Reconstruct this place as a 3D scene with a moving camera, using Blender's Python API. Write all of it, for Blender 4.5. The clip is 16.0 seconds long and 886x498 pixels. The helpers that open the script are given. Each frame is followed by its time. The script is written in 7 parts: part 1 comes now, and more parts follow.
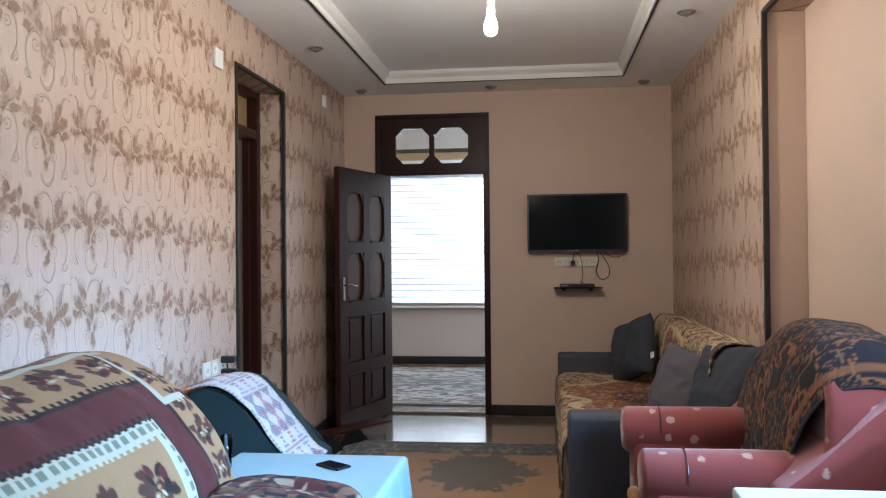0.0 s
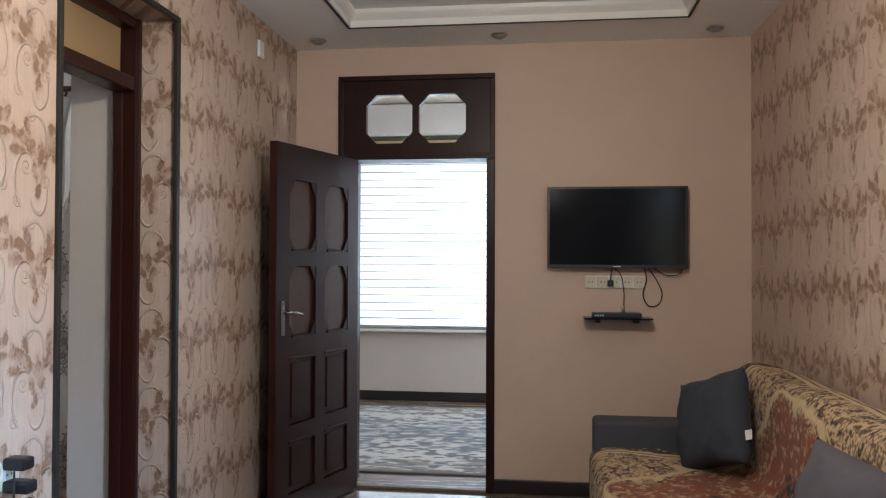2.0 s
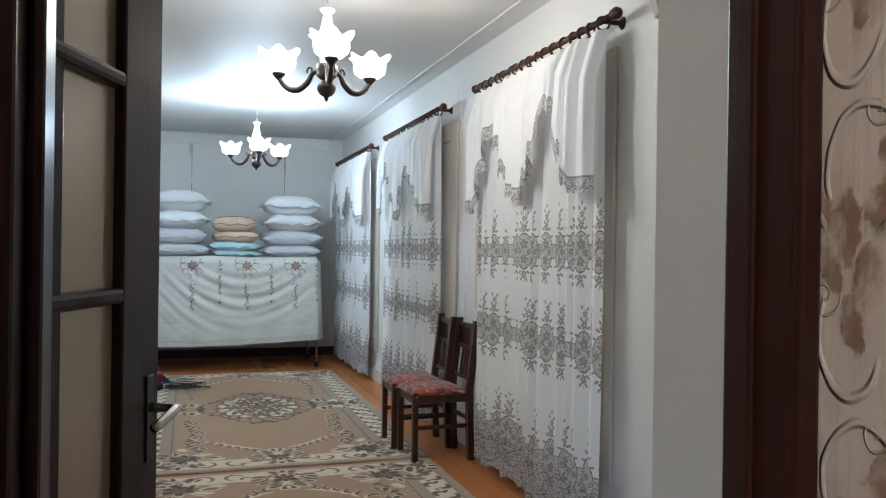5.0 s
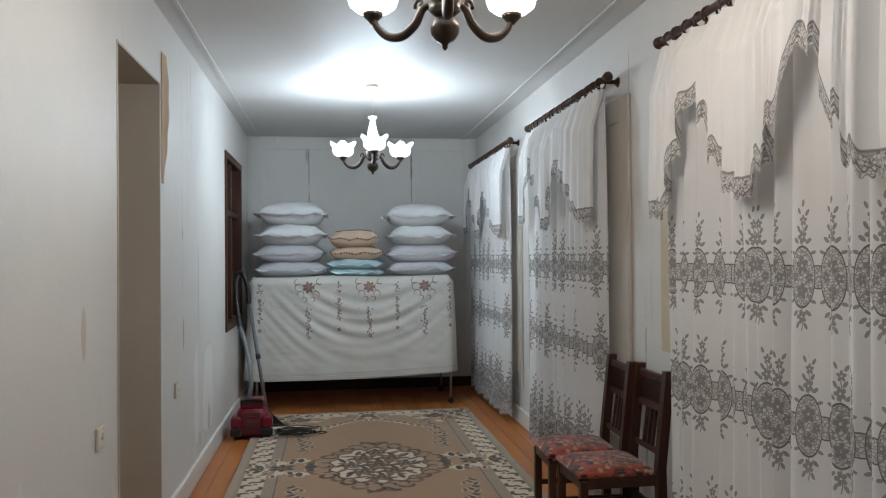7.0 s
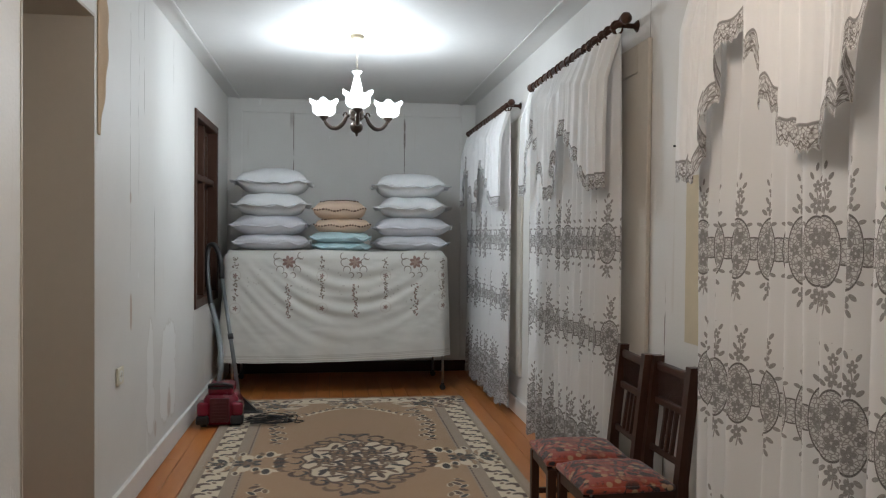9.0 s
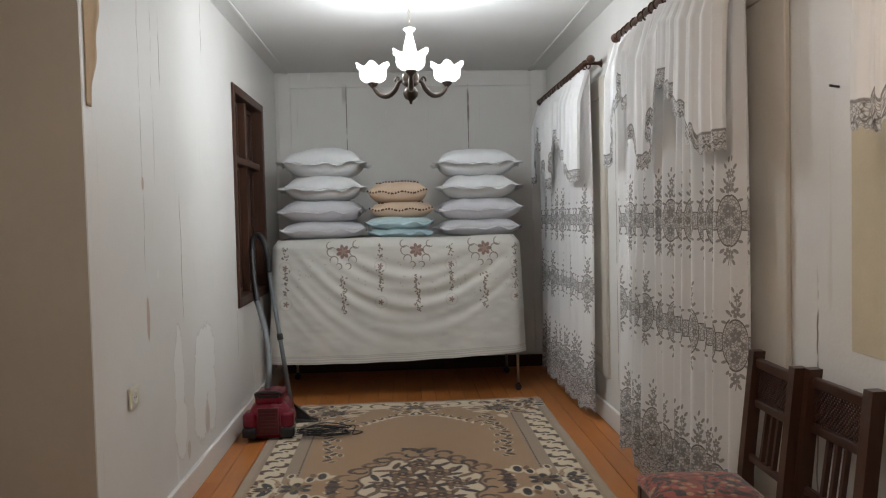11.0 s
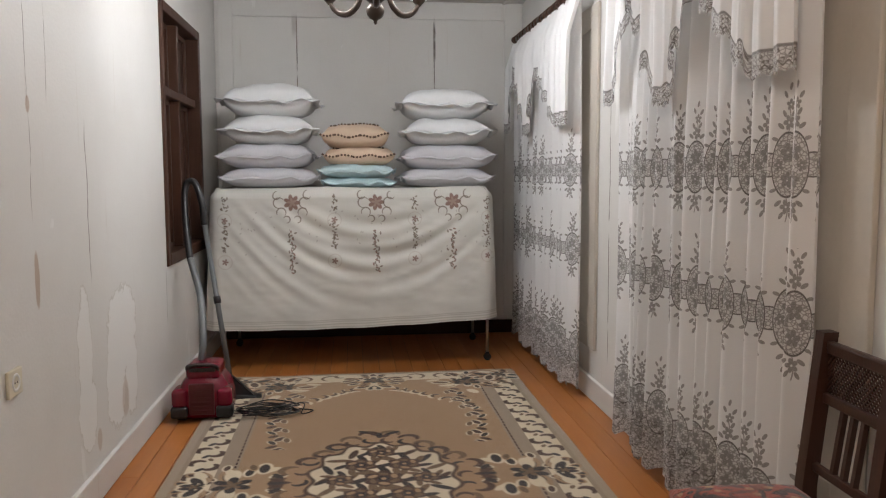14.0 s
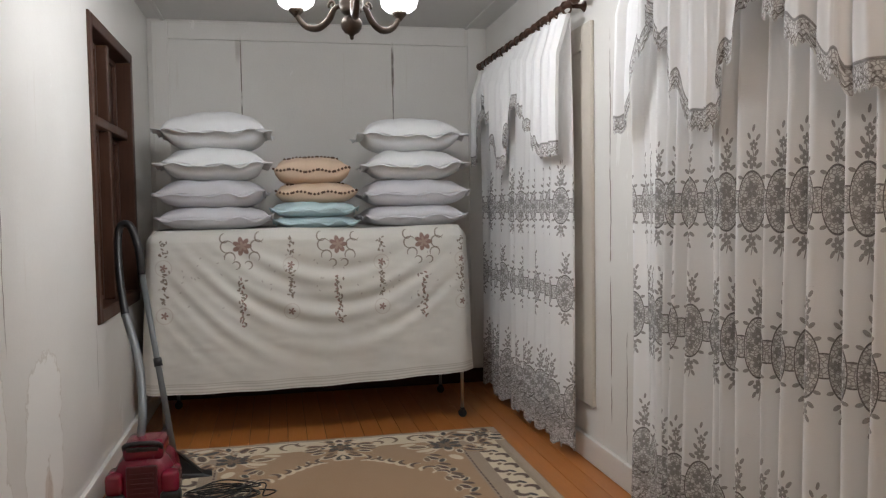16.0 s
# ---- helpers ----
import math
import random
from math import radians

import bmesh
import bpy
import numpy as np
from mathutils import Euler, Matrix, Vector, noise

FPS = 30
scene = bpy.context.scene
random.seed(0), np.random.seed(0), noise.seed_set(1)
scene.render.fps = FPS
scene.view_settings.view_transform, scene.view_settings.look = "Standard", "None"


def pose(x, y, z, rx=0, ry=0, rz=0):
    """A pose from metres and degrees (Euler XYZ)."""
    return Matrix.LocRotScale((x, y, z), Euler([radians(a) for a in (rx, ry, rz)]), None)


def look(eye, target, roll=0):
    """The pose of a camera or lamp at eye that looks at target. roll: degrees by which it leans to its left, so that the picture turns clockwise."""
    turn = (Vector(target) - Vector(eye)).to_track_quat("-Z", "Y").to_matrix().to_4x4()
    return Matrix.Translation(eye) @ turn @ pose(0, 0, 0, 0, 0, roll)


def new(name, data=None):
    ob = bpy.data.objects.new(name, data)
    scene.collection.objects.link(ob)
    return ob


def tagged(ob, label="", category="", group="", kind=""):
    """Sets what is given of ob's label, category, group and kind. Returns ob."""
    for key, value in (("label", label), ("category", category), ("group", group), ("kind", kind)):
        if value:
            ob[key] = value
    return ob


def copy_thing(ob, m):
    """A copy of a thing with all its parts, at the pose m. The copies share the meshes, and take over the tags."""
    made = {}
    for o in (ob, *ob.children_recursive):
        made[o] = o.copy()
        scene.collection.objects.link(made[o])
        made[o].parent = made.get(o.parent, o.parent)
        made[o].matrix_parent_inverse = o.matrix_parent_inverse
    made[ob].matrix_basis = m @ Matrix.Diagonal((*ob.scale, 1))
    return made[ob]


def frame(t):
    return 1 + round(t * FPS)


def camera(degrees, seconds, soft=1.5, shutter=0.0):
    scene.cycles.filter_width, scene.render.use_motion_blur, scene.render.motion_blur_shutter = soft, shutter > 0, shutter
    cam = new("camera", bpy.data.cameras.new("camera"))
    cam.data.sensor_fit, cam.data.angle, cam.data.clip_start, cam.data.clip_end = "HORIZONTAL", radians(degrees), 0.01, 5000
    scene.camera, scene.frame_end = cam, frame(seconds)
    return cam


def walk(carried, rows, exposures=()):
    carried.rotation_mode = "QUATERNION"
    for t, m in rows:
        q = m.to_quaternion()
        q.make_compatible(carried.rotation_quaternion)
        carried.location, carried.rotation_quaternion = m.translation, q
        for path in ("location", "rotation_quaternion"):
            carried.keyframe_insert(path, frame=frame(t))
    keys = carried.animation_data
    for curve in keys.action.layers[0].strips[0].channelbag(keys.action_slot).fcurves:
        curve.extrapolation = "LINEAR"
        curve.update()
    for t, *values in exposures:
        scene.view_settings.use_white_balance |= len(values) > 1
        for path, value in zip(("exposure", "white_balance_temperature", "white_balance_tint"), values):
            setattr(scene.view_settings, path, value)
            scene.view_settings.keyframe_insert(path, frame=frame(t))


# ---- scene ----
cam = camera(58.1, 16.0, soft=1.2)
PATH = [
    (0, (0.059, 0.011, 1.327), (-0.186, 1.995, 1.343), -0.5),
    (0.5, (0.019, 0.441, 1.331), (-0.175, 2.431, 1.352), -0.9),
    (1, (0.05, 0.868, 1.325), (-0.089, 2.863, 1.346), -0.8),
    (1.5, (0.024, 1.383, 1.364), (-0.198, 3.371, 1.389), -0.3),
    (2, (-0.066, 1.862, 1.376), (-0.32, 3.845, 1.409), 0.2),
    (2.5, (-0.1, 2.398, 1.367), (-0.529, 4.351, 1.4), 0.9),
    (3, (-0.17, 2.898, 1.369), (-0.997, 4.719, 1.387), 0.9),
    (3.5, (-0.371, 3.374, 1.417), (-1.402, 5.088, 1.412), 0.3),
    (4, (-0.505, 3.818, 1.406), (-1.865, 5.284, 1.399), 1.0),
    (4.5, (-0.785, 4.147, 1.366), (-2.453, 5.249, 1.368), 0.9),
    (5, (-1.068, 4.386, 1.345), (-2.972, 4.996, 1.345), 0.8),
    (5.2, (-1.207, 4.444, 1.352), (-3.161, 4.872, 1.346), 0.6),
    (7.3, (-2.592, 4.675, 1.416), (-4.573, 4.946, 1.438), -0.6),
    (7.5, (-2.686, 4.695, 1.418), (-4.667, 4.965, 1.457), -0.9),
    (8, (-2.914, 4.801, 1.447), (-4.885, 5.08, 1.638), -1.0),
    (8.5, (-3.014, 4.833, 1.426), (-4.984, 5.114, 1.623), -0.6),
    (9, (-3.036, 4.815, 1.376), (-5.017, 5.087, 1.34), 0.5),
    (9.2, (-3.049, 4.806, 1.366), (-5.028, 5.076, 1.26), 0.7),
    (11.3, (-3.978, 4.901, 1.377), (-5.975, 4.993, 1.306), -1.3),
    (11.5, (-4.092, 4.842, 1.373), (-6.089, 4.944, 1.313), -1.0),
    (12, (-4.231, 4.829, 1.403), (-6.229, 4.93, 1.421), -0.5),
    (12.5, (-4.246, 4.829, 1.404), (-6.242, 4.945, 1.461), 0.1),
    (13, (-4.247, 4.812, 1.349), (-6.241, 4.964, 1.316), 0.4),
    (13.5, (-4.304, 4.819, 1.322), (-6.287, 5.007, 1.14), 0.1),
    (14, (-4.503, 4.844, 1.314), (-6.482, 5.067, 1.129), -0.2),
    (14.5, (-4.685, 4.841, 1.334), (-6.661, 5.096, 1.157), -0.5),
    (15, (-4.799, 4.721, 1.348), (-6.768, 5.034, 1.187), -0.6),
    (15.5, (-4.888, 4.615, 1.343), (-6.842, 5.016, 1.205), -0.6),
    (16, (-5.087, 4.645, 1.33), (-7.043, 5.051, 1.231), -0.9),
]
EXPOSURES = [
    (0.0, 0.28, 5600, 9), (1.2, 0.58, 5350, 7), (2.2, 0.44, 5650, 7), (3.0, 0.14, 6050, 7), (3.5, 0.10, 6050, 7), (4.0, -0.08, 5950, 7), (4.5, 0.44, 5600, 4), (5.2, 0.26, 5250, 2),
    (7.3, -0.20, 5850, 6), (8.2, -0.34, 5950, 6), (9.2, -0.12, 6100, 9), (11.3, -0.14, 6450, 11), (12.5, -0.32, 6500, 11), (13.4, 0.16, 6600, 14), (14.5, 0.12, 6650, 15), (16.0, 0.02, 6600, 14),
]
walk(cam, [(t, look(eye, target, roll)) for t, eye, target, roll in PATH], EXPOSURES)

# ---- light ----
W = bpy.data.worlds.new("sky")
scene.world = W
W.use_nodes = True
_sky = W.node_tree.nodes.new("ShaderNodeTexSky")
_sky.sky_type, _sky.sun_disc = "NISHITA", False
_sky.sun_elevation, _sky.sun_rotation = radians(40), radians(150)
W.node_tree.links.new(_sky.outputs[0], W.node_tree.nodes["Background"].inputs[0])
W.node_tree.nodes["Background"].inputs[1].default_value = 0.1


def lamp(name, kind, where, power, colour, size=0.05, size_y=None, aim=None):
    d = bpy.data.lights.new(name, kind)
    d.energy, d.color = power, colour
    if kind == "AREA":
        d.shape, d.size, d.size_y = "RECTANGLE", size, size_y or size
    else:
        d.shadow_soft_size = size
    ob = new(name, d)
    ob.matrix_world = look(where, aim) if aim else Matrix.Translation(where)
    return tagged(ob, kind="structure")


# daylight in the openings: the window bay beside the armchair, and the window of the room behind the far door
lamp("daylight_bay", "AREA", (1.75, 1.5, 1.75), 35, (0.80, 0.91, 1.0), 1.9, 1.3, aim=(-1.6, 1.5, 0.7))
lamp("sky_bay", "AREA", (1.70, 1.4, 1.9), 25, (0.33, 0.62, 1.0), 1.7, 0.6, aim=(-1.6, 2.9, 0.15)).data.spread = radians(44)
lamp("daylight_far", "AREA", (-0.5, 9.98, 1.55), 115, (0.9, 0.96, 1.0), 2.6, 1.7, aim=(-0.8, 6.0, 1.1))
# added fill that brightens the far room from an unseen, assumed side opening
lamp("fill_far_side", "AREA", (3.35, 8.2, 1.6), 110, (0.9, 0.96, 1.0), 1.6, 1.3, aim=(-1.0, 8.2, 0.6))
lamp("bulb_light", "POINT", (-0.155, 3.55, 2.315), 48, (1.0, 0.84, 0.64), 0.035)

# ---- materials ----


class S:
    """A shader socket with arithmetic."""

    def __init__(self, m, out):
        self.m, self.out = m, out

    def _op(self, op, *others, clamp=False):
        n = self.m.nt.nodes.new("ShaderNodeMath")
        n.operation, n.use_clamp = op, clamp
        for i, v in enumerate((self, *others)):
            self.m.put(n.inputs[i], v)
        return S(self.m, n.outputs[0])

    def __add__(self, o): return self._op("ADD", o)
    def __radd__(self, o): return self._op("ADD", o)
    def __sub__(self, o): return self._op("SUBTRACT", o)
    def __rsub__(self, o): return (self * -1.0) + o
    def __mul__(self, o): return self._op("MULTIPLY", o)
    def __rmul__(self, o): return self._op("MULTIPLY", o)
    def __truediv__(self, o): return self._op("DIVIDE", o)
    def sin(self): return self._op("SINE")
    def cos(self): return self._op("COSINE")
    def abs(self): return self._op("ABSOLUTE")
    def frac(self): return self._op("FRACT")
    def floor(self): return self._op("FLOOR")
    def max(self, o): return self._op("MAXIMUM", o)
    def min(self, o): return self._op("MINIMUM", o)
    def atan2(self, o): return self._op("ARCTAN2", o)
    def sqrt(self): return self._op("SQRT")
    def clamp(self): return self._op("ADD", 0.0, clamp=True)

    def step(self, a, b):
        """0 below a, 1 above b, smooth between."""
        n = self.m.nt.nodes.new("ShaderNodeMapRange")
        n.interpolation_type = "SMOOTHSTEP"
        for k, v in (("Value", self), ("From Min", a), ("From Max", b)):
            self.m.put(n.inputs[k], v)
        return S(self.m, n.outputs[0])

    def band(self, a, b, soft=0.01):
        return self.step(a - soft, a + soft) * (1.0 - self.step(b - soft, b + soft))


class Mat:
    def __init__(self, name, colour=(0.5, 0.5, 0.5), rough=0.6, metal=0.0):
        self.mat = bpy.data.materials.new(name)
        self.mat.use_nodes = True
        self.nt = self.mat.node_tree
        self.bsdf = self.nt.nodes["Principled BSDF"]
        self.set("Base Color", colour), self.set("Roughness", rough), self.set("Metallic", metal)

    def put(self, socket, v):
        if isinstance(v, S):
            self.nt.links.new(v.out, socket)
        elif isinstance(v, tuple):
            socket.default_value = (*v, 1.0) if len(v) == 3 and len(socket.default_value) == 4 else v
        else:
            socket.default_value = v

    def set(self, key, v):
        self.put(self.bsdf.inputs[key], v)
        return self

    def pos(self, kind="Position"):
        n = self.nt.nodes.new("ShaderNodeNewGeometry")
        return S(self, n.outputs[kind])

    def uv(self):
        return S(self, self.nt.nodes.new("ShaderNodeTexCoord").outputs["UV"])

    def obj(self):
        return S(self, self.nt.nodes.new("ShaderNodeTexCoord").outputs["Object"])

    def rand(self):
        return S(self, self.nt.nodes.new("ShaderNodeObjectInfo").outputs["Random"])

    def xyz(self, v):
        n = self.nt.nodes.new("ShaderNodeSeparateXYZ")
        self.put(n.inputs[0], v)
        return tuple(S(self, o) for o in n.outputs)

    def vec(self, x, y, z=0.0):
        n = self.nt.nodes.new("ShaderNodeCombineXYZ")
        for i, v in enumerate((x, y, z)):
            self.put(n.inputs[i], v)
        return S(self, n.outputs[0])

    def noise(self, v, scale=5.0, detail=3.0, rough=0.55, warp=0.0):
        n = self.nt.nodes.new("ShaderNodeTexNoise")
        for k, w in (("Vector", v), ("Scale", scale), ("Detail", detail), ("Roughness", rough), ("Distortion", warp)):
            self.put(n.inputs[k], w)
        return S(self, n.outputs[0])

    def voronoi(self, v, scale=5.0, feature="F1", rand=1.0):
        n = self.nt.nodes.new("ShaderNodeTexVoronoi")
        n.feature = feature
        for k, w in (("Vector", v), ("Scale", scale), ("Randomness", rand)):
            self.put(n.inputs[k], w)
        return S(self, n.outputs[0])

    def mix(self, f, a, b):
        n = self.nt.nodes.new("ShaderNodeMix")
        n.data_type = "RGBA"
        self.put(n.inputs[0], f), self.put(n.inputs[6], a), self.put(n.inputs[7], b)
        return S(self, n.outputs[2])

    def bump(self, h, strength=0.5, dist=0.01):
        n = self.nt.nodes.new("ShaderNodeBump")
        self.put(n.inputs["Strength"], strength), self.put(n.inputs["Distance"], dist), self.put(n.inputs["Height"], h)
        self.nt.links.new(n.outputs[0], self.bsdf.inputs["Normal"])
        return self


def plain(name, colour, rough=0.6, metal=0.0, var=0.12, scale=9.0, bump=0.15):
    """A surface of one colour with uneven tone and fine grain."""
    m = Mat(name, colour, rough, metal)
    p = m.obj()
    n = m.noise(p, scale, 4.0)
    f = m.noise(p, scale * 14, 2.0)
    dark = tuple(c * (1 - 2.2 * var) for c in colour)
    light = tuple(min(1, c * (1 + 1.2 * var)) for c in colour)
    m.set("Base Color", m.mix(n * 0.75 + f * 0.25, dark, light))
    m.set("Roughness", (n * 0.2 + (rough - 0.1)).clamp())
    if bump:
        m.bump(f * 0.6 + n * 0.4, bump, 0.004)
    return m.mat


def wallpaper():
    """Streaked beige paper: rows of brown leaf sprays, with embossed scrolls and long bows between them."""
    m = Mat("wallpaper_floral_relief", rough=0.5)
    x, y, z = m.xyz(m.pos())
    u0 = x + y
    p = m.vec(u0, z)
    wob = m.noise(p, 11.0, 2.0)
    wob2 = m.noise(m.vec(z + 7.0, u0), 11.0, 2.0)
    fine = m.noise(m.vec(u0, z * 0.8), 55.0, 4.0, 0.62, 0.5)
    haze = m.noise(p, 7.0, 3.0)
    PW, PH = 0.265, 0.325
    rag, rag2 = m.noise(p, 38.0, 3.0, 0.65), m.noise(m.vec(z + 3.0, u0), 38.0, 3.0, 0.65)
    a = (u0 + (wob - 0.5) * 0.034 + (rag - 0.5) * 0.034) / PW
    b = (z + (wob2 - 0.5) * 0.040 + (rag2 - 0.5) * 0.034) / PH + (a * 0.5).floor() * 0.06
    odd = (a.floor() * 0.5).frac() * 2.0
    u = (a.frac() - 0.5) * PW * (1.0 - odd * 2.0)
    v = ((b + odd * 0.13).frac() - 0.5) * PH
    a2 = (u0 + (wob - 0.5) * 0.012) / PW
    odd2 = (a2.floor() * 0.5).frac() * 2.0
    us = (a2.frac() - 0.5) * PW * (1.0 - odd2 * 2.0)
    vs = (((z + (wob2 - 0.5) * 0.012) / PH + (a2 * 0.5).floor() * 0.06 + odd2 * 0.13).frac() - 0.5) * PH

    def ell(cx, cy, rx, ry, ang):
        c, s = math.cos(ang), math.sin(ang)
        du, dv = u - cx, v - cy
        A, B = (du * c + dv * s) / rx, (dv * c - du * s) / ry
        return A * A + B * B

    def curl(cx, cy, r, spin, turn):
        du, dv = us - cx, vs - cy
        d = (du * du + dv * dv).sqrt()
        ph = (d * (1.55 / r) - dv.atan2(du) * (spin / (2 * math.pi)) + turn).frac()
        return ((ph - 0.5).abs() * -1.0 + 0.5).step(0.36, 0.48) * (1.0 - d.step(r * 0.9, r))

    def bow(cx, cy, r, k, ang):
        c, s = math.cos(ang), math.sin(ang)
        du, dv = us - cx, (vs - cy) / k
        d = (du * du + dv * dv).sqrt() - r
        return (1.0 - d.abs().step(0.0012, 0.0048)) * (du * c + dv * s).step(-0.012, 0.012)

    near = None
    for row in ((-0.086, 0.070, 0.036, 0.017, 2.5), (-0.060, 0.104, 0.032, 0.015, 1.9), (-0.100, 0.030, 0.030, 0.016, 2.9), (-0.050, 0.052, 0.034, 0.018, 2.3),
                (0.078, 0.078, 0.034, 0.016, 0.6), (0.052, 0.108, 0.028, 0.014, 1.2), (0.098, 0.040, 0.030, 0.015, 0.2), (0.042, 0.055, 0.032, 0.018, 0.8),
                (-0.006, 0.030, 0.017, 0.034, 0.1), (-0.024, -0.012, 0.012, 0.028, 0.35), (0.020, -0.020, 0.012, 0.030, -0.3), (0.118, 0.094, 0.020, 0.012, 1.4), (0.006, -0.075, 0.011, 0.026, 0.2)):
        e = ell(*row)
        near = e if near is None else near.min(e)
    ragged = near + (fine - 0.5) * 2.2 + (haze - 0.5) * 1.2
    holes = m.noise(m.vec(u0 + 2.0, z * 0.75), 24.0, 3.0, 0.6).step(0.36, 0.58)
    leaf = (1.0 - ragged.step(0.60, 1.90)) * (0.40 + holes * 0.60)
    drip = m.noise(m.vec(u0 * 1.0, z * 0.22), 30.0, 3.0).step(0.48, 0.70)
    soft_edge = (1.0 - (near + (haze - 0.5) * 4.0).step(0.6, 5.5)) * (0.35 + drip * 0.65)
    spray = (leaf * (0.62 + fine * 0.75) * (0.68 + haze * 0.75)).max(soft_edge * 0.50 * (0.4 + fine)).clamp()
    relief = leaf * 0.22
    for args in ((-0.035, -0.045, 0.026, 1, 0.0), (0.060, -0.010, 0.024, -1, 0.3), (0.035, 0.145, 0.022, 1, 0.1), (-0.095, -0.100, 0.024, -1, 0.6), (0.098, -0.115, 0.022, 1, 0.2)):
        relief = relief.max(curl(*args))
    for args in ((-0.060, -0.040, 0.048, 1.75, 2.6), (0.062, -0.050, 0.050, 1.7, 0.5), (0.000, -0.085, 0.040, 1.6, 4.2), (-0.115, 0.115, 0.036, 1.5, 0.8), (0.020, 0.085, 0.052, 1.3, 1.9)):
        relief = relief.max(bow(*args))
    streak = m.noise(m.vec(u0, z * 0.05), 90.0, 3.0)
    base = m.mix(streak * 0.7 + haze * 0.3, (0.45, 0.326, 0.246), (0.62, 0.478, 0.382))
    col = m.mix(spray * 0.92, base, m.mix(fine, (0.140, 0.066, 0.030), (0.275, 0.148, 0.076)))
    # raised lines tinted slightly lighter: a highlight put into the colour
    col = m.mix(relief * 0.12, col, (0.62, 0.49, 0.37))
    m.set("Base Color", col)
    m.set("Roughness", 0.46 - relief * 0.16)
    m.bump(relief + streak * 0.22 + fine * 0.10, 0.75, 0.009)
    return m.mat


def old_plaster():
    """Off-white painted lining: fine grain, open cracks, filled patches, rust runs and stains."""
    m = Mat("old_white_paint", rough=0.55)
    p = m.pos()
    x, y, z = m.xyz(p)
    big = m.noise(p, 0.9, 4.0)
    mid = m.noise(p, 5.0, 4.0)
    fine = m.noise(p, 75.0, 3.0)
    wob = m.noise(p, 9.0, 3.0) - 0.5
    ragged = m.noise(p, 22.0, 4.0, 0.6) - 0.5
    south = 1.0 - y.step(3.84, 3.86)
    north = y.step(6.15, 6.17)
    col = m.mix(big * 0.55 + mid * 0.25 + fine * 0.2, (0.60, 0.575, 0.54), (0.77, 0.76, 0.73))
    run = m.noise(m.vec(x * 8.0, y * 8.0, z * 0.5), 3.0, 4.0, 0.6)
    col = m.mix(run.step(0.62, 0.82) * 0.36, col, (0.44, 0.365, 0.285))
    patch = m.noise(m.vec(x * 1.25, y * 1.25, z * 0.5 + 3.1), 2.3, 5.0, 0.55, 0.5)
    torn = patch.step(0.665, 0.675)

    def blob(cx, cz, rx, rz, rag=1.2):
        a, b = (x - cx) / rx, (z - cz) / rz
        return a * a + b * b + wob * rag + ragged * rag

    fill = None
    for cx, cz, rx, rz in ((-7.73, 0.62, 0.085, 0.24), (-7.74, 0.38, 0.11, 0.15), (-8.24, 0.62, 0.22, 0.20), (-8.12, 0.42, 0.14, 0.22), (-8.36, 0.40, 0.10, 0.22)):
        e = blob(cx, cz, rx, rz)
        fill = e if fill is None else fill.min(e)
    filled = (1.0 - fill.step(0.92, 1.0)) * south
    rim = fill.band(0.93, 1.08, 0.04) * south
    col = m.mix(filled.max(torn * 0.7) * 0.75, col, (0.80, 0.79, 0.765))
    col = m.mix(rim * 0.30, col, (0.40, 0.34, 0.27))
    for cx, cz, rx, rz, k in ((-7.29, 0.97, 0.022, 0.10, 0.75), (-8.25, 0.30, 0.055, 0.09, 0.45), (-7.28, 1.55, 0.016, 0.03, 0.7), (-7.86, 0.23, 0.03, 0.05, 0.5), (-5.39, 1.15, 0.03, 0.10, 0.4), (-5.85, 0.85, 0.035, 0.5, 0.35)):
        spot = (1.0 - blob(cx, cz, rx, rz, 0.8).step(0.6, 1.2)) * south
        col = m.mix(spot * k, col, (0.38, 0.25, 0.165))
    crack = None
    line = (m.noise(m.vec(x, y, z * 1.4), 3.5, 3.0) - 0.5) * 0.05
    for side, cx, z0, z1, w in ((south, -7.28, 1.2, 2.6, 0.0022), (south, -7.575, 1.95, 2.6, 0.004), (south, -7.83, 0.92, 1.5, 0.0045), (south, -8.38, 2.3, 2.6, 0.004), (south, -9.12, 0.5, 0.85, 0.003), (south, -7.45, 1.6, 2.6, 0.002),
                                (north, -8.71, 0.30, 2.15, 0.006), (north, -8.53, 0.15, 0.75, 0.004), (north, -6.30, 0.3, 1.15, 0.005), (north, -6.50, 1.55, 2.5, 0.003), (north, -3.80, 0.4, 2.4, 0.003)):
        c = (1.0 - (x - cx + line).abs().step(w * 0.5, w * 1.4)) * z.band(z0, z1, 0.06) * side
        crack = c if crack is None else crack.max(c)
    end = 1.0 - x.step(-10.99, -10.97)
    for cy, z0, z1, w in ((4.4215, 1.5, 2.56, 0.004), (5.510, 1.5, 2.56, 0.004), (5.512, 2.25, 2.50, 0.010), (4.405, 2.42, 2.56, 0.022)):
        c = (1.0 - (y - cy + line * 0.15).abs().step(w * 0.5, w * 1.3)) * z.band(z0, z1, 0.05) * end
        crack = crack.max(c * (0.45 if w > 0.015 else 1.0))
    gaps = m.noise(m.vec(x * 2.0, y * 2.0, z * 2.4), 3.4, 2.0).step(0.34, 0.52)
    crack = crack * gaps
    col = m.mix(crack * 0.85, col, (0.15, 0.11, 0.08))
    m.set("Base Color", col)
    m.bump(fine * 0.55 + filled * 0.5 + torn * 0.5 + mid * 0.5 - crack * 1.6, 0.4, 0.004)
    return m.mat


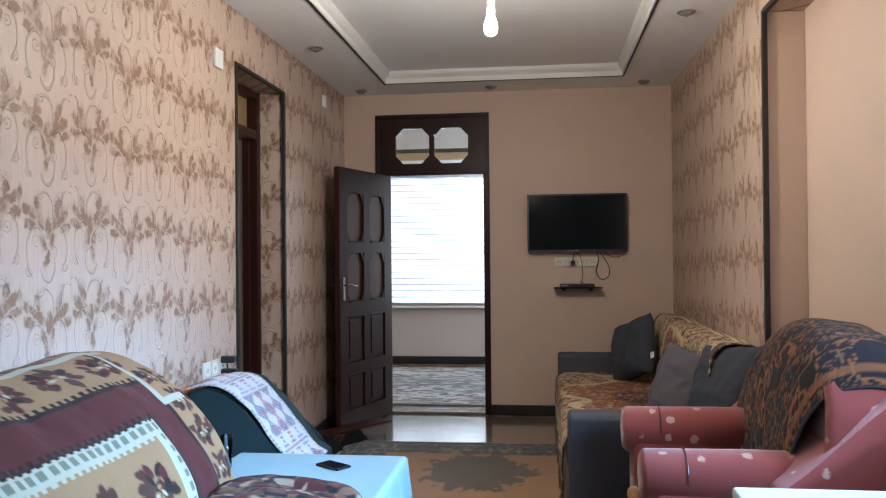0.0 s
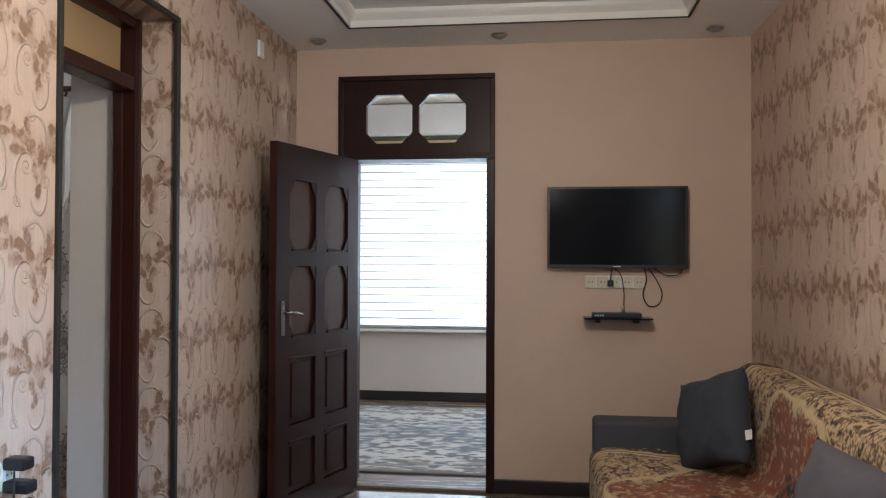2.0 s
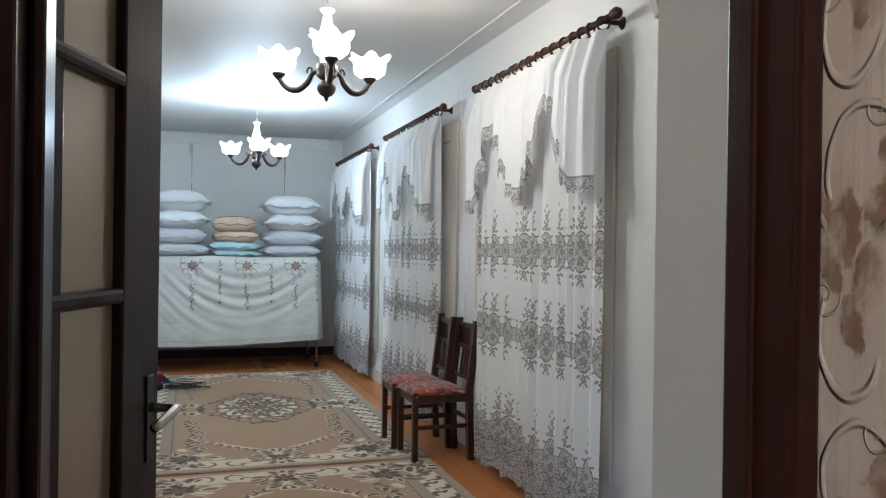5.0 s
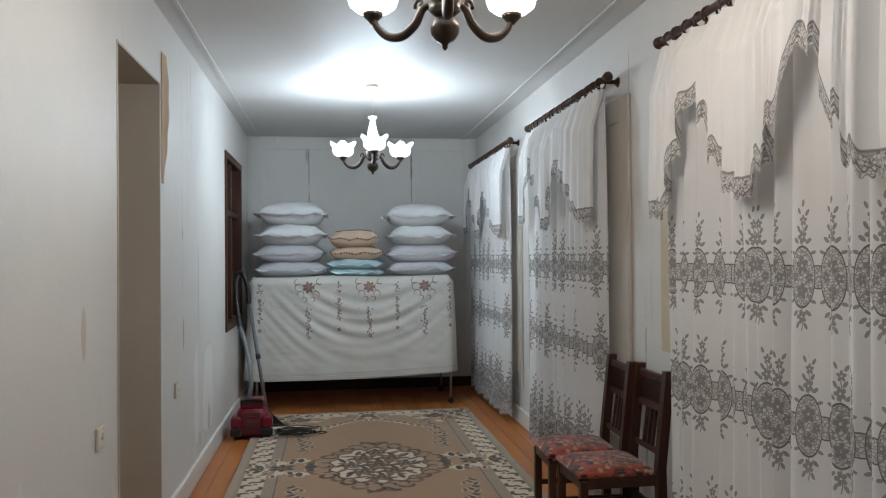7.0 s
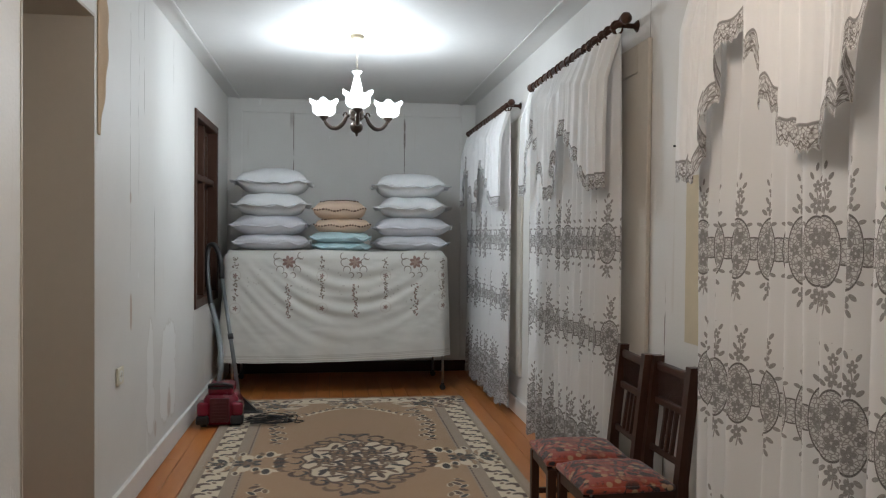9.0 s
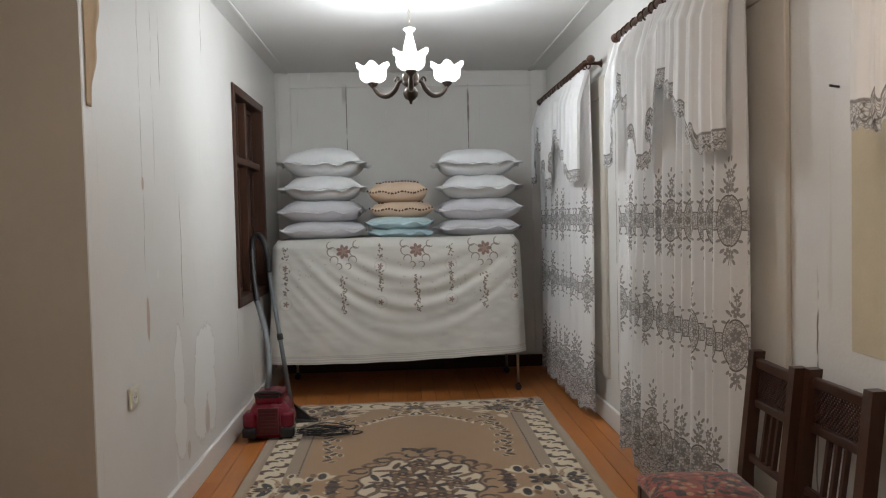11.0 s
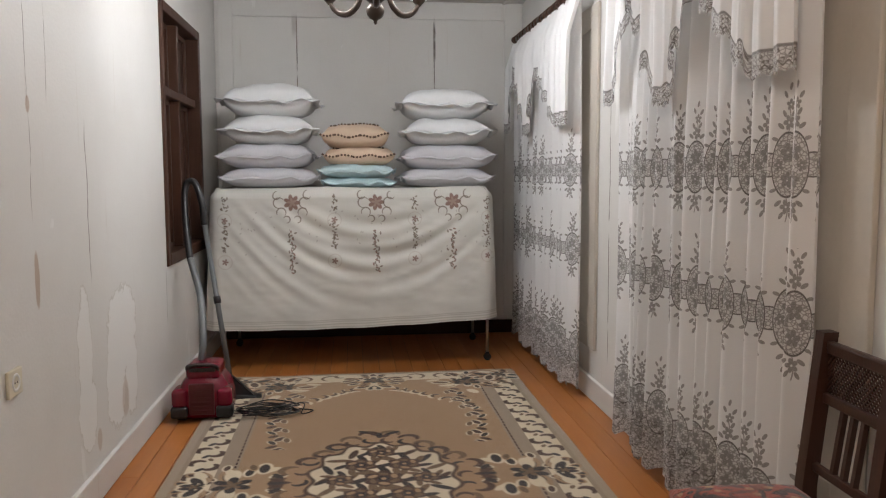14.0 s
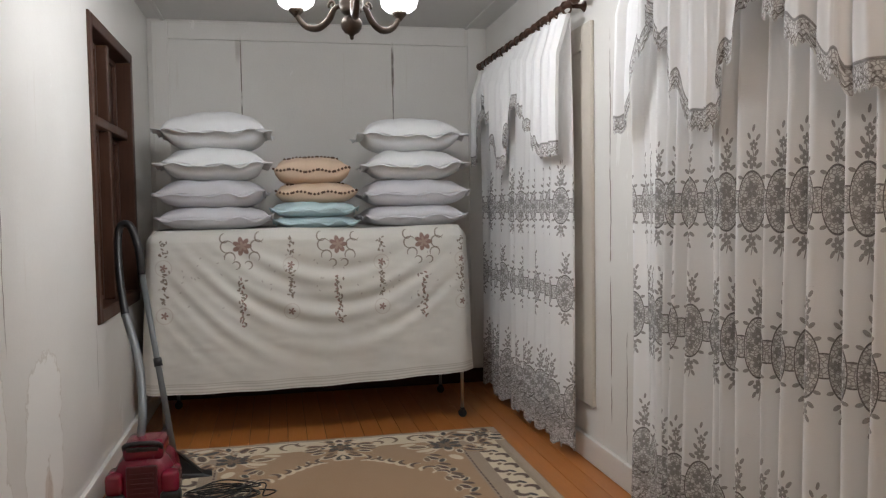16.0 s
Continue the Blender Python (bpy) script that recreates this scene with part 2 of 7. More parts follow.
def wood(name, dark, light, scale=1.0, rough=0.4, axis="z", coat=0.0):
    m = Mat(name, rough=rough)
    x, y, z = m.xyz(m.obj())
    s = {"z": (9, 9, 0.7), "x": (0.7, 9, 9), "y": (9, 0.7, 9)}[axis]
    v = m.vec(x * (s[0] * scale), y * (s[1] * scale), z * (s[2] * scale))
    g = m.noise(v, 3.0, 5.0, 0.6, 0.6)
    f = m.noise(v, 22.0, 2.0)
    m.set("Base Color", m.mix(g * 0.75 + f * 0.25, dark, light))
    m.set("Roughness", g * 0.2 + (rough - 0.1))
    m.set("Coat Weight", coat), m.set("Specular IOR Level", 0.24)
    m.bump(f * 0.6 + g, 0.15, 0.003)
    return m.mat


M_PAPER = wallpaper()
M_OLD = old_plaster()
M_PINK = plain("pinkish_beige_wallpaper", (0.60, 0.455, 0.355), 0.6, var=0.05, scale=4, bump=0.2)
M_CEIL = plain("ceiling_white", (0.86, 0.86, 0.86), 0.6, var=0.04, scale=2, bump=0.1)
M_CEIL2 = plain("ceiling_old_white", (0.68, 0.67, 0.65), 0.55, var=0.07, scale=1.2, bump=0.15)
M_CREAM = plain("cove_cream", (0.78, 0.76, 0.73), 0.5, var=0.04)
M_DKTRIM = plain("dark_green_trim", (0.018, 0.016, 0.012), 0.5, var=0.1)
M_DARKWOOD = wood("mahogany_dark", (0.010, 0.0035, 0.003), (0.032, 0.009, 0.0065), rough=0.36, coat=0.0)
M_REDWOOD = wood("mahogany_red", (0.016, 0.005, 0.0038), (0.044, 0.012, 0.008), rough=0.36, coat=0.0)
M_WHITEWALL = plain("soft_white_wall", (0.55, 0.49, 0.435), 0.6, var=0.05, scale=2)
M_BEIGE = plain("beige_reveal_paint", (0.50, 0.45, 0.38), 0.55, var=0.06, scale=2)
M_TAN = plain("tan_shutter_paint", (0.54, 0.49, 0.42), 0.5, var=0.1, scale=3)
M_GREYPLANK = wood("grey_brown_laminate", (0.13, 0.095, 0.07), (0.27, 0.21, 0.16), rough=0.26, axis="x")
M_BASE = plain("baseboard_black_brown", (0.02, 0.016, 0.015), 0.35)
M_WHITEP = plain("white_plastic", (0.78, 0.78, 0.75), 0.35, var=0.03, bump=0.05)
M_BLACKP = plain("black_plastic", (0.012, 0.012, 0.013), 0.35, var=0.1, bump=0.05)


def pine():
    m = Mat("varnished_pine_board", rough=0.3)
    x, y, z = m.xyz(m.pos())
    r = m.rand()
    v = m.vec(x * 0.9 + r * 40.0, y * 14.0, r * 9.0)
    g = m.noise(v, 2.2, 5.0, 0.6, 0.8)
    f = m.noise(m.vec(x * 2.0, y * 60.0), 4.0, 2.0)
    knots = m.voronoi(m.vec(x * 1.1 + r * 13.0, y * 5.0), 1.5)
    col = m.mix(g * 0.7 + r * 0.3, (0.33, 0.102, 0.022), (0.53, 0.205, 0.052))
    col = m.mix((1.0 - knots.step(0.03, 0.10)) * 0.8, col, (0.20, 0.06, 0.015))
    m.set("Base Color", col)
    m.set("Roughness", 0.24 + f * 0.14)
    m.bump(f + g, 0.12, 0.003)
    return m.mat


M_PINE = pine()


def laminate():
    m = Mat("laminate_plank", rough=0.2)
    x, y, z = m.xyz(m.obj())
    r = m.rand()
    v = m.vec(x * 1.1 + r * 30.0, y * 16.0, r * 7.0)
    g = m.noise(v, 2.4, 5.0, 0.6, 0.6)
    f = m.noise(m.vec(x * 3.0, y * 90.0), 4.0, 2.0)
    m.set("Base Color", m.mix(g * 0.7 + r * 0.3, (0.12, 0.088, 0.068), (0.27, 0.21, 0.165)))
    m.set("Roughness", 0.11 + f * 0.10)
    m.set("Coat Weight", 1.0), m.set("Coat Roughness", 0.13), m.set("Coat IOR", 1.8)
    m.bump(f + g, 0.06, 0.002)
    return m.mat


M_LAM = laminate()

# ---- building ----


def box(bm, x0, x1, y0, y1, z0, z1):
    vs = [bm.verts.new((x, y, z)) for x in (x0, x1) for y in (y0, y1) for z in (z0, z1)]
    for f in ((0, 1, 3, 2), (4, 6, 7, 5), (0, 4, 5, 1), (2, 3, 7, 6), (0, 2, 6, 4), (1, 5, 7, 3)):
        bm.faces.new([vs[i] for i in f])
    return vs


def boxes(*rows, bevel=0.0, seg=2):
    bm = bmesh.new()
    for r in rows:
        box(bm, *r)
    if bevel:
        bmesh.ops.bevel(bm, geom=bm.edges[:], offset=bevel, segments=seg, affect="EDGES", profile=0.5)
    return bm


def mesh_of(name, bm, mat, smooth=False):
    me = bpy.data.meshes.new(name)
    bmesh.ops.recalc_face_normals(bm, faces=bm.faces[:])
    bm.to_mesh(me)
    bm.free()
    me.materials.append(mat)
    if smooth:
        me.polygons.foreach_set("use_smooth", [True] * len(me.polygons))
    return me


def part(name, bm, mat, parent=None, label="", smooth=False):
    ob = new(name, bm if isinstance(bm, bpy.types.Mesh) else mesh_of(name, bm, mat, smooth))
    if parent:
        ob.parent = parent
    return tagged(ob, label)


def thing(name, label, category, group="", at=None):
    ob = tagged(new(name), label, category, group)
    ob.empty_display_size = 0.1
    if at is not None:
        ob.matrix_basis = at
    return ob


def setting(name, bm, mat, label="", smooth=False):
    return tagged(part(name, bm, mat, None, label, smooth), kind="structure")


# room 1: x -1.60..1.115, y -1.8..6.65; room 2: x -11..-2.08, y 3.79..6.22; room 3 behind the far door
XL, XR, YN, H = -1.60, 1.115, 6.65, 2.69
NY0, NY1, NZ = 4.205, 5.035, 2.395
EX, Y0, Y1 = -11.0, 3.79, 6.23

setting("wall_west_papered", boxes((-1.765, XL, -1.9, NY0, 0, 3.0), (-1.765, XL, NY1, YN, 0, 3.0), (-1.765, XL, NY0, NY1, NZ, 3.0)), M_PAPER, "beige wallpaper with embossed scrolls and brown sprays")
setting("wall_west_core", boxes((-2.08, -1.765, -1.9, 4.03, 0, 3.0), (-1.87, -1.765, 4.03, NY0, 0, 3.0), (-2.08, -1.765, NY1, YN, 0, 3.0), (-2.08, -1.765, NY0, NY1, NZ, 3.0), (-2.08, -1.87, 4.03, NY0, NZ, 3.0)), M_WHITEWALL, "white painted wall with a deep door reveal")
setting("wall_north", boxes((-3.2, -1.329, YN, YN + 0.2, 0, 3.0), (-0.38, 3.2, YN, YN + 0.2, 0, 3.0), (-1.329, -0.38, YN, YN + 0.2, 2.51, 3.0)), M_PINK, "plain pinkish beige wallpapered wall")
setting("wall_east_papered", boxes((XR, 1.3, 3.95, YN, 0, 3.0), (XR, 1.3, -1.9, 3.95, 2.47, 3.0)), M_PAPER, "beige wallpaper with brown sprays")
# window bay beside the armchair
setting("wall_east_bay", boxes((1.302, 1.5, 2.95, 3.95, 0, 2.6), (1.302, 1.5, -1.9, 0.35, 0, 2.6), (1.302, 1.5, 0.35, 2.95, 0, 0.9), (1.302, 1.5, 0.35, 2.95, 2.35, 2.6), (XR + .01, 1.3, 3.94, 3.948, 0, 2.466)), M_PINK, "plain pinkish beige window bay")
setting("wall_south", boxes((-2.08, 1.6, -2.0, -1.9, 0, 3.0)), M_PINK)
# the dark strip that edges the bay and the door reveal
setting("trim_bay", boxes((XR - 0.012, XR + 0.012, 3.925, 3.952, 0, 2.475), (XR - 0.012, XR + 0.012, -1.9, 3.925, 2.455, 2.48), bevel=0.003), M_DKTRIM, "narrow dark trim strip")
setting("trim_reveal", boxes((XL - 0.008, XL + 0.012, NY1 - 0.022, NY1 + 0.006, 0, NZ + 0.006), (XL - 0.008, XL + 0.012, NY0 - 0.006, NY1 - 0.022, NZ - 0.016, NZ + 0.006), (XL - 0.008, XL + 0.012, NY0 - 0.006, NY0 + 0.016, 0, NZ - 0.016), bevel=0.003), M_DKTRIM, "narrow dark trim strip")

# ceiling of room 1: soffit, raised tray with cream cove and a dark line
TX0, TX1, TY1, TY0 = -1.154, 0.685, 6.21, -1.2
setting("ceiling", boxes((XL, TX0, -1.9, YN, H, H + 0.05), (TX1, XR, -1.9, YN, H, H + 0.05), (TX0, TX1, TY1, YN, H, H + 0.05), (TX0, TX1, -1.9, TY0, H, H + 0.05), (-2.1, 1.6, -2.0, 6.9, H + 0.089, H + 0.17)), M_CEIL, "white plasterboard ceiling with a raised tray")


def cove():
    """A concave moulding round the tray."""
    bm = bmesh.new()
    prof = [(0.005, -0.003), (0.005, 0.034), (0.010, 0.040), (0.018, 0.046), (0.028, 0.056), (0.036, 0.068), (0.040, 0.082), (0.040, 0.092)]
    loops = []
    for d, z in prof:
        loops.append([bm.verts.new(c) for c in ((TX0 + d, TY0 + d, H + z), (TX1 - d, TY0 + d, H + z), (TX1 - d, TY1 - d, H + z), (TX0 + d, TY1 - d, H + z))])
    for a, b in zip(loops, loops[1:]):
        for i in range(4):
            bm.faces.new((a[i], a[(i + 1) % 4], b[(i + 1) % 4], b[i]))
    return bm


setting("trim_tray_cove", cove(), M_CREAM, "cream concave tray moulding")
setting("trim_tray_line", boxes((TX0 - 0.013, TX0 - 0.002, TY0, TY1 + 0.013, H - 0.006, H - 0.001), (TX1 + 0.002, TX1 + 0.013, TY0, TY1 + 0.013, H - 0.006, H - 0.001), (TX0 - 0.002, TX1 + 0.002, TY1 + 0.002, TY1 + 0.013, H - 0.006, H - 0.001)), M_DKTRIM, "thin dark line round the tray")
setting("baseboard_north", boxes((-0.38, 1.115, YN - 0.018, YN - 0.001, 0.003, 0.085), bevel=0.004), M_BASE, "black-brown baseboard")
setting("baseboard_west", boxes((XL + 0.001, XL + 0.018, NY1 + 0.006, YN - 0.02, 0.003, 0.085), (XL + 0.001, XL + 0.018, -1.9, NY0 - 0.006, 0.003, 0.085), bevel=0.004), M_BASE, "black-brown baseboard")

# floors
setting("ground_slab", boxes((-11.4, 3.2, -2.0, 10.2, -0.25, -0.03)), M_TAN)
setting("floor_far_room", boxes((-3.2, 3.2, YN, 10.0, -0.03, 0.0)), M_GREYPLANK, "grey-brown laminate")

# room 2
nx0, nx1, nz = -6.655, -5.835, 2.31
wx0, wx1, wz0, wz1 = -10.29, -9.15, 0.80, 2.30
setting("wall_room_south", boxes((nx1, -2.08, Y0 - 0.3, Y0, 0, 3), (wx1, nx0, Y0 - 0.3, Y0, 0, 3), (EX, wx0, Y0 - 0.3, Y0, 0, 3), (wx0, wx1, Y0 - 0.3, Y0, 0, wz0), (wx0, wx1, Y0 - 0.3, Y0, wz1, 3), (nx0, nx1, Y0 - 0.3, Y0, nz, 3)), M_OLD, "patched and stained off-white wall")
setting("wall_alcove", boxes((nx0 - 0.1, nx1 + 0.1, Y0 - 0.55, Y0 - 0.45, 0, 2.6), (nx0 - 0.1, nx0, Y0 - 0.45, Y0 - 0.3, 0, 2.6), (nx1, nx1 + 0.1, Y0 - 0.45, Y0 - 0.3, 0, 2.6), (nx0, nx1, Y0 - 0.45, Y0 - 0.3, nz, 2.6)), M_BEIGE)
setting("wall_alcove_lining", boxes((nx0 + 0.0, nx0 + 0.012, Y0 - 0.45, Y0 + 0.004, 0, nz), (nx1 - 0.012, nx1, Y0 - 0.45, Y0 + 0.004, 0, nz), (nx0 + 0.012, nx1 - 0.012, Y0 - 0.45, Y0 + 0.004, nz - 0.012, nz)), M_BEIGE, "beige painted doorway lining")
setting("wall_room_north", boxes((EX, -2.08, Y1, Y1 + 0.3, 0, 3)), M_OLD, "patched off-white wall behind the curtains")
setting("wall_room_west", boxes((EX - 0.2, EX - 0.008, Y0 - 0.3, Y1 + 0.3, 0, 3)), M_OLD, "off-white boarded end wall")
setting("ceiling_room", boxes((EX, -2.08, Y0, Y1, H, H + 0.1)), M_CEIL2, "grey-white boarded ceiling")
setting("trim_ceiling_south", boxes((EX, -2.08, Y0 + 0.095, Y0 + 0.12, H - 0.012, H - 0.001), bevel=0.003), M_CEIL2, "thin ceiling batten")
setting("trim_ceiling_north", boxes((EX, -2.08, Y1 - 0.165, Y1 - 0.14, H - 0.012, H - 0.001), bevel=0.003), M_CEIL2, "thin ceiling batten")
setting("baseboard_room_south", boxes((EX, nx0 - 0.002, Y0 + 0.001, Y0 + 0.024, 0.003, 0.13), (nx1 + 0.002, -2.08, Y0 + 0.001, Y0 + 0.024, 0.003, 0.13), bevel=0.005), M_OLD, "off-white painted baseboard")
setting("baseboard_room_north", boxes((EX, -2.08, Y1 - 0.024, Y1 - 0.001, 0.003, 0.13), bevel=0.005), M_OLD, "off-white painted baseboard")
setting("baseboard_room_west", boxes((EX + 0.001, EX + 0.022, Y0 + 0.025, Y1 - 0.025, 0.003, 0.11), bevel=0.004), M_REDWOOD, "dark red-brown baseboard")
# end wall: flat frame boards round a recessed field
setting("trim_end_wall", boxes((EX + 0.001, EX + 0.02, Y0 + 0.03, Y0 + 0.14, 0.14, H - 0.02), (EX + 0.001, EX + 0.02, Y1 - 0.15, Y1 - 0.03, 0.14, H - 0.02), (EX + 0.001, EX + 0.02, Y0 + 0.14, Y1 - 0.15, 2.55, H - 0.02), bevel=0.004), M_OLD, "off-white flat frame boards")

ew = tagged(new("trim_end_boards"), "wide off-white wall boards with open joints", kind="structure")
for y0_, y1_ in ((Y0 + 0.002, 4.4195), (4.4235, 5.508), (5.5125, Y1 - 0.002)):
    part("board", boxes((EX - 0.0085, EX, y0_, y1_, 0.0, H - 0.001), bevel=0.0015, seg=1), M_OLD, ew)

# ---- shared shapes ----


def tube(points, r, sides=8, close=False):
    """A round bar along points; r may be one radius or one for each point."""
    bm = bmesh.new()
    pts = [Vector(p) for p in points]
    rs = r if isinstance(r, (list, tuple)) else [r] * len(pts)
    rings, up = [], None
    for i, p in enumerate(pts):
        a = pts[i - 1] if (i or close) else p
        b = pts[(i + 1) % len(pts)] if (i + 1 < len(pts) or close) else p
        d = (b - a).normalized()
        if up is None:
            up = d.orthogonal().normalized()
        up = (up - d * up.dot(d)).normalized()
        side = d.cross(up)
        rings.append([bm.verts.new(p + (up * math.cos(k) + side * math.sin(k)) * rs[i]) for k in [2 * math.pi * j / sides for j in range(sides)]])
    pairs = list(zip(rings, rings[1:])) + ([(rings[-1], rings[0])] if close else [])
    for a, b in pairs:
        for j in range(sides):
            bm.faces.new((a[j], a[(j + 1) % sides], b[(j + 1) % sides], b[j]))
    if not close:
        bm.faces.new(rings[0][::-1]), bm.faces.new(rings[-1])
    return bm


def smooth_path(points, n=8):
    """Catmull-Rom through points."""
    P = [Vector(p) for p in points]
    P = [2 * P[0] - P[1], *P, 2 * P[-1] - P[-2]]
    out = []
    for i in range(1, len(P) - 2):
        a, b, c, d = P[i - 1:i + 3]
        for k in range(n):
            t = k / n
            out.append(0.5 * (2 * b + (c - a) * t + (2 * a - 5 * b + 4 * c - d) * t * t + (3 * b - a - 3 * c + d) * t ** 3))
    return out + [P[-2]]


def lathe(profile, sides=20, at=(0, 0, 0), wave=None):
    """A turned shape from (radius, z) pairs; wave(angle, i) scales a ring's radius and lifts it."""
    bm = bmesh.new()
    rings = []
    for i, (r, z) in enumerate(profile):
        ring = []
        for j in range(sides):
            a = 2 * math.pi * j / sides
            k, dz = wave(a, i) if wave else (1, 0)
            ring.append(bm.verts.new((at[0] + r * k * math.cos(a), at[1] + r * k * math.sin(a), at[2] + z + dz)))
        rings.append(ring)
    for a, b in zip(rings, rings[1:]):
        for j in range(sides):
            bm.faces.new((a[j], a[(j + 1) % sides], b[(j + 1) % sides], b[j]))
    return bm


def sheet(name, xyz, mat, parent=None, label="", colour=None, uv=None):
    """A smooth grid mesh from an array (rows, columns, 3), with colours (rows, columns, 3) if given."""
    r, c, _ = xyz.shape
    i = np.arange(r * c).reshape(r, c)
    q = np.stack([i[:-1, :-1], i[:-1, 1:], i[1:, 1:], i[1:, :-1]], -1).reshape(-1, 4)
    me = bpy.data.meshes.new(name)
    me.vertices.add(r * c)
    me.vertices.foreach_set("co", xyz.reshape(-1).astype(np.float32))
    me.loops.add(q.size)
    me.loops.foreach_set("vertex_index", q.reshape(-1).astype(np.int32))
    me.polygons.add(len(q))
    me.polygons.foreach_set("loop_start", np.arange(0, q.size, 4, dtype=np.int32))
    me.polygons.foreach_set("use_smooth", np.ones(len(q), dtype=bool))
    if colour is not None:
        at = me.color_attributes.new("pattern", "FLOAT_COLOR", "POINT")
        at.data.foreach_set("color", np.concatenate([colour, np.ones((r, c, 1))], -1).reshape(-1).astype(np.float32))
    if uv is not None:
        lay = me.uv_layers.new(name="UVMap")
        lay.data.foreach_set("uv", uv.reshape(-1, 2)[q.reshape(-1)].reshape(-1).astype(np.float32))
    me.update()
    me.validate()
    me.materials.append(mat)
    ob = new(name, me)
    if parent:
        ob.parent = parent
    return tagged(ob, label)


def woven(name, rough=0.85, scale=420.0, bump=0.5, sheen=0.2, through_light=0.0, clear=0.0):
    """Cloth whose printed or woven pattern is laid out on the mesh."""
    m = Mat(name, rough=rough)
    a = m.nt.nodes.new("ShaderNodeAttribute")
    a.attribute_name = "pattern"
    col = S(m, a.outputs["Color"])
    n = m.noise(m.obj(), scale, 2.0)
    big = m.noise(m.obj(), 6.0, 3.0)
    m.set("Base Color", m.mix((n * 0.6 + big * 0.4) * 0.22, col, (0.05, 0.045, 0.04)))
    m.set("Sheen Weight", sheen), m.set("Specular IOR Level", 0.15)
    m.bump(n, bump, 0.002)
    if through_light:
        t = m.nt.nodes.new("ShaderNodeBsdfTranslucent")
        m.put(t.inputs[0], col)
        mx = m.nt.nodes.new("ShaderNodeMixShader")
        mx.inputs[0].default_value = through_light
        m.nt.links.new(m.bsdf.outputs[0], mx.inputs[1]), m.nt.links.new(t.outputs[0], mx.inputs[2])
        last = mx
        if clear:
            last = m.nt.nodes.new("ShaderNodeMixShader")
            last.inputs[0].default_value = clear
            m.nt.links.new(mx.outputs[0], last.inputs[1])
            m.nt.links.new(m.nt.nodes.new("ShaderNodeBsdfTransparent").outputs[0], last.inputs[2])
        m.nt.links.new(last.outputs[0], m.nt.nodes["Material Output"].inputs[0])
    return m.mat


# pattern drawing on arrays
def soft(d, w):
    return np.clip(0.5 - d / w, 0, 1)


def oval(u, v, cx, cy, rx, ry, ang=0.0, w=0.25):
    c, s = math.cos(ang), math.sin(ang)
    a, b = ((u - cx) * c + (v - cy) * s) / rx, ((v - cy) * c - (u - cx) * s) / ry
    return soft(np.sqrt(a * a + b * b) - 1, w)


def arc(u, v, cx, cy, r, a0, a1, w):
    """A curled stroke: part of a circle, tapering to its ends."""
    d, t = np.hypot(u - cx, v - cy), np.arctan2(v - cy, u - cx)
    k = np.mod(t - a0, 2 * math.pi) / (np.mod(a1 - a0, 2 * math.pi) or 2 * math.pi)
    return soft(np.abs(d - r) - w * np.clip(np.sin(np.clip(k, 0, 1) * math.pi), 0.0, 1) ** 0.5, w * 0.5) * (k <= 1)


def flower(u, v, cx, cy, r, petals=5, turn=0.0):
    out = oval(u, v, cx, cy, r * 0.35, r * 0.35)
    for k in range(petals):
        a = turn + 2 * math.pi * k / petals
        out = np.maximum(out, oval(u, v, cx + r * 0.6 * math.cos(a), cy + r * 0.6 * math.sin(a), r * 0.42, r * 0.26, a))
    return out


def lay(base, mask, colour):
    return base * (1 - mask[..., None]) + np.array(colour) * mask[..., None]


def fuzz(shape, seed, k=6):
    """Smooth random field of about unit spread."""
    rng = np.random.default_rng(seed)
    out = np.zeros(shape)
    for s in (k, 2 * k, 4 * k):
        g = rng.standard_normal((s + 2, s + 2))
        y, x = np.linspace(0, s, shape[0]), np.linspace(0, s, shape[1])
        yi, xi = np.minimum(y.astype(int), s - 1), np.minimum(x.astype(int), s - 1)
        fy, fx = (y - yi)[:, None], (x - xi)[None, :]
        fy, fx = fy * fy * (3 - 2 * fy), fx * fx * (3 - 2 * fx)
        a, b, c, d = g[yi][:, xi], g[yi][:, xi + 1], g[yi + 1][:, xi], g[yi + 1][:, xi + 1]
        out += ((a * (1 - fx) + b * fx) * (1 - fy) + (c * (1 - fx) + d * fx) * fy) * k / s
    return out


M_STEEL = plain("steel_tube", (0.45, 0.44, 0.42), 0.35, 0.9, var=0.1)
M_CHROME = plain("worn_chrome", (0.6, 0.58, 0.55), 0.22, 1.0, var=0.1, bump=0.0)
M_BRONZE = plain("dark_bronze", (0.075, 0.055, 0.043), 0.30, 0.85, var=0.25)
M_BRASS = plain("pale_brass", (0.55, 0.47, 0.34), 0.3, 0.9, var=0.1)
M_RUBBER = plain("black_rubber", (0.015, 0.015, 0.015), 0.6)


def glass(name, tint=(1, 1, 1), rough=0.02):
    m = Mat(name, tint, rough)
    m.set("Transmission Weight", 1.0).set("IOR", 1.3)
    w = m.noise(m.obj(), 3.0, 2.0)
    m.bump(w, 0.05, 0.004)
    return m.mat


M_GLASS = glass("clear_glass")


def pane(name, bm, parent, mat=None):
    ob = part(name, bm, mat or M_GLASS, parent, "clear glass")
    ob.visible_shadow = False
    return ob


# ---- room 2: floor boards (pieces come last), doors, windows ----


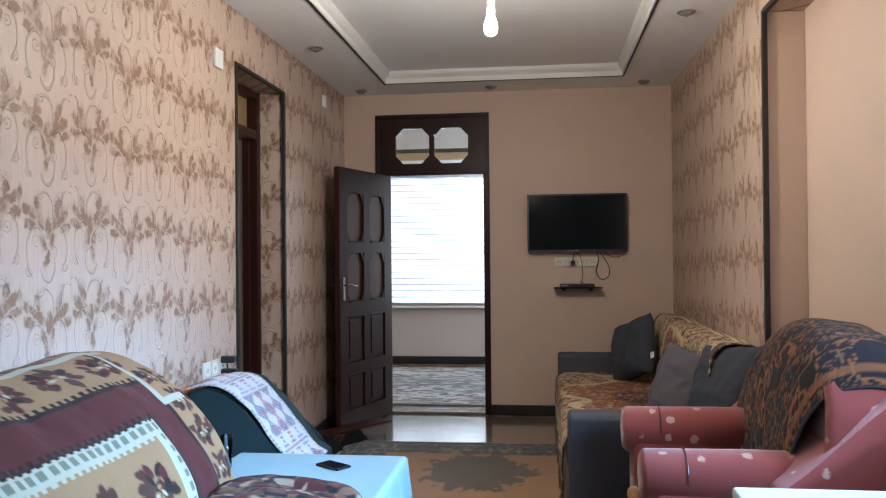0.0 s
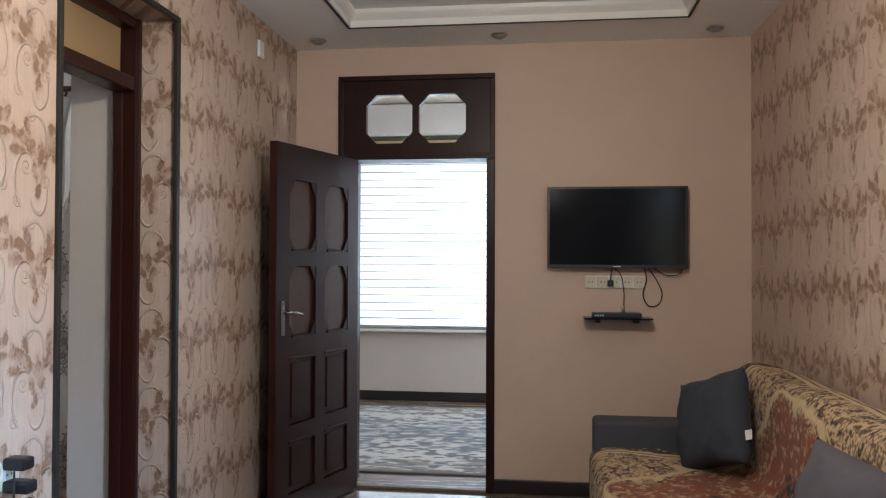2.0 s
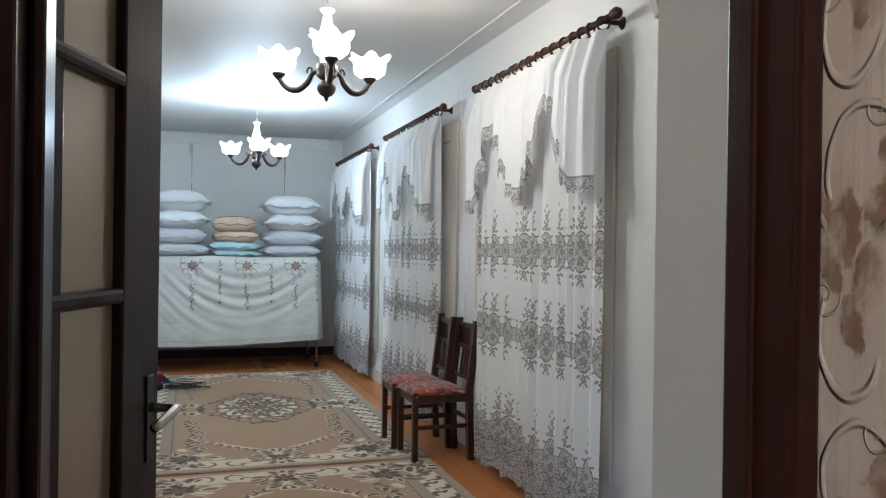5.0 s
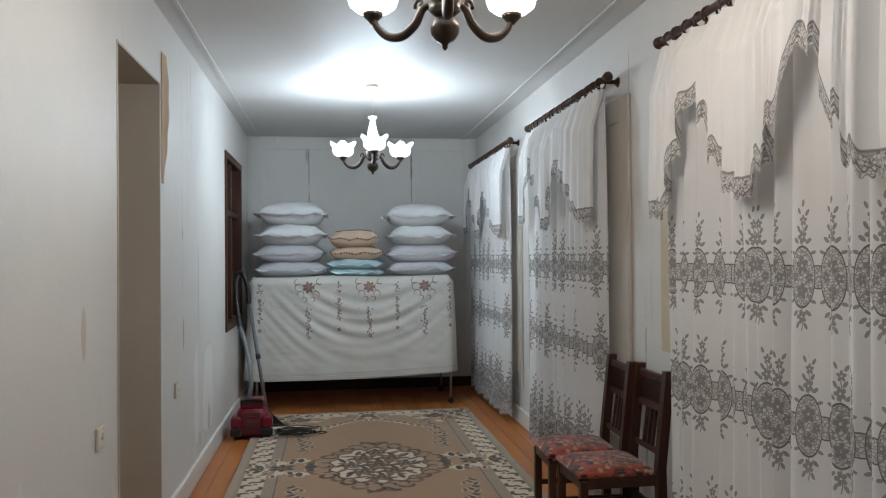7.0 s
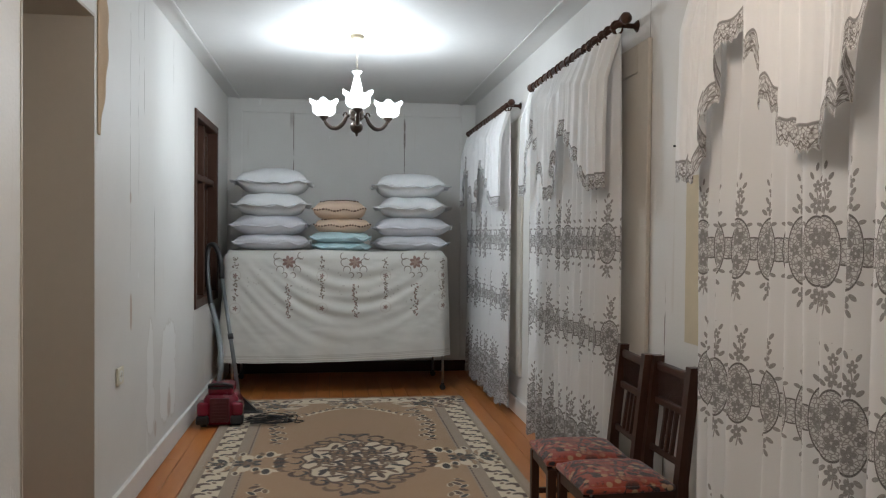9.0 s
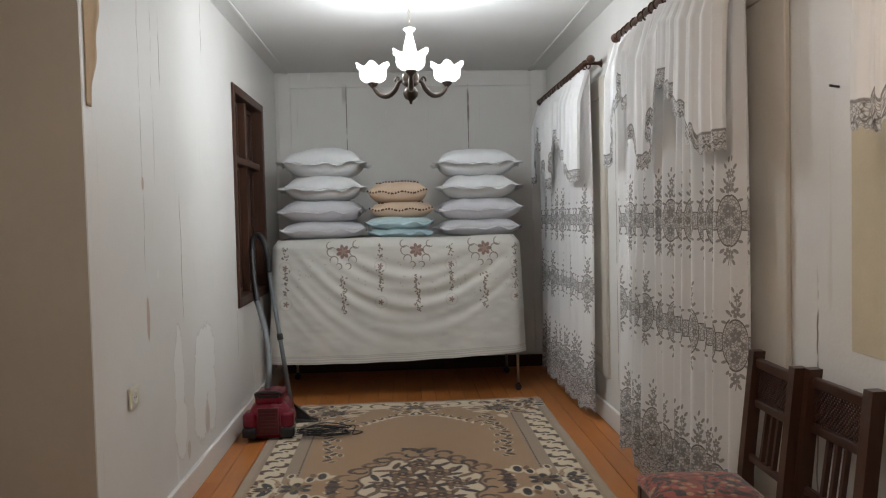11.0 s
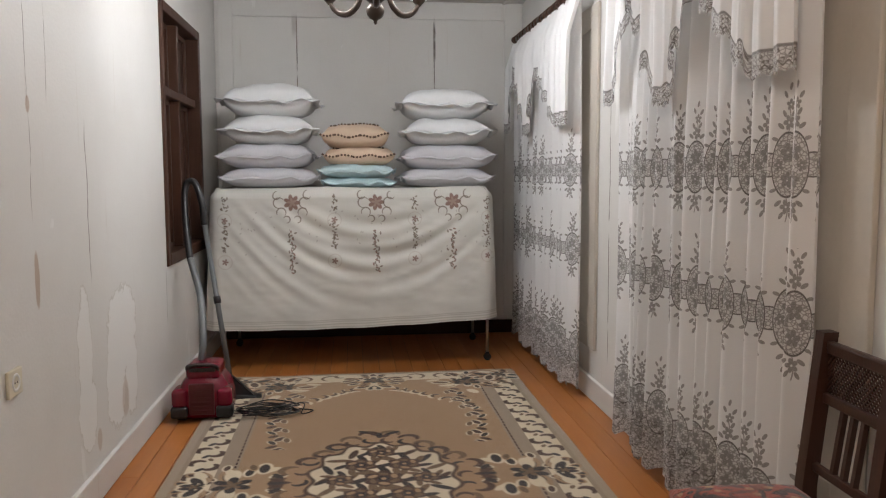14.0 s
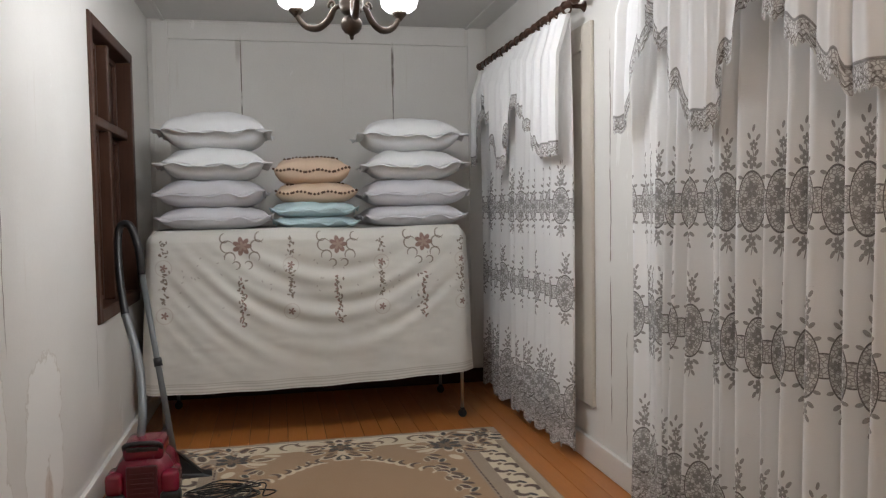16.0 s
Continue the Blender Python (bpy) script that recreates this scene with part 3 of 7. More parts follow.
def north_door():
    """Dark wooden doorframe with a transom board that holds two octagonal lights."""
    y0, y1 = YN - 0.022, YN + 0.202
    fr = tagged(new("door_1"), "dark mahogany doorframe with two octagonal lights above", kind="structure")
    part("jamb", boxes((-1.329, -1.236, y0, y1, 0, 2.0), bevel=0.006), M_DARKWOOD, fr)
    part("jamb", boxes((-0.416, -0.365, y0, y1, 0, 2.0), bevel=0.006), M_DARKWOOD, fr)
    bm = bmesh.new()
    zlo, zhi = 2.003, 2.515
    cells = [(-1.329, -0.851, -1.014), (-0.851, -0.365, -0.686)]
    for xa, xb, cx in cells:
        cz, rx, rz = 2.25, 0.143, 0.149
        k = 0.55
        octa = [(1, k), (k, 1), (-k, 1), (-1, k), (-1, -k), (-k, -1), (k, -1), (1, -k)]
        inner = [(cx + a * rx, cz + b * rz) for a, b in octa]
        outer = [(xb, cz + 0.08), (cx + 0.08, zhi), (cx - 0.08, zhi), (xa, cz + 0.08), (xa, cz - 0.08), (cx - 0.08, zlo), (cx + 0.08, zlo), (xb, cz - 0.08)]
        corners = {1: None}
        for yy, flip in ((y0 + 0.02, False), (y0 + 0.065, True)):
            I = [bm.verts.new((x, yy, z)) for x, z in inner]
            O = [bm.verts.new((x, yy, z)) for x, z in outer]
            C = [bm.verts.new(c) for c in ((xb, yy, zhi), (xa, yy, zhi), (xa, yy, zlo), (xb, yy, zlo))]
            for j in range(8):
                n = (j + 1) % 8
                bm.faces.new((I[j], O[j], O[n], I[n]))
            for c, (p, q) in zip(C, ((0, 1), (2, 3), (4, 5), (6, 7))):
                bm.faces.new((O[p], c, O[q]))
            corners[flip] = I
        A, B = corners[False], corners[True]
        for j in range(8):
            bm.faces.new((A[j], A[(j + 1) % 8], B[(j + 1) % 8], B[j]))
    part("transom_board", bm, M_DARKWOOD, fr, "dark board with two octagonal holes")
    part("head_rail", boxes((-1.329, -0.365, y0, y1, 2.0, 2.03), (-1.329, -0.365, y0, y0 + 0.03, 2.485, 2.515), (-1.329, -1.30, y0, y0 + 0.03, 2.03, 2.485), (-0.394, -0.365, y0, y0 + 0.03, 2.03, 2.485), bevel=0.004), M_DARKWOOD, fr)
    for cx in (-1.014, -0.686):
        pane("pane", lathe([(0.001, 0), (0.16, 0), (0.16, 0.004), (0.001, 0.004)], 8), fr).matrix_basis = pose(cx, y0 + 0.044, 2.25, 90, 0, 22.5 * 0) @ pose(0, 0, 0, 0, 0, 22.5)
    part("threshold", boxes((-1.236, -0.416, YN - 0.02, YN + 0.2, 0.0, 0.018), bevel=0.004), M_GREYPLANK, fr, "pale worn threshold")


def panel_leaf():
    """The open dark leaf: four glazed openings with clipped corners above, four sunk panels below."""
    w, h, th = 0.845, 1.985, 0.042
    leaf = tagged(new("door_2"), "open dark mahogany door leaf with four glazed openings", "door", kind="structure")
    leaf.matrix_basis = Matrix.Translation((-1.238, 6.628, 0.012)) @ pose(0, 0, 0, 0, 0, -106)
    bm = bmesh.new()
    xs = [0.0, 0.12, 0.375, 0.47, 0.725, w]
    zs = [0.0, 0.14, 0.42, 0.50, 0.86, 0.96, 1.34, 1.42, 1.80, h]
    for i in range(5):
        for j in range(9):
            hole = i in (1, 3) and j in (1, 3, 5, 7)
            if not hole:
                box(bm, xs[i], xs[i + 1], 0, th, zs[j], zs[j + 1])
    bmesh.ops.remove_doubles(bm, verts=bm.verts[:], dist=0.0001)
    part("leaf_frame", bm, M_DARKWOOD, leaf)
    for i in (1, 3):
        for j in (1, 3):
            x0, x1, z0, z1 = xs[i], xs[i + 1], zs[j], zs[j + 1]
            p = boxes((x0 + 0.002, x1 - 0.002, 0.014, th - 0.014, z0 + 0.002, z1 - 0.002), (x0 + 0.035, x1 - 0.035, 0.007, th - 0.007, z0 + 0.035, z1 - 0.035), bevel=0.005)
            part("sunk_panel", p, M_DARKWOOD, leaf)
            part("moulding", boxes((x0, x1, -0.004, 0.010, z1 - 0.016, z1), (x0, x1, th - 0.010, th + 0.004, z1 - 0.016, z1), bevel=0.004), M_DARKWOOD, leaf)
        for j in (5, 7):
            x0, x1, z0, z1 = xs[i], xs[i + 1], zs[j], zs[j + 1]
            k = 0.055
            bm = bmesh.new()
            for (ax, az, bx, bz) in ((x0, z0, x0 + k, z0 + 1.5 * k), (x1, z0, x1 - k, z0 + 1.5 * k), (x0, z1, x0 + k, z1 - 1.5 * k), (x1, z1, x1 - k, z1 - 1.5 * k)):
                v = [[bm.verts.new((x, y, z)) for x, z in ((ax, az), (bx, az), (ax, bz))] for y in (0.003, th - 0.003)]
                bm.faces.new(v[0]), bm.faces.new(v[1])
                for a in range(3):
                    bm.faces.new((v[0][a], v[0][(a + 1) % 3], v[1][(a + 1) % 3], v[1][a]))
            part("corner_block", bm, M_DARKWOOD, leaf)
            part("glazing_bead", boxes((x0 + 0.02, x1 - 0.02, -0.006, 0.010, z0, z0 + 0.014), (x0 + 0.02, x1 - 0.02, th - 0.010, th + 0.006, z0, z0 + 0.014), bevel=0.004), M_DARKWOOD, leaf)
            part("pane", boxes((x0 + 0.004, x1 - 0.004, 0.019, 0.023, z0 + 0.004, z1 - 0.004)), M_BROWNGLASS, leaf, "brown tinted patterned glass")
    part("red_edge", boxes((w, w + 0.004, 0.001, th - 0.001, 0.002, h - 0.002)), M_REDWOOD, leaf, "reddish unvarnished edge")
    for y, s in ((-0.004, -1), (th, 1)):
        hd = part("handle_plate", boxes((w - 0.075, w - 0.045, min(y, y + 0.004), max(y, y + 0.004), 0.98, 1.16), bevel=0.002), M_CHROME, leaf, "chrome handle plate")
        part("lever", tube(smooth_path([(w - 0.06, y, 1.10), (w - 0.06, y + s * 0.045, 1.10), (w - 0.09, y + s * 0.055, 1.10), (w - 0.17, y + s * 0.05, 1.085)], 5), 0.008), M_CHROME, hd, "chrome lever", True)


m = Mat("brown_pattern_glass", (0.075, 0.032, 0.018), 0.3)
m.set("Specular IOR Level", 0.2)
m.set("Transmission Weight", 0.3)
m.bump(m.noise(m.obj(), 60.0, 2.0), 0.4, 0.003)
M_BROWNGLASS = m.mat
m = Mat("tan_rolled_glass", (0.62, 0.50, 0.36), 0.22)
m.set("Transmission Weight", 0.55)
m.bump(m.noise(m.obj(), 26.0, 2.0), 0.3, 0.003)
M_TANGLASS = m.mat
m = Mat("amber_frosted_glass", (0.50, 0.34, 0.17), 0.45)
m.set("Transmission Weight", 0.4)
m.bump(m.noise(m.obj(), 30.0, 3.0), 0.3, 0.003)
M_AMBER = m.mat


def west_door():
    """Frame in the deep reveal between the rooms, its transom glazed, and the glazed leaf that stands open into room 2."""
    fr = tagged(new("door_3"), "dark mahogany doorframe with an amber glass transom", kind="structure")
    a, b = -1.87, -1.765
    part("jamb", boxes((a, b, NY0 + 0.001, NY0 + 0.05, 0, NZ), (a - 0.006, b - 0.05, NY0 + 0.05, NY0 + 0.064, 0, 2.09), bevel=0.006), M_DARKWOOD, fr)
    part("jamb", boxes((a, b, NY1 - 0.032, NY1 - 0.001, 0, NZ), (b - 0.006, b + 0.008, NY1 - 0.030, NY1 - 0.001, 0, NZ), (a, b - 0.055, NY1 - 0.042, NY1 - 0.032, 0, 2.09), bevel=0.006), M_REDWOOD, fr, "reddish dark jamb")
    part("transom_bar", boxes((a, b, NY0 + 0.05, NY1 - 0.045, 2.085, 2.145), bevel=0.008), M_REDWOOD, fr)
    part("head", boxes((a, b, NY0 + 0.05, NY1 - 0.045, NZ - 0.045, NZ - 0.002), bevel=0.006), M_REDWOOD, fr)
    part("pane", boxes((-1.838, -1.832, NY0 + 0.05, NY1 - 0.045, 2.145, NZ - 0.045)), M_AMBER, fr, "amber frosted glass")
    for z in (0.35, 1.7):
        part("hinge", tube([(a - 0.01, NY0 + 0.055, z), (a - 0.01, NY0 + 0.055, z + 0.1)], 0.009), M_STEEL, fr, "steel hinge")
    leaf = tagged(new("door_4"), "dark mahogany glazed door leaf standing open", "door", kind="structure")
    w, h, th = 0.79, 2.065, 0.042
    leaf.matrix_basis = Matrix.Translation((-1.952, 4.066, 0.012)) @ pose(0, 0, 0, 0, 0, 160)
    part("stile", boxes((0, 0.16, 0, th, 0, h), bevel=0.005), M_DARKWOOD, leaf)
    part("stile", boxes((w - 0.16, w, 0, th, 0, h), bevel=0.005), M_DARKWOOD, leaf)
    part("bottom_panel", boxes((0.16, w - 0.16, 0.002, th - 0.002, 0, 0.5), (0.185, w - 0.185, -0.005, th + 0.005, 0.1, 0.42), bevel=0.006), M_DARKWOOD, leaf)
    part("top_rail", boxes((0.16, w - 0.16, 0.001, th - 0.001, h - 0.11, h), bevel=0.005), M_DARKWOOD, leaf)
    part("mullion", boxes((0.332, 0.432, 0.001, th - 0.001, 0.5, h - 0.11), bevel=0.008), M_DARKWOOD, leaf)
    zs = [0.5, 0.88, 1.245, 1.615, h - 0.11]
    for z in zs[1:4]:
        part("muntin", boxes((0.16, w - 0.16, -0.004, th + 0.004, z - 0.014, z + 0.014), bevel=0.009), M_DARKWOOD, leaf)
    for x0, x1 in ((0.16, 0.332), (0.432, w - 0.16)):
        for z0, z1 in zip(zs, zs[1:]):
            pane("pane", boxes((x0, x1, 0.019, 0.023, z0 + 0.01, z1 - 0.01))  , leaf, M_TANGLASS)
    for y, s in ((-0.004, -1), (th, 1)):
        hd = part("handle_plate", boxes((w - 0.06, w - 0.03, min(y, y + 0.004), max(y, y + 0.004), 0.93, 1.09), bevel=0.002), M_BLACKP, leaf, "black handle plate")
        part("lever", tube(smooth_path([(w - 0.045, y, 1.03), (w - 0.045, y + s * 0.045, 1.03), (w - 0.075, y + s * 0.055, 1.03), (w - 0.15, y + s * 0.05, 1.015)], 5), 0.009), M_CHROME, hd, "dark worn lever", True)


def inner_window():
    """Brown wooden window set in the side wall, two tall and two short lights."""
    w = tagged(new("window_1"), "brown wooden inner window with four panes", kind="structure")
    mw = wood("window_brown_wood", (0.035, 0.015, 0.009), (0.095, 0.043, 0.026), rough=0.45)
    y0, y1 = Y0 - 0.16, Y0 + 0.014
    part("window_frame", boxes((wx0, wx0 + 0.06, y0, y1, wz0, wz1), (wx1 - 0.06, wx1, y0, y1, wz0, wz1), (wx0 + 0.06, wx1 - 0.06, y0, y1, wz0, wz0 + 0.07), (wx0 + 0.06, wx1 - 0.06, y0, y1, wz1 - 0.06, wz1), bevel=0.006), mw, w)
    zt = 1.78
    part("transom", boxes((wx0 + 0.06, wx1 - 0.06, y0 + 0.03, y1 - 0.03, zt, zt + 0.05), bevel=0.006), mw, w)
    xm = (wx0 + wx1) / 2
    part("mullion", boxes((xm - 0.03, xm + 0.03, y0 + 0.03, y1 - 0.03, wz0 + 0.07, zt), (xm - 0.03, xm + 0.03, y0 + 0.03, y1 - 0.03, zt + 0.05, wz1 - 0.06), bevel=0.006), mw, w)
    for xa, xb in ((wx0 + 0.06, xm - 0.03), (xm + 0.03, wx1 - 0.06)):
        for za, zb in ((wz0 + 0.07, zt), (zt + 0.05, wz1 - 0.06)):
            part("sash", boxes((xa, xa + 0.03, y0 + 0.05, y0 + 0.09, za, zb), (xb - 0.03, xb, y0 + 0.05, y0 + 0.09, za, zb), (xa + 0.03, xb - 0.03, y0 + 0.05, y0 + 0.09, za, za + 0.03), (xa + 0.03, xb - 0.03, y0 + 0.05, y0 + 0.09, zb - 0.03, zb), bevel=0.004), mw, w)
            part("pane", boxes((xa + 0.03, xb - 0.03, y0 + 0.066, y0 + 0.070, za + 0.03, zb - 0.03)), M_BROWNGLASS, w, "dark glass")
    part("backing", boxes((wx0, wx1, Y0 - 0.3, Y0 - 0.26, wz0, wz1)), mw, w)


north_door(), panel_leaf(), west_door(), inner_window()

# ---- room 2: things ----
M_RODWOOD = wood("rod_dark_wood", (0.04, 0.018, 0.012), (0.10, 0.05, 0.032), rough=0.35, axis="x")


def sheer_cloth(name, fringe):
    """Fine white voile, slightly see-through. The long cloth carries bands of grey embroidery (medallions with sprigs); the valance a grey fringe along its edge."""
    m = Mat(name, rough=0.75)
    u, v, _ = m.xyz(m.uv())
    q2 = m.vec(u, v)
    thread = m.noise(q2, 260.0, 2.0)
    net = m.voronoi(q2, 95.0, "DISTANCE_TO_EDGE")
    if fringe:
        knots = m.voronoi(q2, 70.0)
        low = (u * 260.0).sin() * 0.006 + 0.004
        strip = v.band(0.0, 0.066, 0.002)
        lace = strip * ((1.0 - net.step(0.02, 0.20)) * 0.55 + (1.0 - knots.step(0.2, 0.5)) * 0.45 + 0.22).clamp()
        lace = lace.max(v.band(0.064, 0.074, 0.0015) * 0.8).max((v - low).band(0.014, 0.020, 0.001) * strip)
        dark = v.band(0.066, 0.071, 0.001)
    else:
        p = 0.094
        top, mid = v.step(1.0999, 1.1), v.step(0.5999, 0.6)
        w = v - (0.31 + mid * 0.57 + top * 0.46)
        a = u / p + mid * 0.37 + top * 0.21
        f = (a.frac() - 0.5) * 0.150
        h = 0.098
        W = w.abs()
        D = ((f * f) / (0.062 ** 2) + (w * w) / (h ** 2)).sqrt()
        med = 1.0 - D.step(0.97, 1.02)
        rim = D.band(0.93, 1.0, 0.015).max(D.band(0.82, 0.85, 0.015) * 0.7)
        hn = h * 0.40 + f.abs() * 0.10
        neck = (1.0 - (W - hn * 0.75).step(-0.002, 0.002)) * (1.0 - med)
        nrim = (1.0 - (W - hn * 0.75).abs().step(0.0014, 0.0035)) * (1.0 - med)

        def bloom(cx, cy, r, yy, turn=0.0):
            du, dv = f - cx, yy - cy
            d = (du * du + dv * dv).sqrt()
            lobe = (dv.atan2(du) * 2.5 + turn).sin().abs()
            return (1.0 - (d / ((lobe * 0.5 + 0.5) * r)).step(0.86, 1.06)) * d.step(r * 0.10, r * 0.20)

        def leaf(cx, cy, rx, ry, ang, yy):
            c, s = math.cos(ang), math.sin(ang)
            du, dv = f - cx, yy - cy
            A, B = (du * c + dv * s) / rx, (dv * c - du * s) / ry
            return 1.0 - (A * A + B * B).step(0.8, 1.15)
        Q = W - h
        spr = bloom(0.0, 0.026, 0.024, Q)
        for row in ((0.030, 0.014, 0.015, 0.007, 0.5), (-0.031, 0.016, 0.015, 0.007, 2.6), (0.018, 0.054, 0.013, 0.0065, 0.9), (-0.018, 0.052, 0.013, 0.0065, 2.2), (0.052, -0.022, 0.014, 0.006, 0.2), (-0.052, -0.022, 0.014, 0.006, 2.9)):
            spr = spr.max(leaf(*row, Q))
        up = w - h
        for row in ((0.024, 0.102, 0.013, 0.0065, 0.8), (-0.016, 0.108, 0.012, 0.006, 2.1), (0.004, 0.132, 0.012, 0.006, 1.3)):
            spr = spr.max(leaf(*row, up))
        spr = spr.max(bloom(0.005, 0.078, 0.019, up, 0.8))
        stem = (1.0 - (f - (Q * 45.0).sin() * 0.006).abs().step(0.0014, 0.0032)) * Q.band(0.0, 0.07, 0.004)
        inner = bloom(0.0, 0.036, 0.032, w, 0.4).max(bloom(0.0, -0.044, 0.028, w, 1.1)).max(bloom(0.034, -0.002, 0.020, w)).max(bloom(-0.034, 0.0, 0.020, w))
        mesh = (1.0 - net.step(0.03, 0.18)) * 0.60 + 0.20
        hem = (1.0 - mid) * (1.0 - w.step(-0.05, -0.02))
        swirl = ((m.noise(q2, 16.0, 2.0, 0.5, 1.5) * 34.0).sin()).step(0.25, 0.75)
        lace = (med.max(neck) * mesh).max(hem * (mesh * 0.8 + 0.12 + swirl * 0.40)).max(spr * 0.80).max(stem * 0.8).max(inner * med * 0.82)
        dark = rim.max(nrim).max(inner * med * 0.35)
        lace = lace.max(dark * 0.92)
    lace = (lace * (0.72 + thread * 0.5)).clamp()
    tone = m.mix(dark, (0.200, 0.180, 0.168), (0.095, 0.083, 0.078))
    col = m.mix(lace, (0.90, 0.895, 0.89), tone)
    m.set("Base Color", col), m.set("Sheen Weight", 0.1), m.set("Specular IOR Level", 0.2)
    m.set("Roughness", 0.8 - lace * 0.3)
    m.bump(thread * 0.3 + lace, 0.5, 0.002)
    t = m.nt.nodes.new("ShaderNodeBsdfTranslucent")
    m.put(t.inputs[0], col)
    mx = m.nt.nodes.new("ShaderNodeMixShader")
    mx.inputs[0].default_value = 0.22
    m.nt.links.new(m.bsdf.outputs[0], mx.inputs[1]), m.nt.links.new(t.outputs[0], mx.inputs[2])
    clear = m.nt.nodes.new("ShaderNodeBsdfTransparent")
    my = m.nt.nodes.new("ShaderNodeMixShader")
    m.put(my.inputs[0], (1.0 - lace) * (0.04 if fringe else 0.10))
    m.nt.links.new(mx.outputs[0], my.inputs[1]), m.nt.links.new(clear.outputs[0], my.inputs[2])
    m.nt.links.new(my.outputs[0], m.nt.nodes["Material Output"].inputs[0])
    return m.mat


M_CURTAIN, M_VALANCE = sheer_cloth("embroidered_voile", False), sheer_cloth("fringed_voile", True)
EDGES = (
    ([0, 0.05, 0.14, 0.19, 0.25, 0.33, 0.36, 0.45, 0.50, 0.56, 0.62, 0.74, 0.83, 0.84, 1.0], [1.63, 1.66, 1.90, 2.04, 1.90, 1.66, 1.59, 1.57, 1.66, 1.93, 1.93, 1.76, 1.64, 1.60, 1.60]),
    ([0, 0.08, 0.13, 0.21, 0.26, 0.30, 0.42, 0.48, 0.54, 0.61, 0.69, 0.74, 0.82, 0.88, 1.0], [1.58, 1.56, 1.70, 1.98, 2.02, 1.94, 1.64, 1.60, 1.61, 1.74, 2.04, 2.03, 1.78, 1.61, 1.60]),
)


def make_curtain(width, seed, edges):
    """Rod with rings and end knobs, gathered voile, and a short valance whose fringed edge rises and falls in steps."""
    t = thing("curtain", "gathered sheer white curtain with grey embroidered bands on a wooden rod", "curtain", "curtains along the wall")
    rng = random.Random(seed)
    top = 2.325
    n, rows = 640, 60
    s = np.linspace(0, 1, n)
    z = np.concatenate([np.linspace(0.050, 0.12, 8), np.linspace(0.16, top - 0.012, rows - 8)])
    U, V = np.meshgrid(s * width, z)
    ph = fuzz((1, n), seed, 7)[0]
    ph2 = fuzz((1, n), seed + 9, 5)[0]
    turn = s * width * 2 * math.pi / 0.108 + 1.7 * ph
    size = 0.028 * (1 + 0.35 * np.clip(ph2, -1.2, 1.2))
    fold = -size * (2.1 * np.abs(np.sin(turn / 2)) ** 0.8 - 1.1 + 0.22 * np.sin(2 * turn + 0.7)) + 0.012 * np.sin(s * width * 19 + seed)
    amp = 0.40 + 0.65 * np.clip((top - V) / top, 0, 1) ** 0.7
    sway = 0.006 * np.sin(V * 2.6 + U * 8)
    lean = 0.012 * np.cos(turn)[None, :] * amp
    hem = 0.030 * np.abs(np.sin(turn * 0.75))[None, :] * np.clip((0.12 - V) / 0.07, 0, 1)
    xyz = np.stack([U + sway + lean, fold[None, :] * amp + 0.008 * np.sin(V * 1.9 + 11 * U), V + hem], -1)
    run = np.concatenate([[0], np.cumsum(np.hypot(np.diff(s * width), np.diff(fold * 0.8)))])
    uv = np.stack([np.repeat(run[None, :], rows, 0), V], -1)
    sheet("sheer", xyz, M_CURTAIN, t, "sheer white with grey floral bands", None, uv)
    # valance
    vr = 44
    x = s * width
    step = s + 0.011 * np.sin(turn) + 0.006 * np.sin(2.3 * turn)
    edge = np.interp(step, *edges)
    q = np.linspace(0, 1, vr)
    Z = top - 0.008 - (top - 0.008 - edge[None, :]) * q[:, None]
    X = np.repeat((x - 0.02 + 0.05 * s)[None, :], vr, 0)
    slope = np.clip(np.abs(np.gradient(edge, x)) / 6, 0, 1)
    gather = -0.026 * (2.0 * np.abs(np.sin(turn / 2 + 0.2)) ** 0.8 - 1.0) + 0.010 * np.sin(turn * 2.1 + 2.0) * (0.4 + slope)
    Fv = gather[None, :] * (1.0 - 0.25 * q[:, None]) - 0.012 - 0.056 * np.clip(q[:, None] * 3.5, 0, 1) - 0.014 * q[:, None] - 0.012 * slope[None, :] * q[:, None]
    bend = 0.010 * np.sin(q[:, None] * 6 + X * 5)
    Z2 = Z + np.where(q[:, None] > 0.985, 0.005 * np.sin(X * 330), 0)
    vuv = np.stack([X * 1.35, Z - edge[None, :]], -1)
    sheet("valance", np.stack([X + bend * q[:, None], Fv, Z2], -1), M_VALANCE, t, "white valance with a grey fringed edge", None, vuv)
    rod = part("rod", tube([(-0.06, 0, top + 0.042), (width + 0.06, 0, top + 0.042)], 0.016, 12), M_RODWOOD, t, "dark wooden rod", True)
    for x0, sg in ((-0.06, -1), (width + 0.06, 1)):
        k = lathe([(0.001, 0), (0.016, 0.003), (0.024, 0.010), (0.016, 0.018), (0.026, 0.030), (0.028, 0.042), (0.020, 0.058), (0.010, 0.068), (0.001, 0.072)], 14)
        ob = part("finial", k, M_RODWOOD, rod, "turned end knob", True)
        ob.matrix_basis = pose(x0, 0, top + 0.042, 0, 90 * sg, 0)
    for x0 in (0.03, width - 0.03):
        part("bracket", tube([(x0, 0.0, top + 0.042), (x0, 0.085, top + 0.042), (x0, 0.104, top + 0.042)], [0.012, 0.012, 0.030], 12), M_RODWOOD, t, "wooden wall bracket", True)
    nr = 17
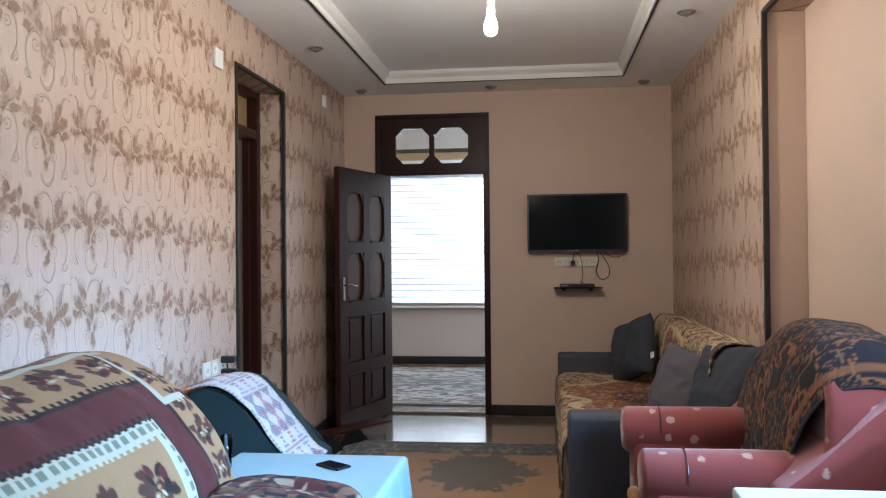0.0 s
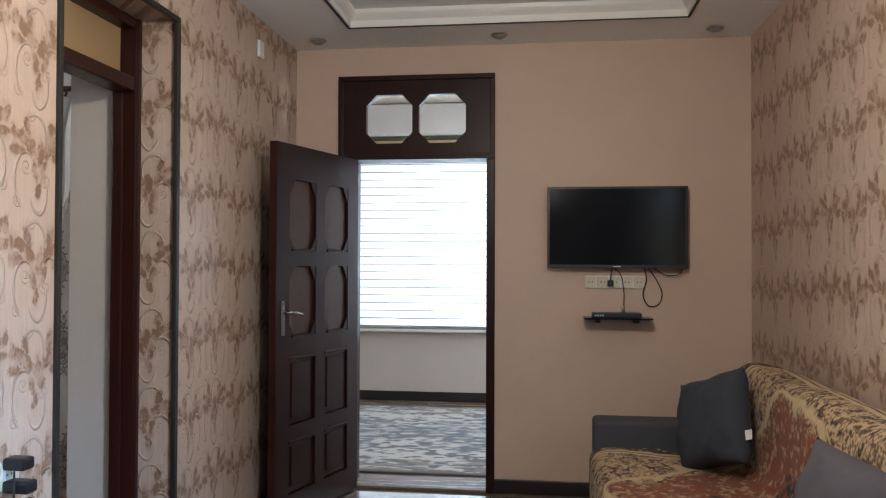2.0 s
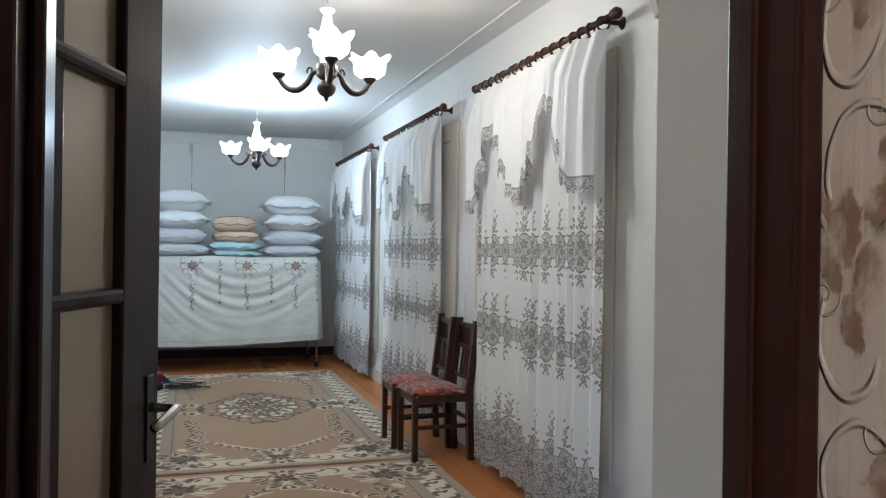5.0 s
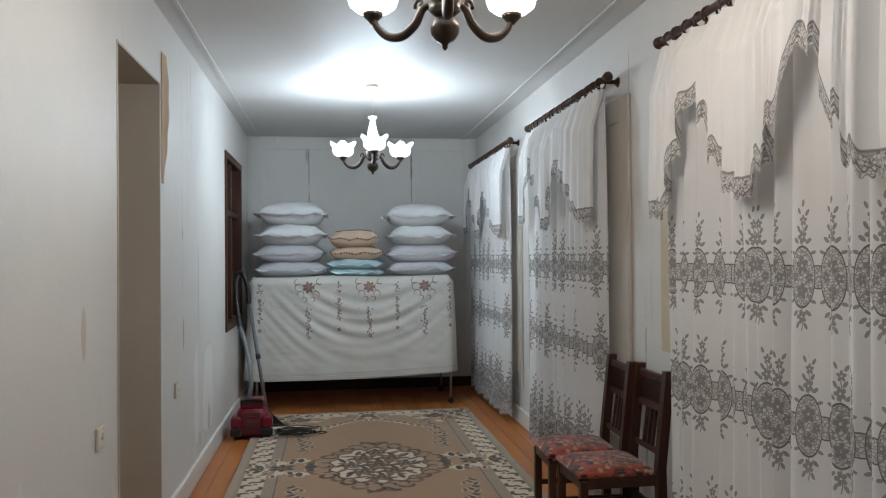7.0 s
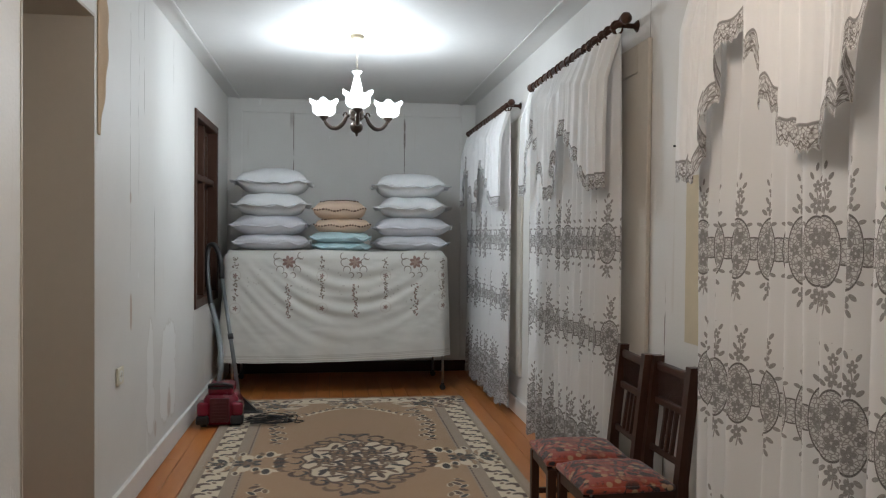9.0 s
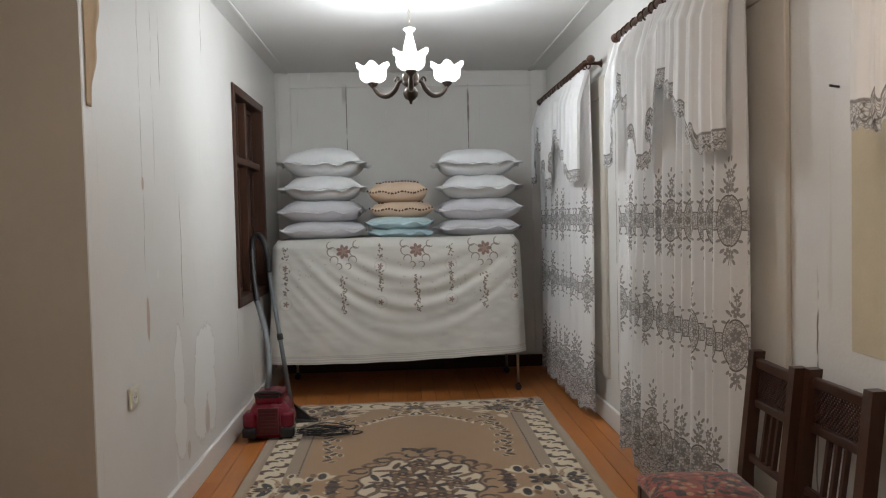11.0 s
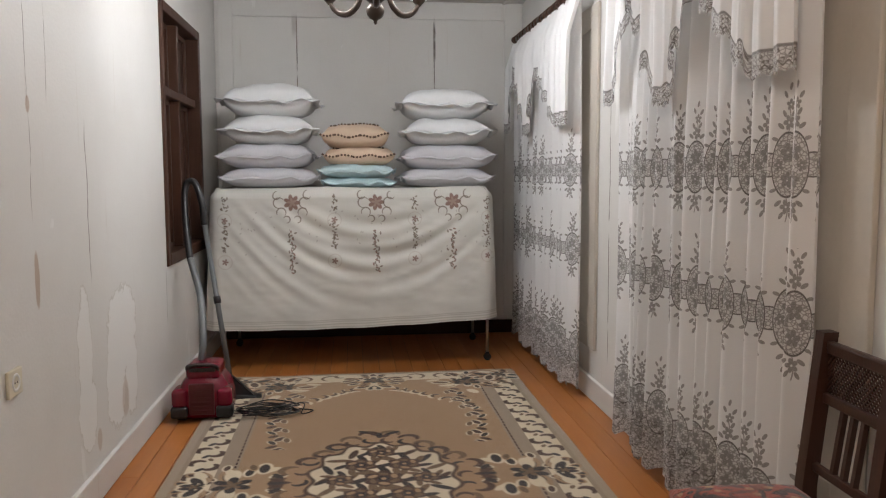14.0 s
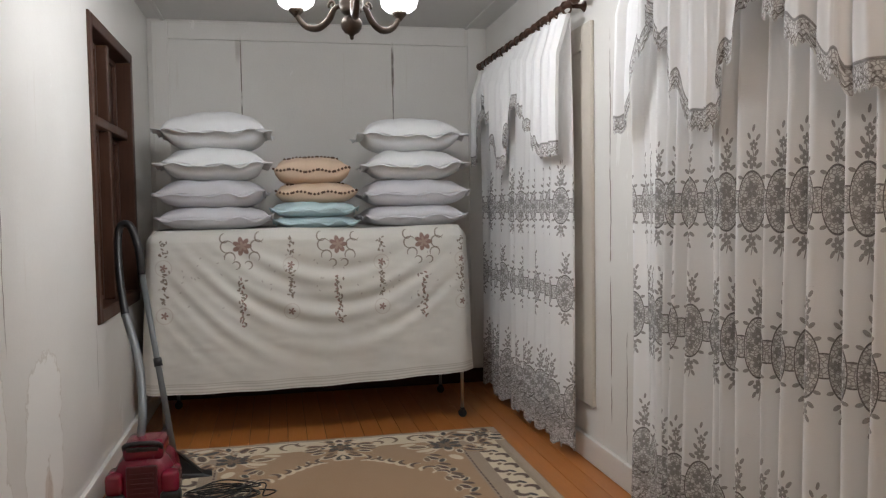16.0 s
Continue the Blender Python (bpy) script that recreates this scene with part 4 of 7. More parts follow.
    ring = mesh_of("ring", tube([(0, 0.030 * math.cos(a), 0.030 * math.sin(a)) for a in [2 * math.pi * k / 16 for k in range(16)]], 0.0055, 6, True), M_RODWOOD, True)
    for k in range(nr):
        r = part("ring", ring, None, t)
        r.matrix_basis = pose(0.02 + (width - 0.04) * k / (nr - 1) + rng.uniform(-0.02, 0.02) * (0 < k < nr - 1), 0, top + 0.028, rng.uniform(-6, 6), 0, rng.uniform(-25, 25))
    return t


first = make_curtain(1.56, 3, EDGES[0])
first.matrix_basis = pose(-8.19, 6.125, 0)
far = copy_thing(first, pose(-10.68, 6.125, 0) @ Matrix.Diagonal((1.08, 1, 1, 1)))
far.scale = (1.08, 1, 1)
second = make_curtain(1.56, 12, EDGES[1])
second.matrix_basis = pose(-5.76, 6.125, 0)
nearest = copy_thing(second, pose(-3.46, 6.125, 0))
nearest.scale = (0.84, 1, 1)


def window_casing(x0, x1, name):
    """The tan-painted casing that shows beside each curtain."""
    w = tagged(new(name), "tan painted window casing mostly hidden by the curtain", kind="structure")
    y0, y1 = Y1 - 0.022, Y1 - 0.001
    part("casing", boxes((x1 - 0.13, x1, y0, y1, 0.30, 2.27), (x0, x0 + 0.13, y0, y1, 0.30, 2.27), (x0 + 0.13, x1 - 0.13, y0, y1, 2.14, 2.27), (x0 + 0.13, x1 - 0.13, y0, y1, 0.30, 0.42), bevel=0.005), M_TAN, w)
    part("shutter", boxes((x0 + 0.131, (x0 + x1) / 2 - 0.003, y0 + 0.008, y1 - 0.001, 0.421, 2.139), bevel=0.003), M_TAN, w)
    part("shutter", boxes(((x0 + x1) / 2 + 0.003, x1 - 0.131, y0 + 0.008, y1 - 0.001, 0.421, 2.139), bevel=0.003), M_TAN, w)


window_casing(-10.55, -8.90, "window_2")
window_casing(-8.0, -6.47, "window_3")
window_casing(-5.6, -4.26, "window_4")
window_casing(-3.3, -2.22, "window_5")


def rug_colour(u, v, L, Wd):
    """Tan carpet: cream and brown scrolled borders, corner sprays and a central medallion; u along, v across."""
    TAN, CREAM, BR, DK, MID = (0.385, 0.240, 0.132), (0.70, 0.60, 0.44), (0.080, 0.036, 0.022), (0.026, 0.021, 0.021), (0.17, 0.098, 0.053)
    c = np.empty((*u.shape, 3))
    c[:] = (0.40, 0.31, 0.22)
    U, V = np.abs(u), np.abs(v)
    hu, hv = L / 2, Wd / 2
    c = lay(c, soft(np.maximum(U - hu + 0.05, V - hv + 0.05), 0.006), (0.34, 0.255, 0.18))
    # cream side bands with S scrolls
    band = ((V > hv - 0.21) & (V < hv - 0.07) & (U < hu - 0.25)).astype(float)
    c = lay(c, band, CREAM)
    p = 0.17
    f, w = np.mod(u, p) - p / 2, V - (hv - 0.14)
    c = lay(c, arc(f, w, -0.02, 0.028, 0.034, 0.4, 4.2, 0.018) * band, BR)
    c = lay(c, arc(f, w, 0.025, -0.028, 0.034, 3.5, 7.3, 0.018) * band, BR)
    c = lay(c, oval(f, w, 0.06, 0.01, 0.026, 0.013, 0.6) * band, DK)
    c = lay(c, oval(f, w, -0.065, -0.02, 0.02, 0.011, -0.5) * band, MID)
    # dashed guard line, then the inner border
    c = lay(c, (np.abs(V - hv + 0.285) < 0.004) * (np.mod(u, 0.045) < 0.03) * (U < hu - 0.3), BR)
    c = lay(c, ((V < hv - 0.30)).astype(float) * (U < hu - 0.07), TAN)
    # end bands
    eb = ((U > hu - 0.22) & (U < hu - 0.05)).astype(float)
    c = lay(c, eb * (V < hv - 0.05), CREAM)
    f2, w2 = np.mod(v, 0.36) - 0.18, U - (hu - 0.13)
    for cx, cy, r, a0, a1 in ((-0.09, 0.0, 0.055, 0.5, 4.4), (0.09, 0.0, 0.055, 5.0, 9.0), (-0.03, 0.04, 0.03, 2.0, 5.5), (0.03, -0.03, 0.03, -1.0, 2.6)):
        c = lay(c, arc(f2, w2, cx, cy, r, a0, a1, 0.011) * eb, MID)
    # inner vine on the field's edge
    lim = hv - 0.43
    wob = 0.020 * np.sin(u * 9.0) + 0.55 * np.clip(U - hu + 0.78, 0, 1) ** 2
    p3 = 0.155
    f3, w3 = np.mod(u + 0.03, p3) - p3 / 2, V - lim + wob
    along = (U < hu - 0.45) & (U > 0.42)
    for sx, sy, rx, ry, an, col in ((0, 0.0, 0.04, 0.020, 0.5, BR), (0.05, 0.035, 0.034, 0.015, -0.7, DK), (-0.045, 0.03, 0.03, 0.014, 0.9, BR), (0.02, -0.035, 0.036, 0.016, -0.2, MID)):
        c = lay(c, oval(f3, w3, sx, sy, rx * 1.05, ry * 1.30, an) * along, CREAM if sx >= 0 else MID)
        c = lay(c, oval(f3, w3, sx, sy, rx * 0.95, ry * 0.95, an + 0.15) * along, col)
    # corner sprays and end centre flowers
    rng = np.random.default_rng(11)
    for cx, cy, R, nn in ((hu - 0.30, hv - 0.36, 0.22, 34), (hu - 0.20, 0.0, 0.17, 24), (0.0, hv - 0.30, 0.21, 30), (hu - 0.14, hv - 0.13, 0.13, 18), (0.0, hv - 0.14, 0.12, 14)):
        for k in range(nn):
            a, r = rng.uniform(0, 2 * math.pi), R * math.sqrt(rng.uniform(0.02, 1))
            px, py, an = cx + r * math.cos(a) * 1.1, cy + r * math.sin(a), a + rng.uniform(-0.7, 0.7)
            col = (DK, BR, BR, MID, CREAM)[k % 5]
            rx = rng.uniform(0.030, 0.058)
            c = lay(c, oval(U, V, px, py, rx * 1.3, rx * 0.75, an), CREAM if k % 2 else TAN)
            c = lay(c, oval(U, V, px, py, rx, rx * 0.45, an), col)
        c = lay(c, flower(U, V, cx, cy, R * 0.42, 6), DK)
        c = lay(c, flower(U, V, cx, cy, R * 0.24, 5, 0.4), MID)
    # curls that scallop the ends of the field
    for k in range(9):
        t = k / 8
        px, py = hu - 0.42 - 0.42 * t ** 1.6, 0.10 + (lim - 0.10) * t
        c = lay(c, arc(U, V, px, py, 0.04, 0.7 * k, 0.7 * k + 3.6, 0.014), CREAM)
        c = lay(c, arc(U, V, px + 0.01, py + 0.01, 0.032, 0.7 * k + 0.4, 0.7 * k + 3.4, 0.011), BR)
    # medallion: leaf wreath, cream ground, roses
    ru, rv = 0.54, 0.39
    ang, rad = np.arctan2(v / rv, u / ru), np.hypot(u / ru, v / rv)
    for k in range(26):
        a = 2 * math.pi * (k + 0.5) / 26
        px, py, out = ru * math.cos(a), rv * math.sin(a), math.atan2(rv * math.sin(a), ru * math.cos(a))
        grow = 1.0 + 0.10 * math.cos(4 * a)
        c = lay(c, arc(u, v, px * grow, py * grow, 0.046, out - 1.9, out + 1.7, 0.017), BR if k % 2 else MID)
        c = lay(c, arc(u, v, px * 0.93, py * 0.93, 0.034, out + 0.6, out + 3.9, 0.012), DK if k % 2 else BR)
    c = lay(c, soft(rad - 0.84 - 0.045 * np.cos(ang * 14), 0.03), BR)
    c = lay(c, soft(rad - 0.79 - 0.045 * np.cos(ang * 14), 0.03), CREAM)
    rng2 = np.random.default_rng(6)

    def rose(c, cx, cy, r):
        for k in range(7):
            a = 2 * math.pi * k / 7 + 0.4
            c = lay(c, oval(u, v, cx + r * 1.05 * math.cos(a), cy + r * 1.05 * math.sin(a), r * 0.52, r * 0.20, a + 0.5), DK if k % 2 else MID)
        c = lay(c, soft(np.hypot(u - cx, v - cy) - r * (0.86 + 0.10 * np.cos(np.arctan2(v - cy, u - cx) * 6)), 0.008), BR)
        for k in range(6):
            a = 2 * math.pi * k / 6
            c = lay(c, oval(u, v, cx + r * 0.55 * math.cos(a), cy + r * 0.55 * math.sin(a), r * 0.26, r * 0.15, a + 1.2), (TAN, MID)[k % 2])
        c = lay(c, oval(u, v, cx, cy, r * 0.30, r * 0.26), DK)
        return lay(c, oval(u, v, cx, cy, r * 0.14, r * 0.12), TAN)
    for k in range(18):
        a = 2 * math.pi * (k + 0.5) / 18
        c = lay(c, oval(u, v, ru * 0.66 * math.cos(a), rv * 0.66 * math.sin(a), 0.060, 0.018, a + rng2.uniform(-0.9, 0.9)), (DK, BR, MID)[k % 3])
    for cx, cy, r in ((0, 0, 0.098), (0.17, 0.095, 0.084), (-0.17, -0.095, 0.084), (0.17, -0.10, 0.084), (-0.17, 0.10, 0.084), (0.0, 0.185, 0.070), (0.0, -0.185, 0.070), (0.32, 0.0, 0.074), (-0.32, 0.0, 0.074)):
        c = rose(c, cx, cy, r)
    for sg in (-1, 1):
        for k in range(5):
            c = lay(c, oval(u, v, sg * 0.60 + sg * 0.03 * math.cos(k * 1.25), 0.07 * (k - 2) / 2, 0.040, 0.017, sg * (k - 2) * 0.5), BR if k % 2 else DK)
            c = lay(c, oval(u, v, 0.08 * (k - 2) / 2, sg * 0.455, 0.017, 0.036, -sg * (k - 2) * 0.5), BR if k % 2 else DK)
    return c


M_RUG = woven("carpet_pile", 0.95, 260.0, 0.8, 0.25)


def make_rug(name, label, x0, x1, y0, y1, nx, ny, seed):
    L, Wd = x1 - x0, y1 - y0
    u, v = np.meshgrid(np.linspace(-L / 2, L / 2, nx), np.linspace(-Wd / 2, Wd / 2, ny))
    g = fuzz(u.shape, seed, 10)
    edge = np.minimum(L / 2 - np.abs(u), Wd / 2 - np.abs(v))
    z = 0.004 + 0.010 * np.clip(edge / 0.012, 0, 1) ** 0.5 + 0.0012 * g
    r = sheet(name, np.stack([u, v, z], -1), M_RUG, None, label, rug_colour(u, v, L, Wd))
    r.matrix_basis = pose((x0 + x1) / 2, (y0 + y1) / 2, 0.0)
    return tagged(r, label, "rug", "matching tan rugs")


rug1 = make_rug("rug", "tan carpet with cream and brown floral medallion on the boards", -9.70, -5.98, 4.02, 5.90, 700, 380, 1)
rug2 = new("rug", rug1.data)
rug2.matrix_basis = pose(-4.06, 4.955, 0.0, 0, 0, 180.6)
tagged(rug2, "tan floral carpet laid end to end with its pair", "rug", "matching tan rugs")


def swag_cloth():
    """White embroidered cloth over a stack of quilts on a wheeled steel stand."""
    bed = thing("bedding_stand", "quilt stack under a white embroidered cloth on a wheeled steel frame", "bedding stand")
    x_front, x_back, ya, yb, ztop = -9.90, -10.82, 3.90, 5.80, 1.225
    for x in (x_front - 0.12, x_back + 0.1):
        for y in (ya + 0.06, yb - 0.02):
            leg = part("leg", tube([(x, y, 0.055), (x, y, 0.50)], 0.011, 8), M_STEEL, bed, "thin steel leg", True)
            part("caster", tube([(x - 0.012, y, 0.026), (x + 0.012, y, 0.026)], 0.026, 14), M_RUBBER, leg, "black caster")
            part("caster_fork", boxes((x - 0.018, x + 0.018, y - 0.012, y + 0.012, 0.045, 0.062), bevel=0.004), M_BLACKP, leg)
    part("frame", boxes((x_back, x_front - 0.1, ya + 0.04, yb - 0.01, 0.46, 0.50), bevel=0.01), M_STEEL, bed)
    part("quilt_stack", boxes((x_back + 0.02, x_front - 0.03, ya + 0.05, yb - 0.05, 0.502, ztop - 0.03), bevel=0.05), M_CREAM, bed)
    # skirt round three sides
    nV = 300
    side, front, rc = 0.80, yb - ya, 0.07
    p = np.concatenate([np.linspace(-side, -0.01, 40), np.linspace(0, front, 560), np.linspace(front + 0.01, front + side, 40)])
    v = np.linspace(0, 1, nV)
    P, Vv = np.meshgrid(p, v)
    zb = 0.285 + 0.045 * np.clip(P / front, 0, 1) - 0.02 * np.sin(np.clip(P / front, 0, 1) * math.pi)
    drop = ztop - zb
    Z = ztop - drop * Vv
    s = P / front
    mid = np.clip(s, 0, 1)
    # swags hang between the top corners
    sw = np.sin(mid * math.pi)
    dip = Vv - 0.50 + 2.6 * (mid - 0.60) ** 2
    hang = (0.017 * np.sin(dip * 30 + 0.8 * np.sin(mid * 7)) + 0.009 * np.sin(dip * 53 + mid * 9)) * sw * np.exp(-((Vv - 0.42) / 0.30) ** 2) * (0.5 + 0.6 * mid)
    folds = 0.010 * np.sin(P * 17 + 3 * Vv) * Vv ** 2 + 0.0025 * fuzz(P.shape, 21, 8)
    out = 0.045 * Vv + hang + folds - 0.06 * np.clip(1 - Vv / 0.07, 0, 1) ** 2
    Z = Z + 0.012 * np.clip(1 - Vv / 0.05, 0, 1) - 0.028 * np.sin(mid * math.pi * 2 + 0.6) ** 2 * np.clip(1 - Vv / 0.1, 0, 1) * 0.5
    X = np.full_like(P, x_front)
    Y = ya + P
    left, right = P < 0, P > front
    X = np.where(left, x_front + P, np.where(right, x_front - (P - front), X))
    Y = np.where(left, ya, np.where(right, yb, Y))
    nxv, nyv = np.where(left | right, 0.0, 1.0), np.where(left, -1.0, np.where(right, 1.0, 0.0))
    bl = np.clip(1 - np.minimum(np.abs(P), np.abs(P - front)) / rc, 0, 1)
    corner = np.where(np.abs(P) < np.abs(P - front), -1.0, 1.0)
    nxv = nxv * (1 - 0.3 * bl) + 0.3 * bl
    nyv = nyv * (1 - 0.3 * bl) + 0.3 * bl * corner
    inset = 0.03 * bl ** 2
    X, Y = X + nxv * out - inset * 0.7, Y + nyv * out - inset * corner * 0.7
    a, d = P, (ztop - (ztop - 0.3) * Vv)
    col = np.empty((*P.shape, 3))
    col[:] = (0.74, 0.72, 0.665)
    ROSE, LEAF, PALE = (0.25, 0.125, 0.10), (0.19, 0.14, 0.105), (0.44, 0.33, 0.27)
    rng = np.random.default_rng(4)
    for cx in (0.54, 1.10, 1.62):
        top = 1.135
        col = lay(col, flower(a, d, cx, top, 0.055, 7) * 0.9, ROSE)
        col = lay(col, flower(a, d, cx, top, 0.032, 5, 0.5) * 0.7, PALE)
        for sx in (-1, 1):
            for rx, rz, r in ((0.085, 0.0, 0.036), (0.07, -0.065, 0.03), (0.035, -0.11, 0.022), (0.10, 0.05, 0.025)):
                col = lay(col, arc(a, d, cx + sx * rx, top + rz, r, 0.5 + rz * 20, 5.0 + rz * 20, 0.0045) * 0.8, LEAF)
        for k in range(34):
            yy = top - 0.19 - 0.28 * k / 34
            col = lay(col, oval(a, d, cx + rng.normal(0, 0.013), yy, 0.011, 0.0055, rng.uniform(0, 3.1)) * 0.85, ROSE if k % 3 == 0 else LEAF)
    for cx in (0.10, 0.30 + 0.52, 1.36, 1.86):
        for z0 in (1.13, 0.96, 0.86):
            for k in range(14):
                col = lay(col, oval(a, d, cx + rng.normal(0, 0.011), z0 + rng.uniform(-0.05, 0.05), 0.010, 0.005, rng.uniform(0, 3.1)) * 0.8, LEAF)
        for z0 in (1.02, 0.75):
            col = lay(col, flower(a, d, cx, z0, 0.022, 5) * 0.85, ROSE)
            col = lay(col, soft(np.abs(np.hypot(a - cx, d - z0) - 0.045) - 0.0025, 0.003) * 0.4, PALE)
    for k in range(60):
        px, pz = rng.uniform(0.05, front - 0.05), rng.uniform(0.78, 1.08)
        col = lay(col, oval(a, d, px, pz, 0.008, 0.004, rng.uniform(0, 3)) * 0.35, LEAF)
    for k in (0.012, 0.032, 0.050, 0.062):
        col = lay(col, soft(np.abs(Vv - 1 + k) - 0.003, 0.004) * 0.45, (0.33, 0.29, 0.23))
    sheet("cloth_skirt", np.stack([X, Y, Z], -1), M_LAWN, bed, "white cloth with embroidered brown roses and sprigs", col)
    n1, n2 = 60, 90
    uu, vv = np.meshgrid(np.linspace(0, 1, n2), np.linspace(0, 1, n1))
    tz = ztop + 0.008 + 0.02 * np.sin(uu * math.pi) * np.sin(vv * math.pi) + 0.004 * fuzz(uu.shape, 9, 6)
    tc = np.empty((*uu.shape, 3))
    tc[:] = (0.74, 0.72, 0.665)
    sheet("cloth_top", np.stack([x_back + (x_front - 0.05 - x_back) * vv, ya + 0.035 + (yb - ya - 0.07) * uu, tz - 0.012], -1), M_LAWN, bed, "white cloth top", tc)


M_CLOTH = woven("embroidered_cotton", 0.8, 500.0, 0.3, 0.15)
M_LAWN = woven("embroidered_thin_cotton", 0.8, 500.0, 0.3, 0.15, 0.05, 0.08)
swag_cloth()

M_PILLOWW = plain("white_cotton", (0.66, 0.665, 0.665), 0.8, var=0.03, scale=30)
M_PILLOWL = plain("pale_lilac_cotton", (0.58, 0.575, 0.60), 0.8, var=0.03, scale=30)
M_PILLOWB = plain("pale_blue_cotton", (0.46, 0.60, 0.63), 0.8, var=0.03, scale=30)
M_PILLOWP = plain("peach_cotton", (0.60, 0.45, 0.33), 0.8, var=0.04, scale=30)
M_TRIMBR = plain("brown_bobble_trim", (0.15, 0.095, 0.065), 0.85, var=0.2)


def pillow(label, x, y, z, w, d, h, mat, flange=0.03, turn=0.0, seed=0, trim=False, tilt=0.0):
    """A plump pillow with drawn-out corners and, where it has one, a wavy flange."""
    t = thing("pillow", label, "pillow", "pillows stacked on the bedding")
    n = 44
    g = np.linspace(-1, 1, n)
    U, V = np.meshgrid(g, g)
    f = np.clip(1 - np.abs(U) ** 3.2, 0, 1) ** 0.5 * np.clip(1 - np.abs(V) ** 3.2, 0, 1) ** 0.5
    pinch = 1 - 0.07 * (1 - U * U) * (np.abs(V) ** 4) - 0.0 * U
    pinch2 = 1 - 0.07 * (1 - V * V) * (np.abs(U) ** 4)
    wr = fuzz(U.shape, seed, 5) * 0.006 * f
    X, Y = V * d / 2 * pinch, U * w / 2 * pinch2
    rim = 0.008 * np.sin(U * 9 + seed) * (np.abs(V) ** 3) + 0.008 * np.sin(V * 7 + seed) * (np.abs(U) ** 3) + 0.010 * (np.abs(U * V) ** 3)
    sag = -0.012 * np.cos(U * 2.2 + seed)
    body = None
    up = np.stack([X, Y, h * 0.5 + h * 0.56 * f + wr + rim], -1)
    dn = np.stack([X, Y, h * 0.5 - h * 0.50 * f + rim * (1 - f) + 0.0 * sag], -1)
    bm = bmesh.new()
    T = [[bm.verts.new(up[i, j]) for j in range(n)] for i in range(n)]
    B = [[T[i][j] if i in (0, n - 1) or j in (0, n - 1) else bm.verts.new(dn[i, j]) for j in range(n)] for i in range(n)]
    for i in range(n - 1):
        for j in range(n - 1):
            bm.faces.new((T[i][j], T[i][j + 1], T[i + 1][j + 1], T[i + 1][j]))
            bm.faces.new((B[i][j], B[i + 1][j], B[i + 1][j + 1], B[i][j + 1]))
    part("cushion", bm, mat, t, "", True)
    if flange:
        ring = [(i, 0) for i in range(n)] + [(n - 1, j) for j in range(1, n)] + [(i, n - 1) for i in range(n - 2, -1, -1)] + [(0, j) for j in range(n - 2, 0, -1)]
        bm = bmesh.new()
        rng = random.Random(seed)
        A, C = [], []
        for k, (i, j) in enumerate(ring):
            p = Vector(up[i, j])
            o = Vector((V[i, j] if abs(V[i, j]) == 1 else 0, U[i, j] if abs(U[i, j]) == 1 else 0, 0))
            A.append(bm.verts.new(p * 1.0))
            q = p + o * flange
            q.z += 0.010 * math.sin(k * 0.55 + seed) - 0.010 + (0.012 if o.length > 1.2 else 0)
            C.append(bm.verts.new(q))
        for k in range(len(ring)):
            m2 = (k + 1) % len(ring)
            bm.faces.new((A[k], A[m2], C[m2], C[k]))
        fl = part("flange", bm, mat, t, "flat wavy border", True)
        fl.modifiers.new("thickness", "SOLIDIFY").thickness = 0.004
    if trim:
        bead = mesh_of("bobble", lathe([(0.001, -0.008), (0.008, -0.004), (0.009, 0.003), (0.001, 0.009)], 6), M_TRIMBR)
        for k in range(24):
            yy = -1 + 2 * (k + 0.5) / 24
            for edge_z, inset in ((0.55, 0.985), (1.04, 0.45)):
                if edge_z > 1 and abs(yy) > 0.72:
                    continue
                i = n - 1 if edge_z < 1 else int((inset + 1) / 2 * (n - 1))
                j = int((yy + 1) / 2 * (n - 1))
                o = part("bobble", bead, None, t)
                o.matrix_basis = Matrix.Translation(Vector(up[i, j]) + Vector((0.002, 0, 0.002)))
    t.matrix_basis = pose(x, y, z, tilt, 0, turn)
    return t


px = -10.26
for y, ww, zs, sd in ((4.28, 0.66, ((1.225, 0.14, 0.66), (1.355, 0.175, 0.64), (1.52, 0.195, 0.60), (1.705, 0.225, 0.61)), 3), (5.50, 0.66, ((1.225, 0.13, 0.64), (1.345, 0.18, 0.66), (1.515, 0.185, 0.60), (1.695, 0.21, 0.62)), 8)):
    for k, (z, h, w) in enumerate(zs):
        white = k >= 2
        pillow("plump white pillow with a scalloped flange" if white else "soft pale lilac pillow", px + 0.012 * math.sin(sd + 3 * k), y + 0.014 * math.sin(2 * sd + 5 * k), z, w, 0.48, h, M_PILLOWW if white else M_PILLOWL, 0.045 if white else 0.012, 3 * math.sin(sd * k + 1), sd * 10 + k)
pillow("flat pale blue pillow", px, 4.885, 1.225, 0.50, 0.44, 0.075, M_PILLOWB, 0.012, 1, 41)
pillow("flat pale blue pillow", px + 0.01, 4.88, 1.29, 0.52, 0.44, 0.10, M_PILLOWB, 0.012, -2, 42)
pillow("small peach pillow with brown bobble trim", px, 4.89, 1.375, 0.50, 0.44, 0.135, M_PILLOWP, 0.0, 1, 43, True)
pillow("small peach pillow with brown bobble trim", px, 4.87, 1.495, 0.47, 0.44, 0.165, M_PILLOWP, 0.0, -1, 44, True)


def shade_material(name, colour, strength):
    m = Mat(name, (0.85, 0.85, 0.83), 0.4)
    m.set("Emission Color", colour).set("Emission Strength", strength)
    m.set("Roughness", 0.35 + m.noise(m.obj(), 40.0, 2.0) * 0.2)
    return m.mat


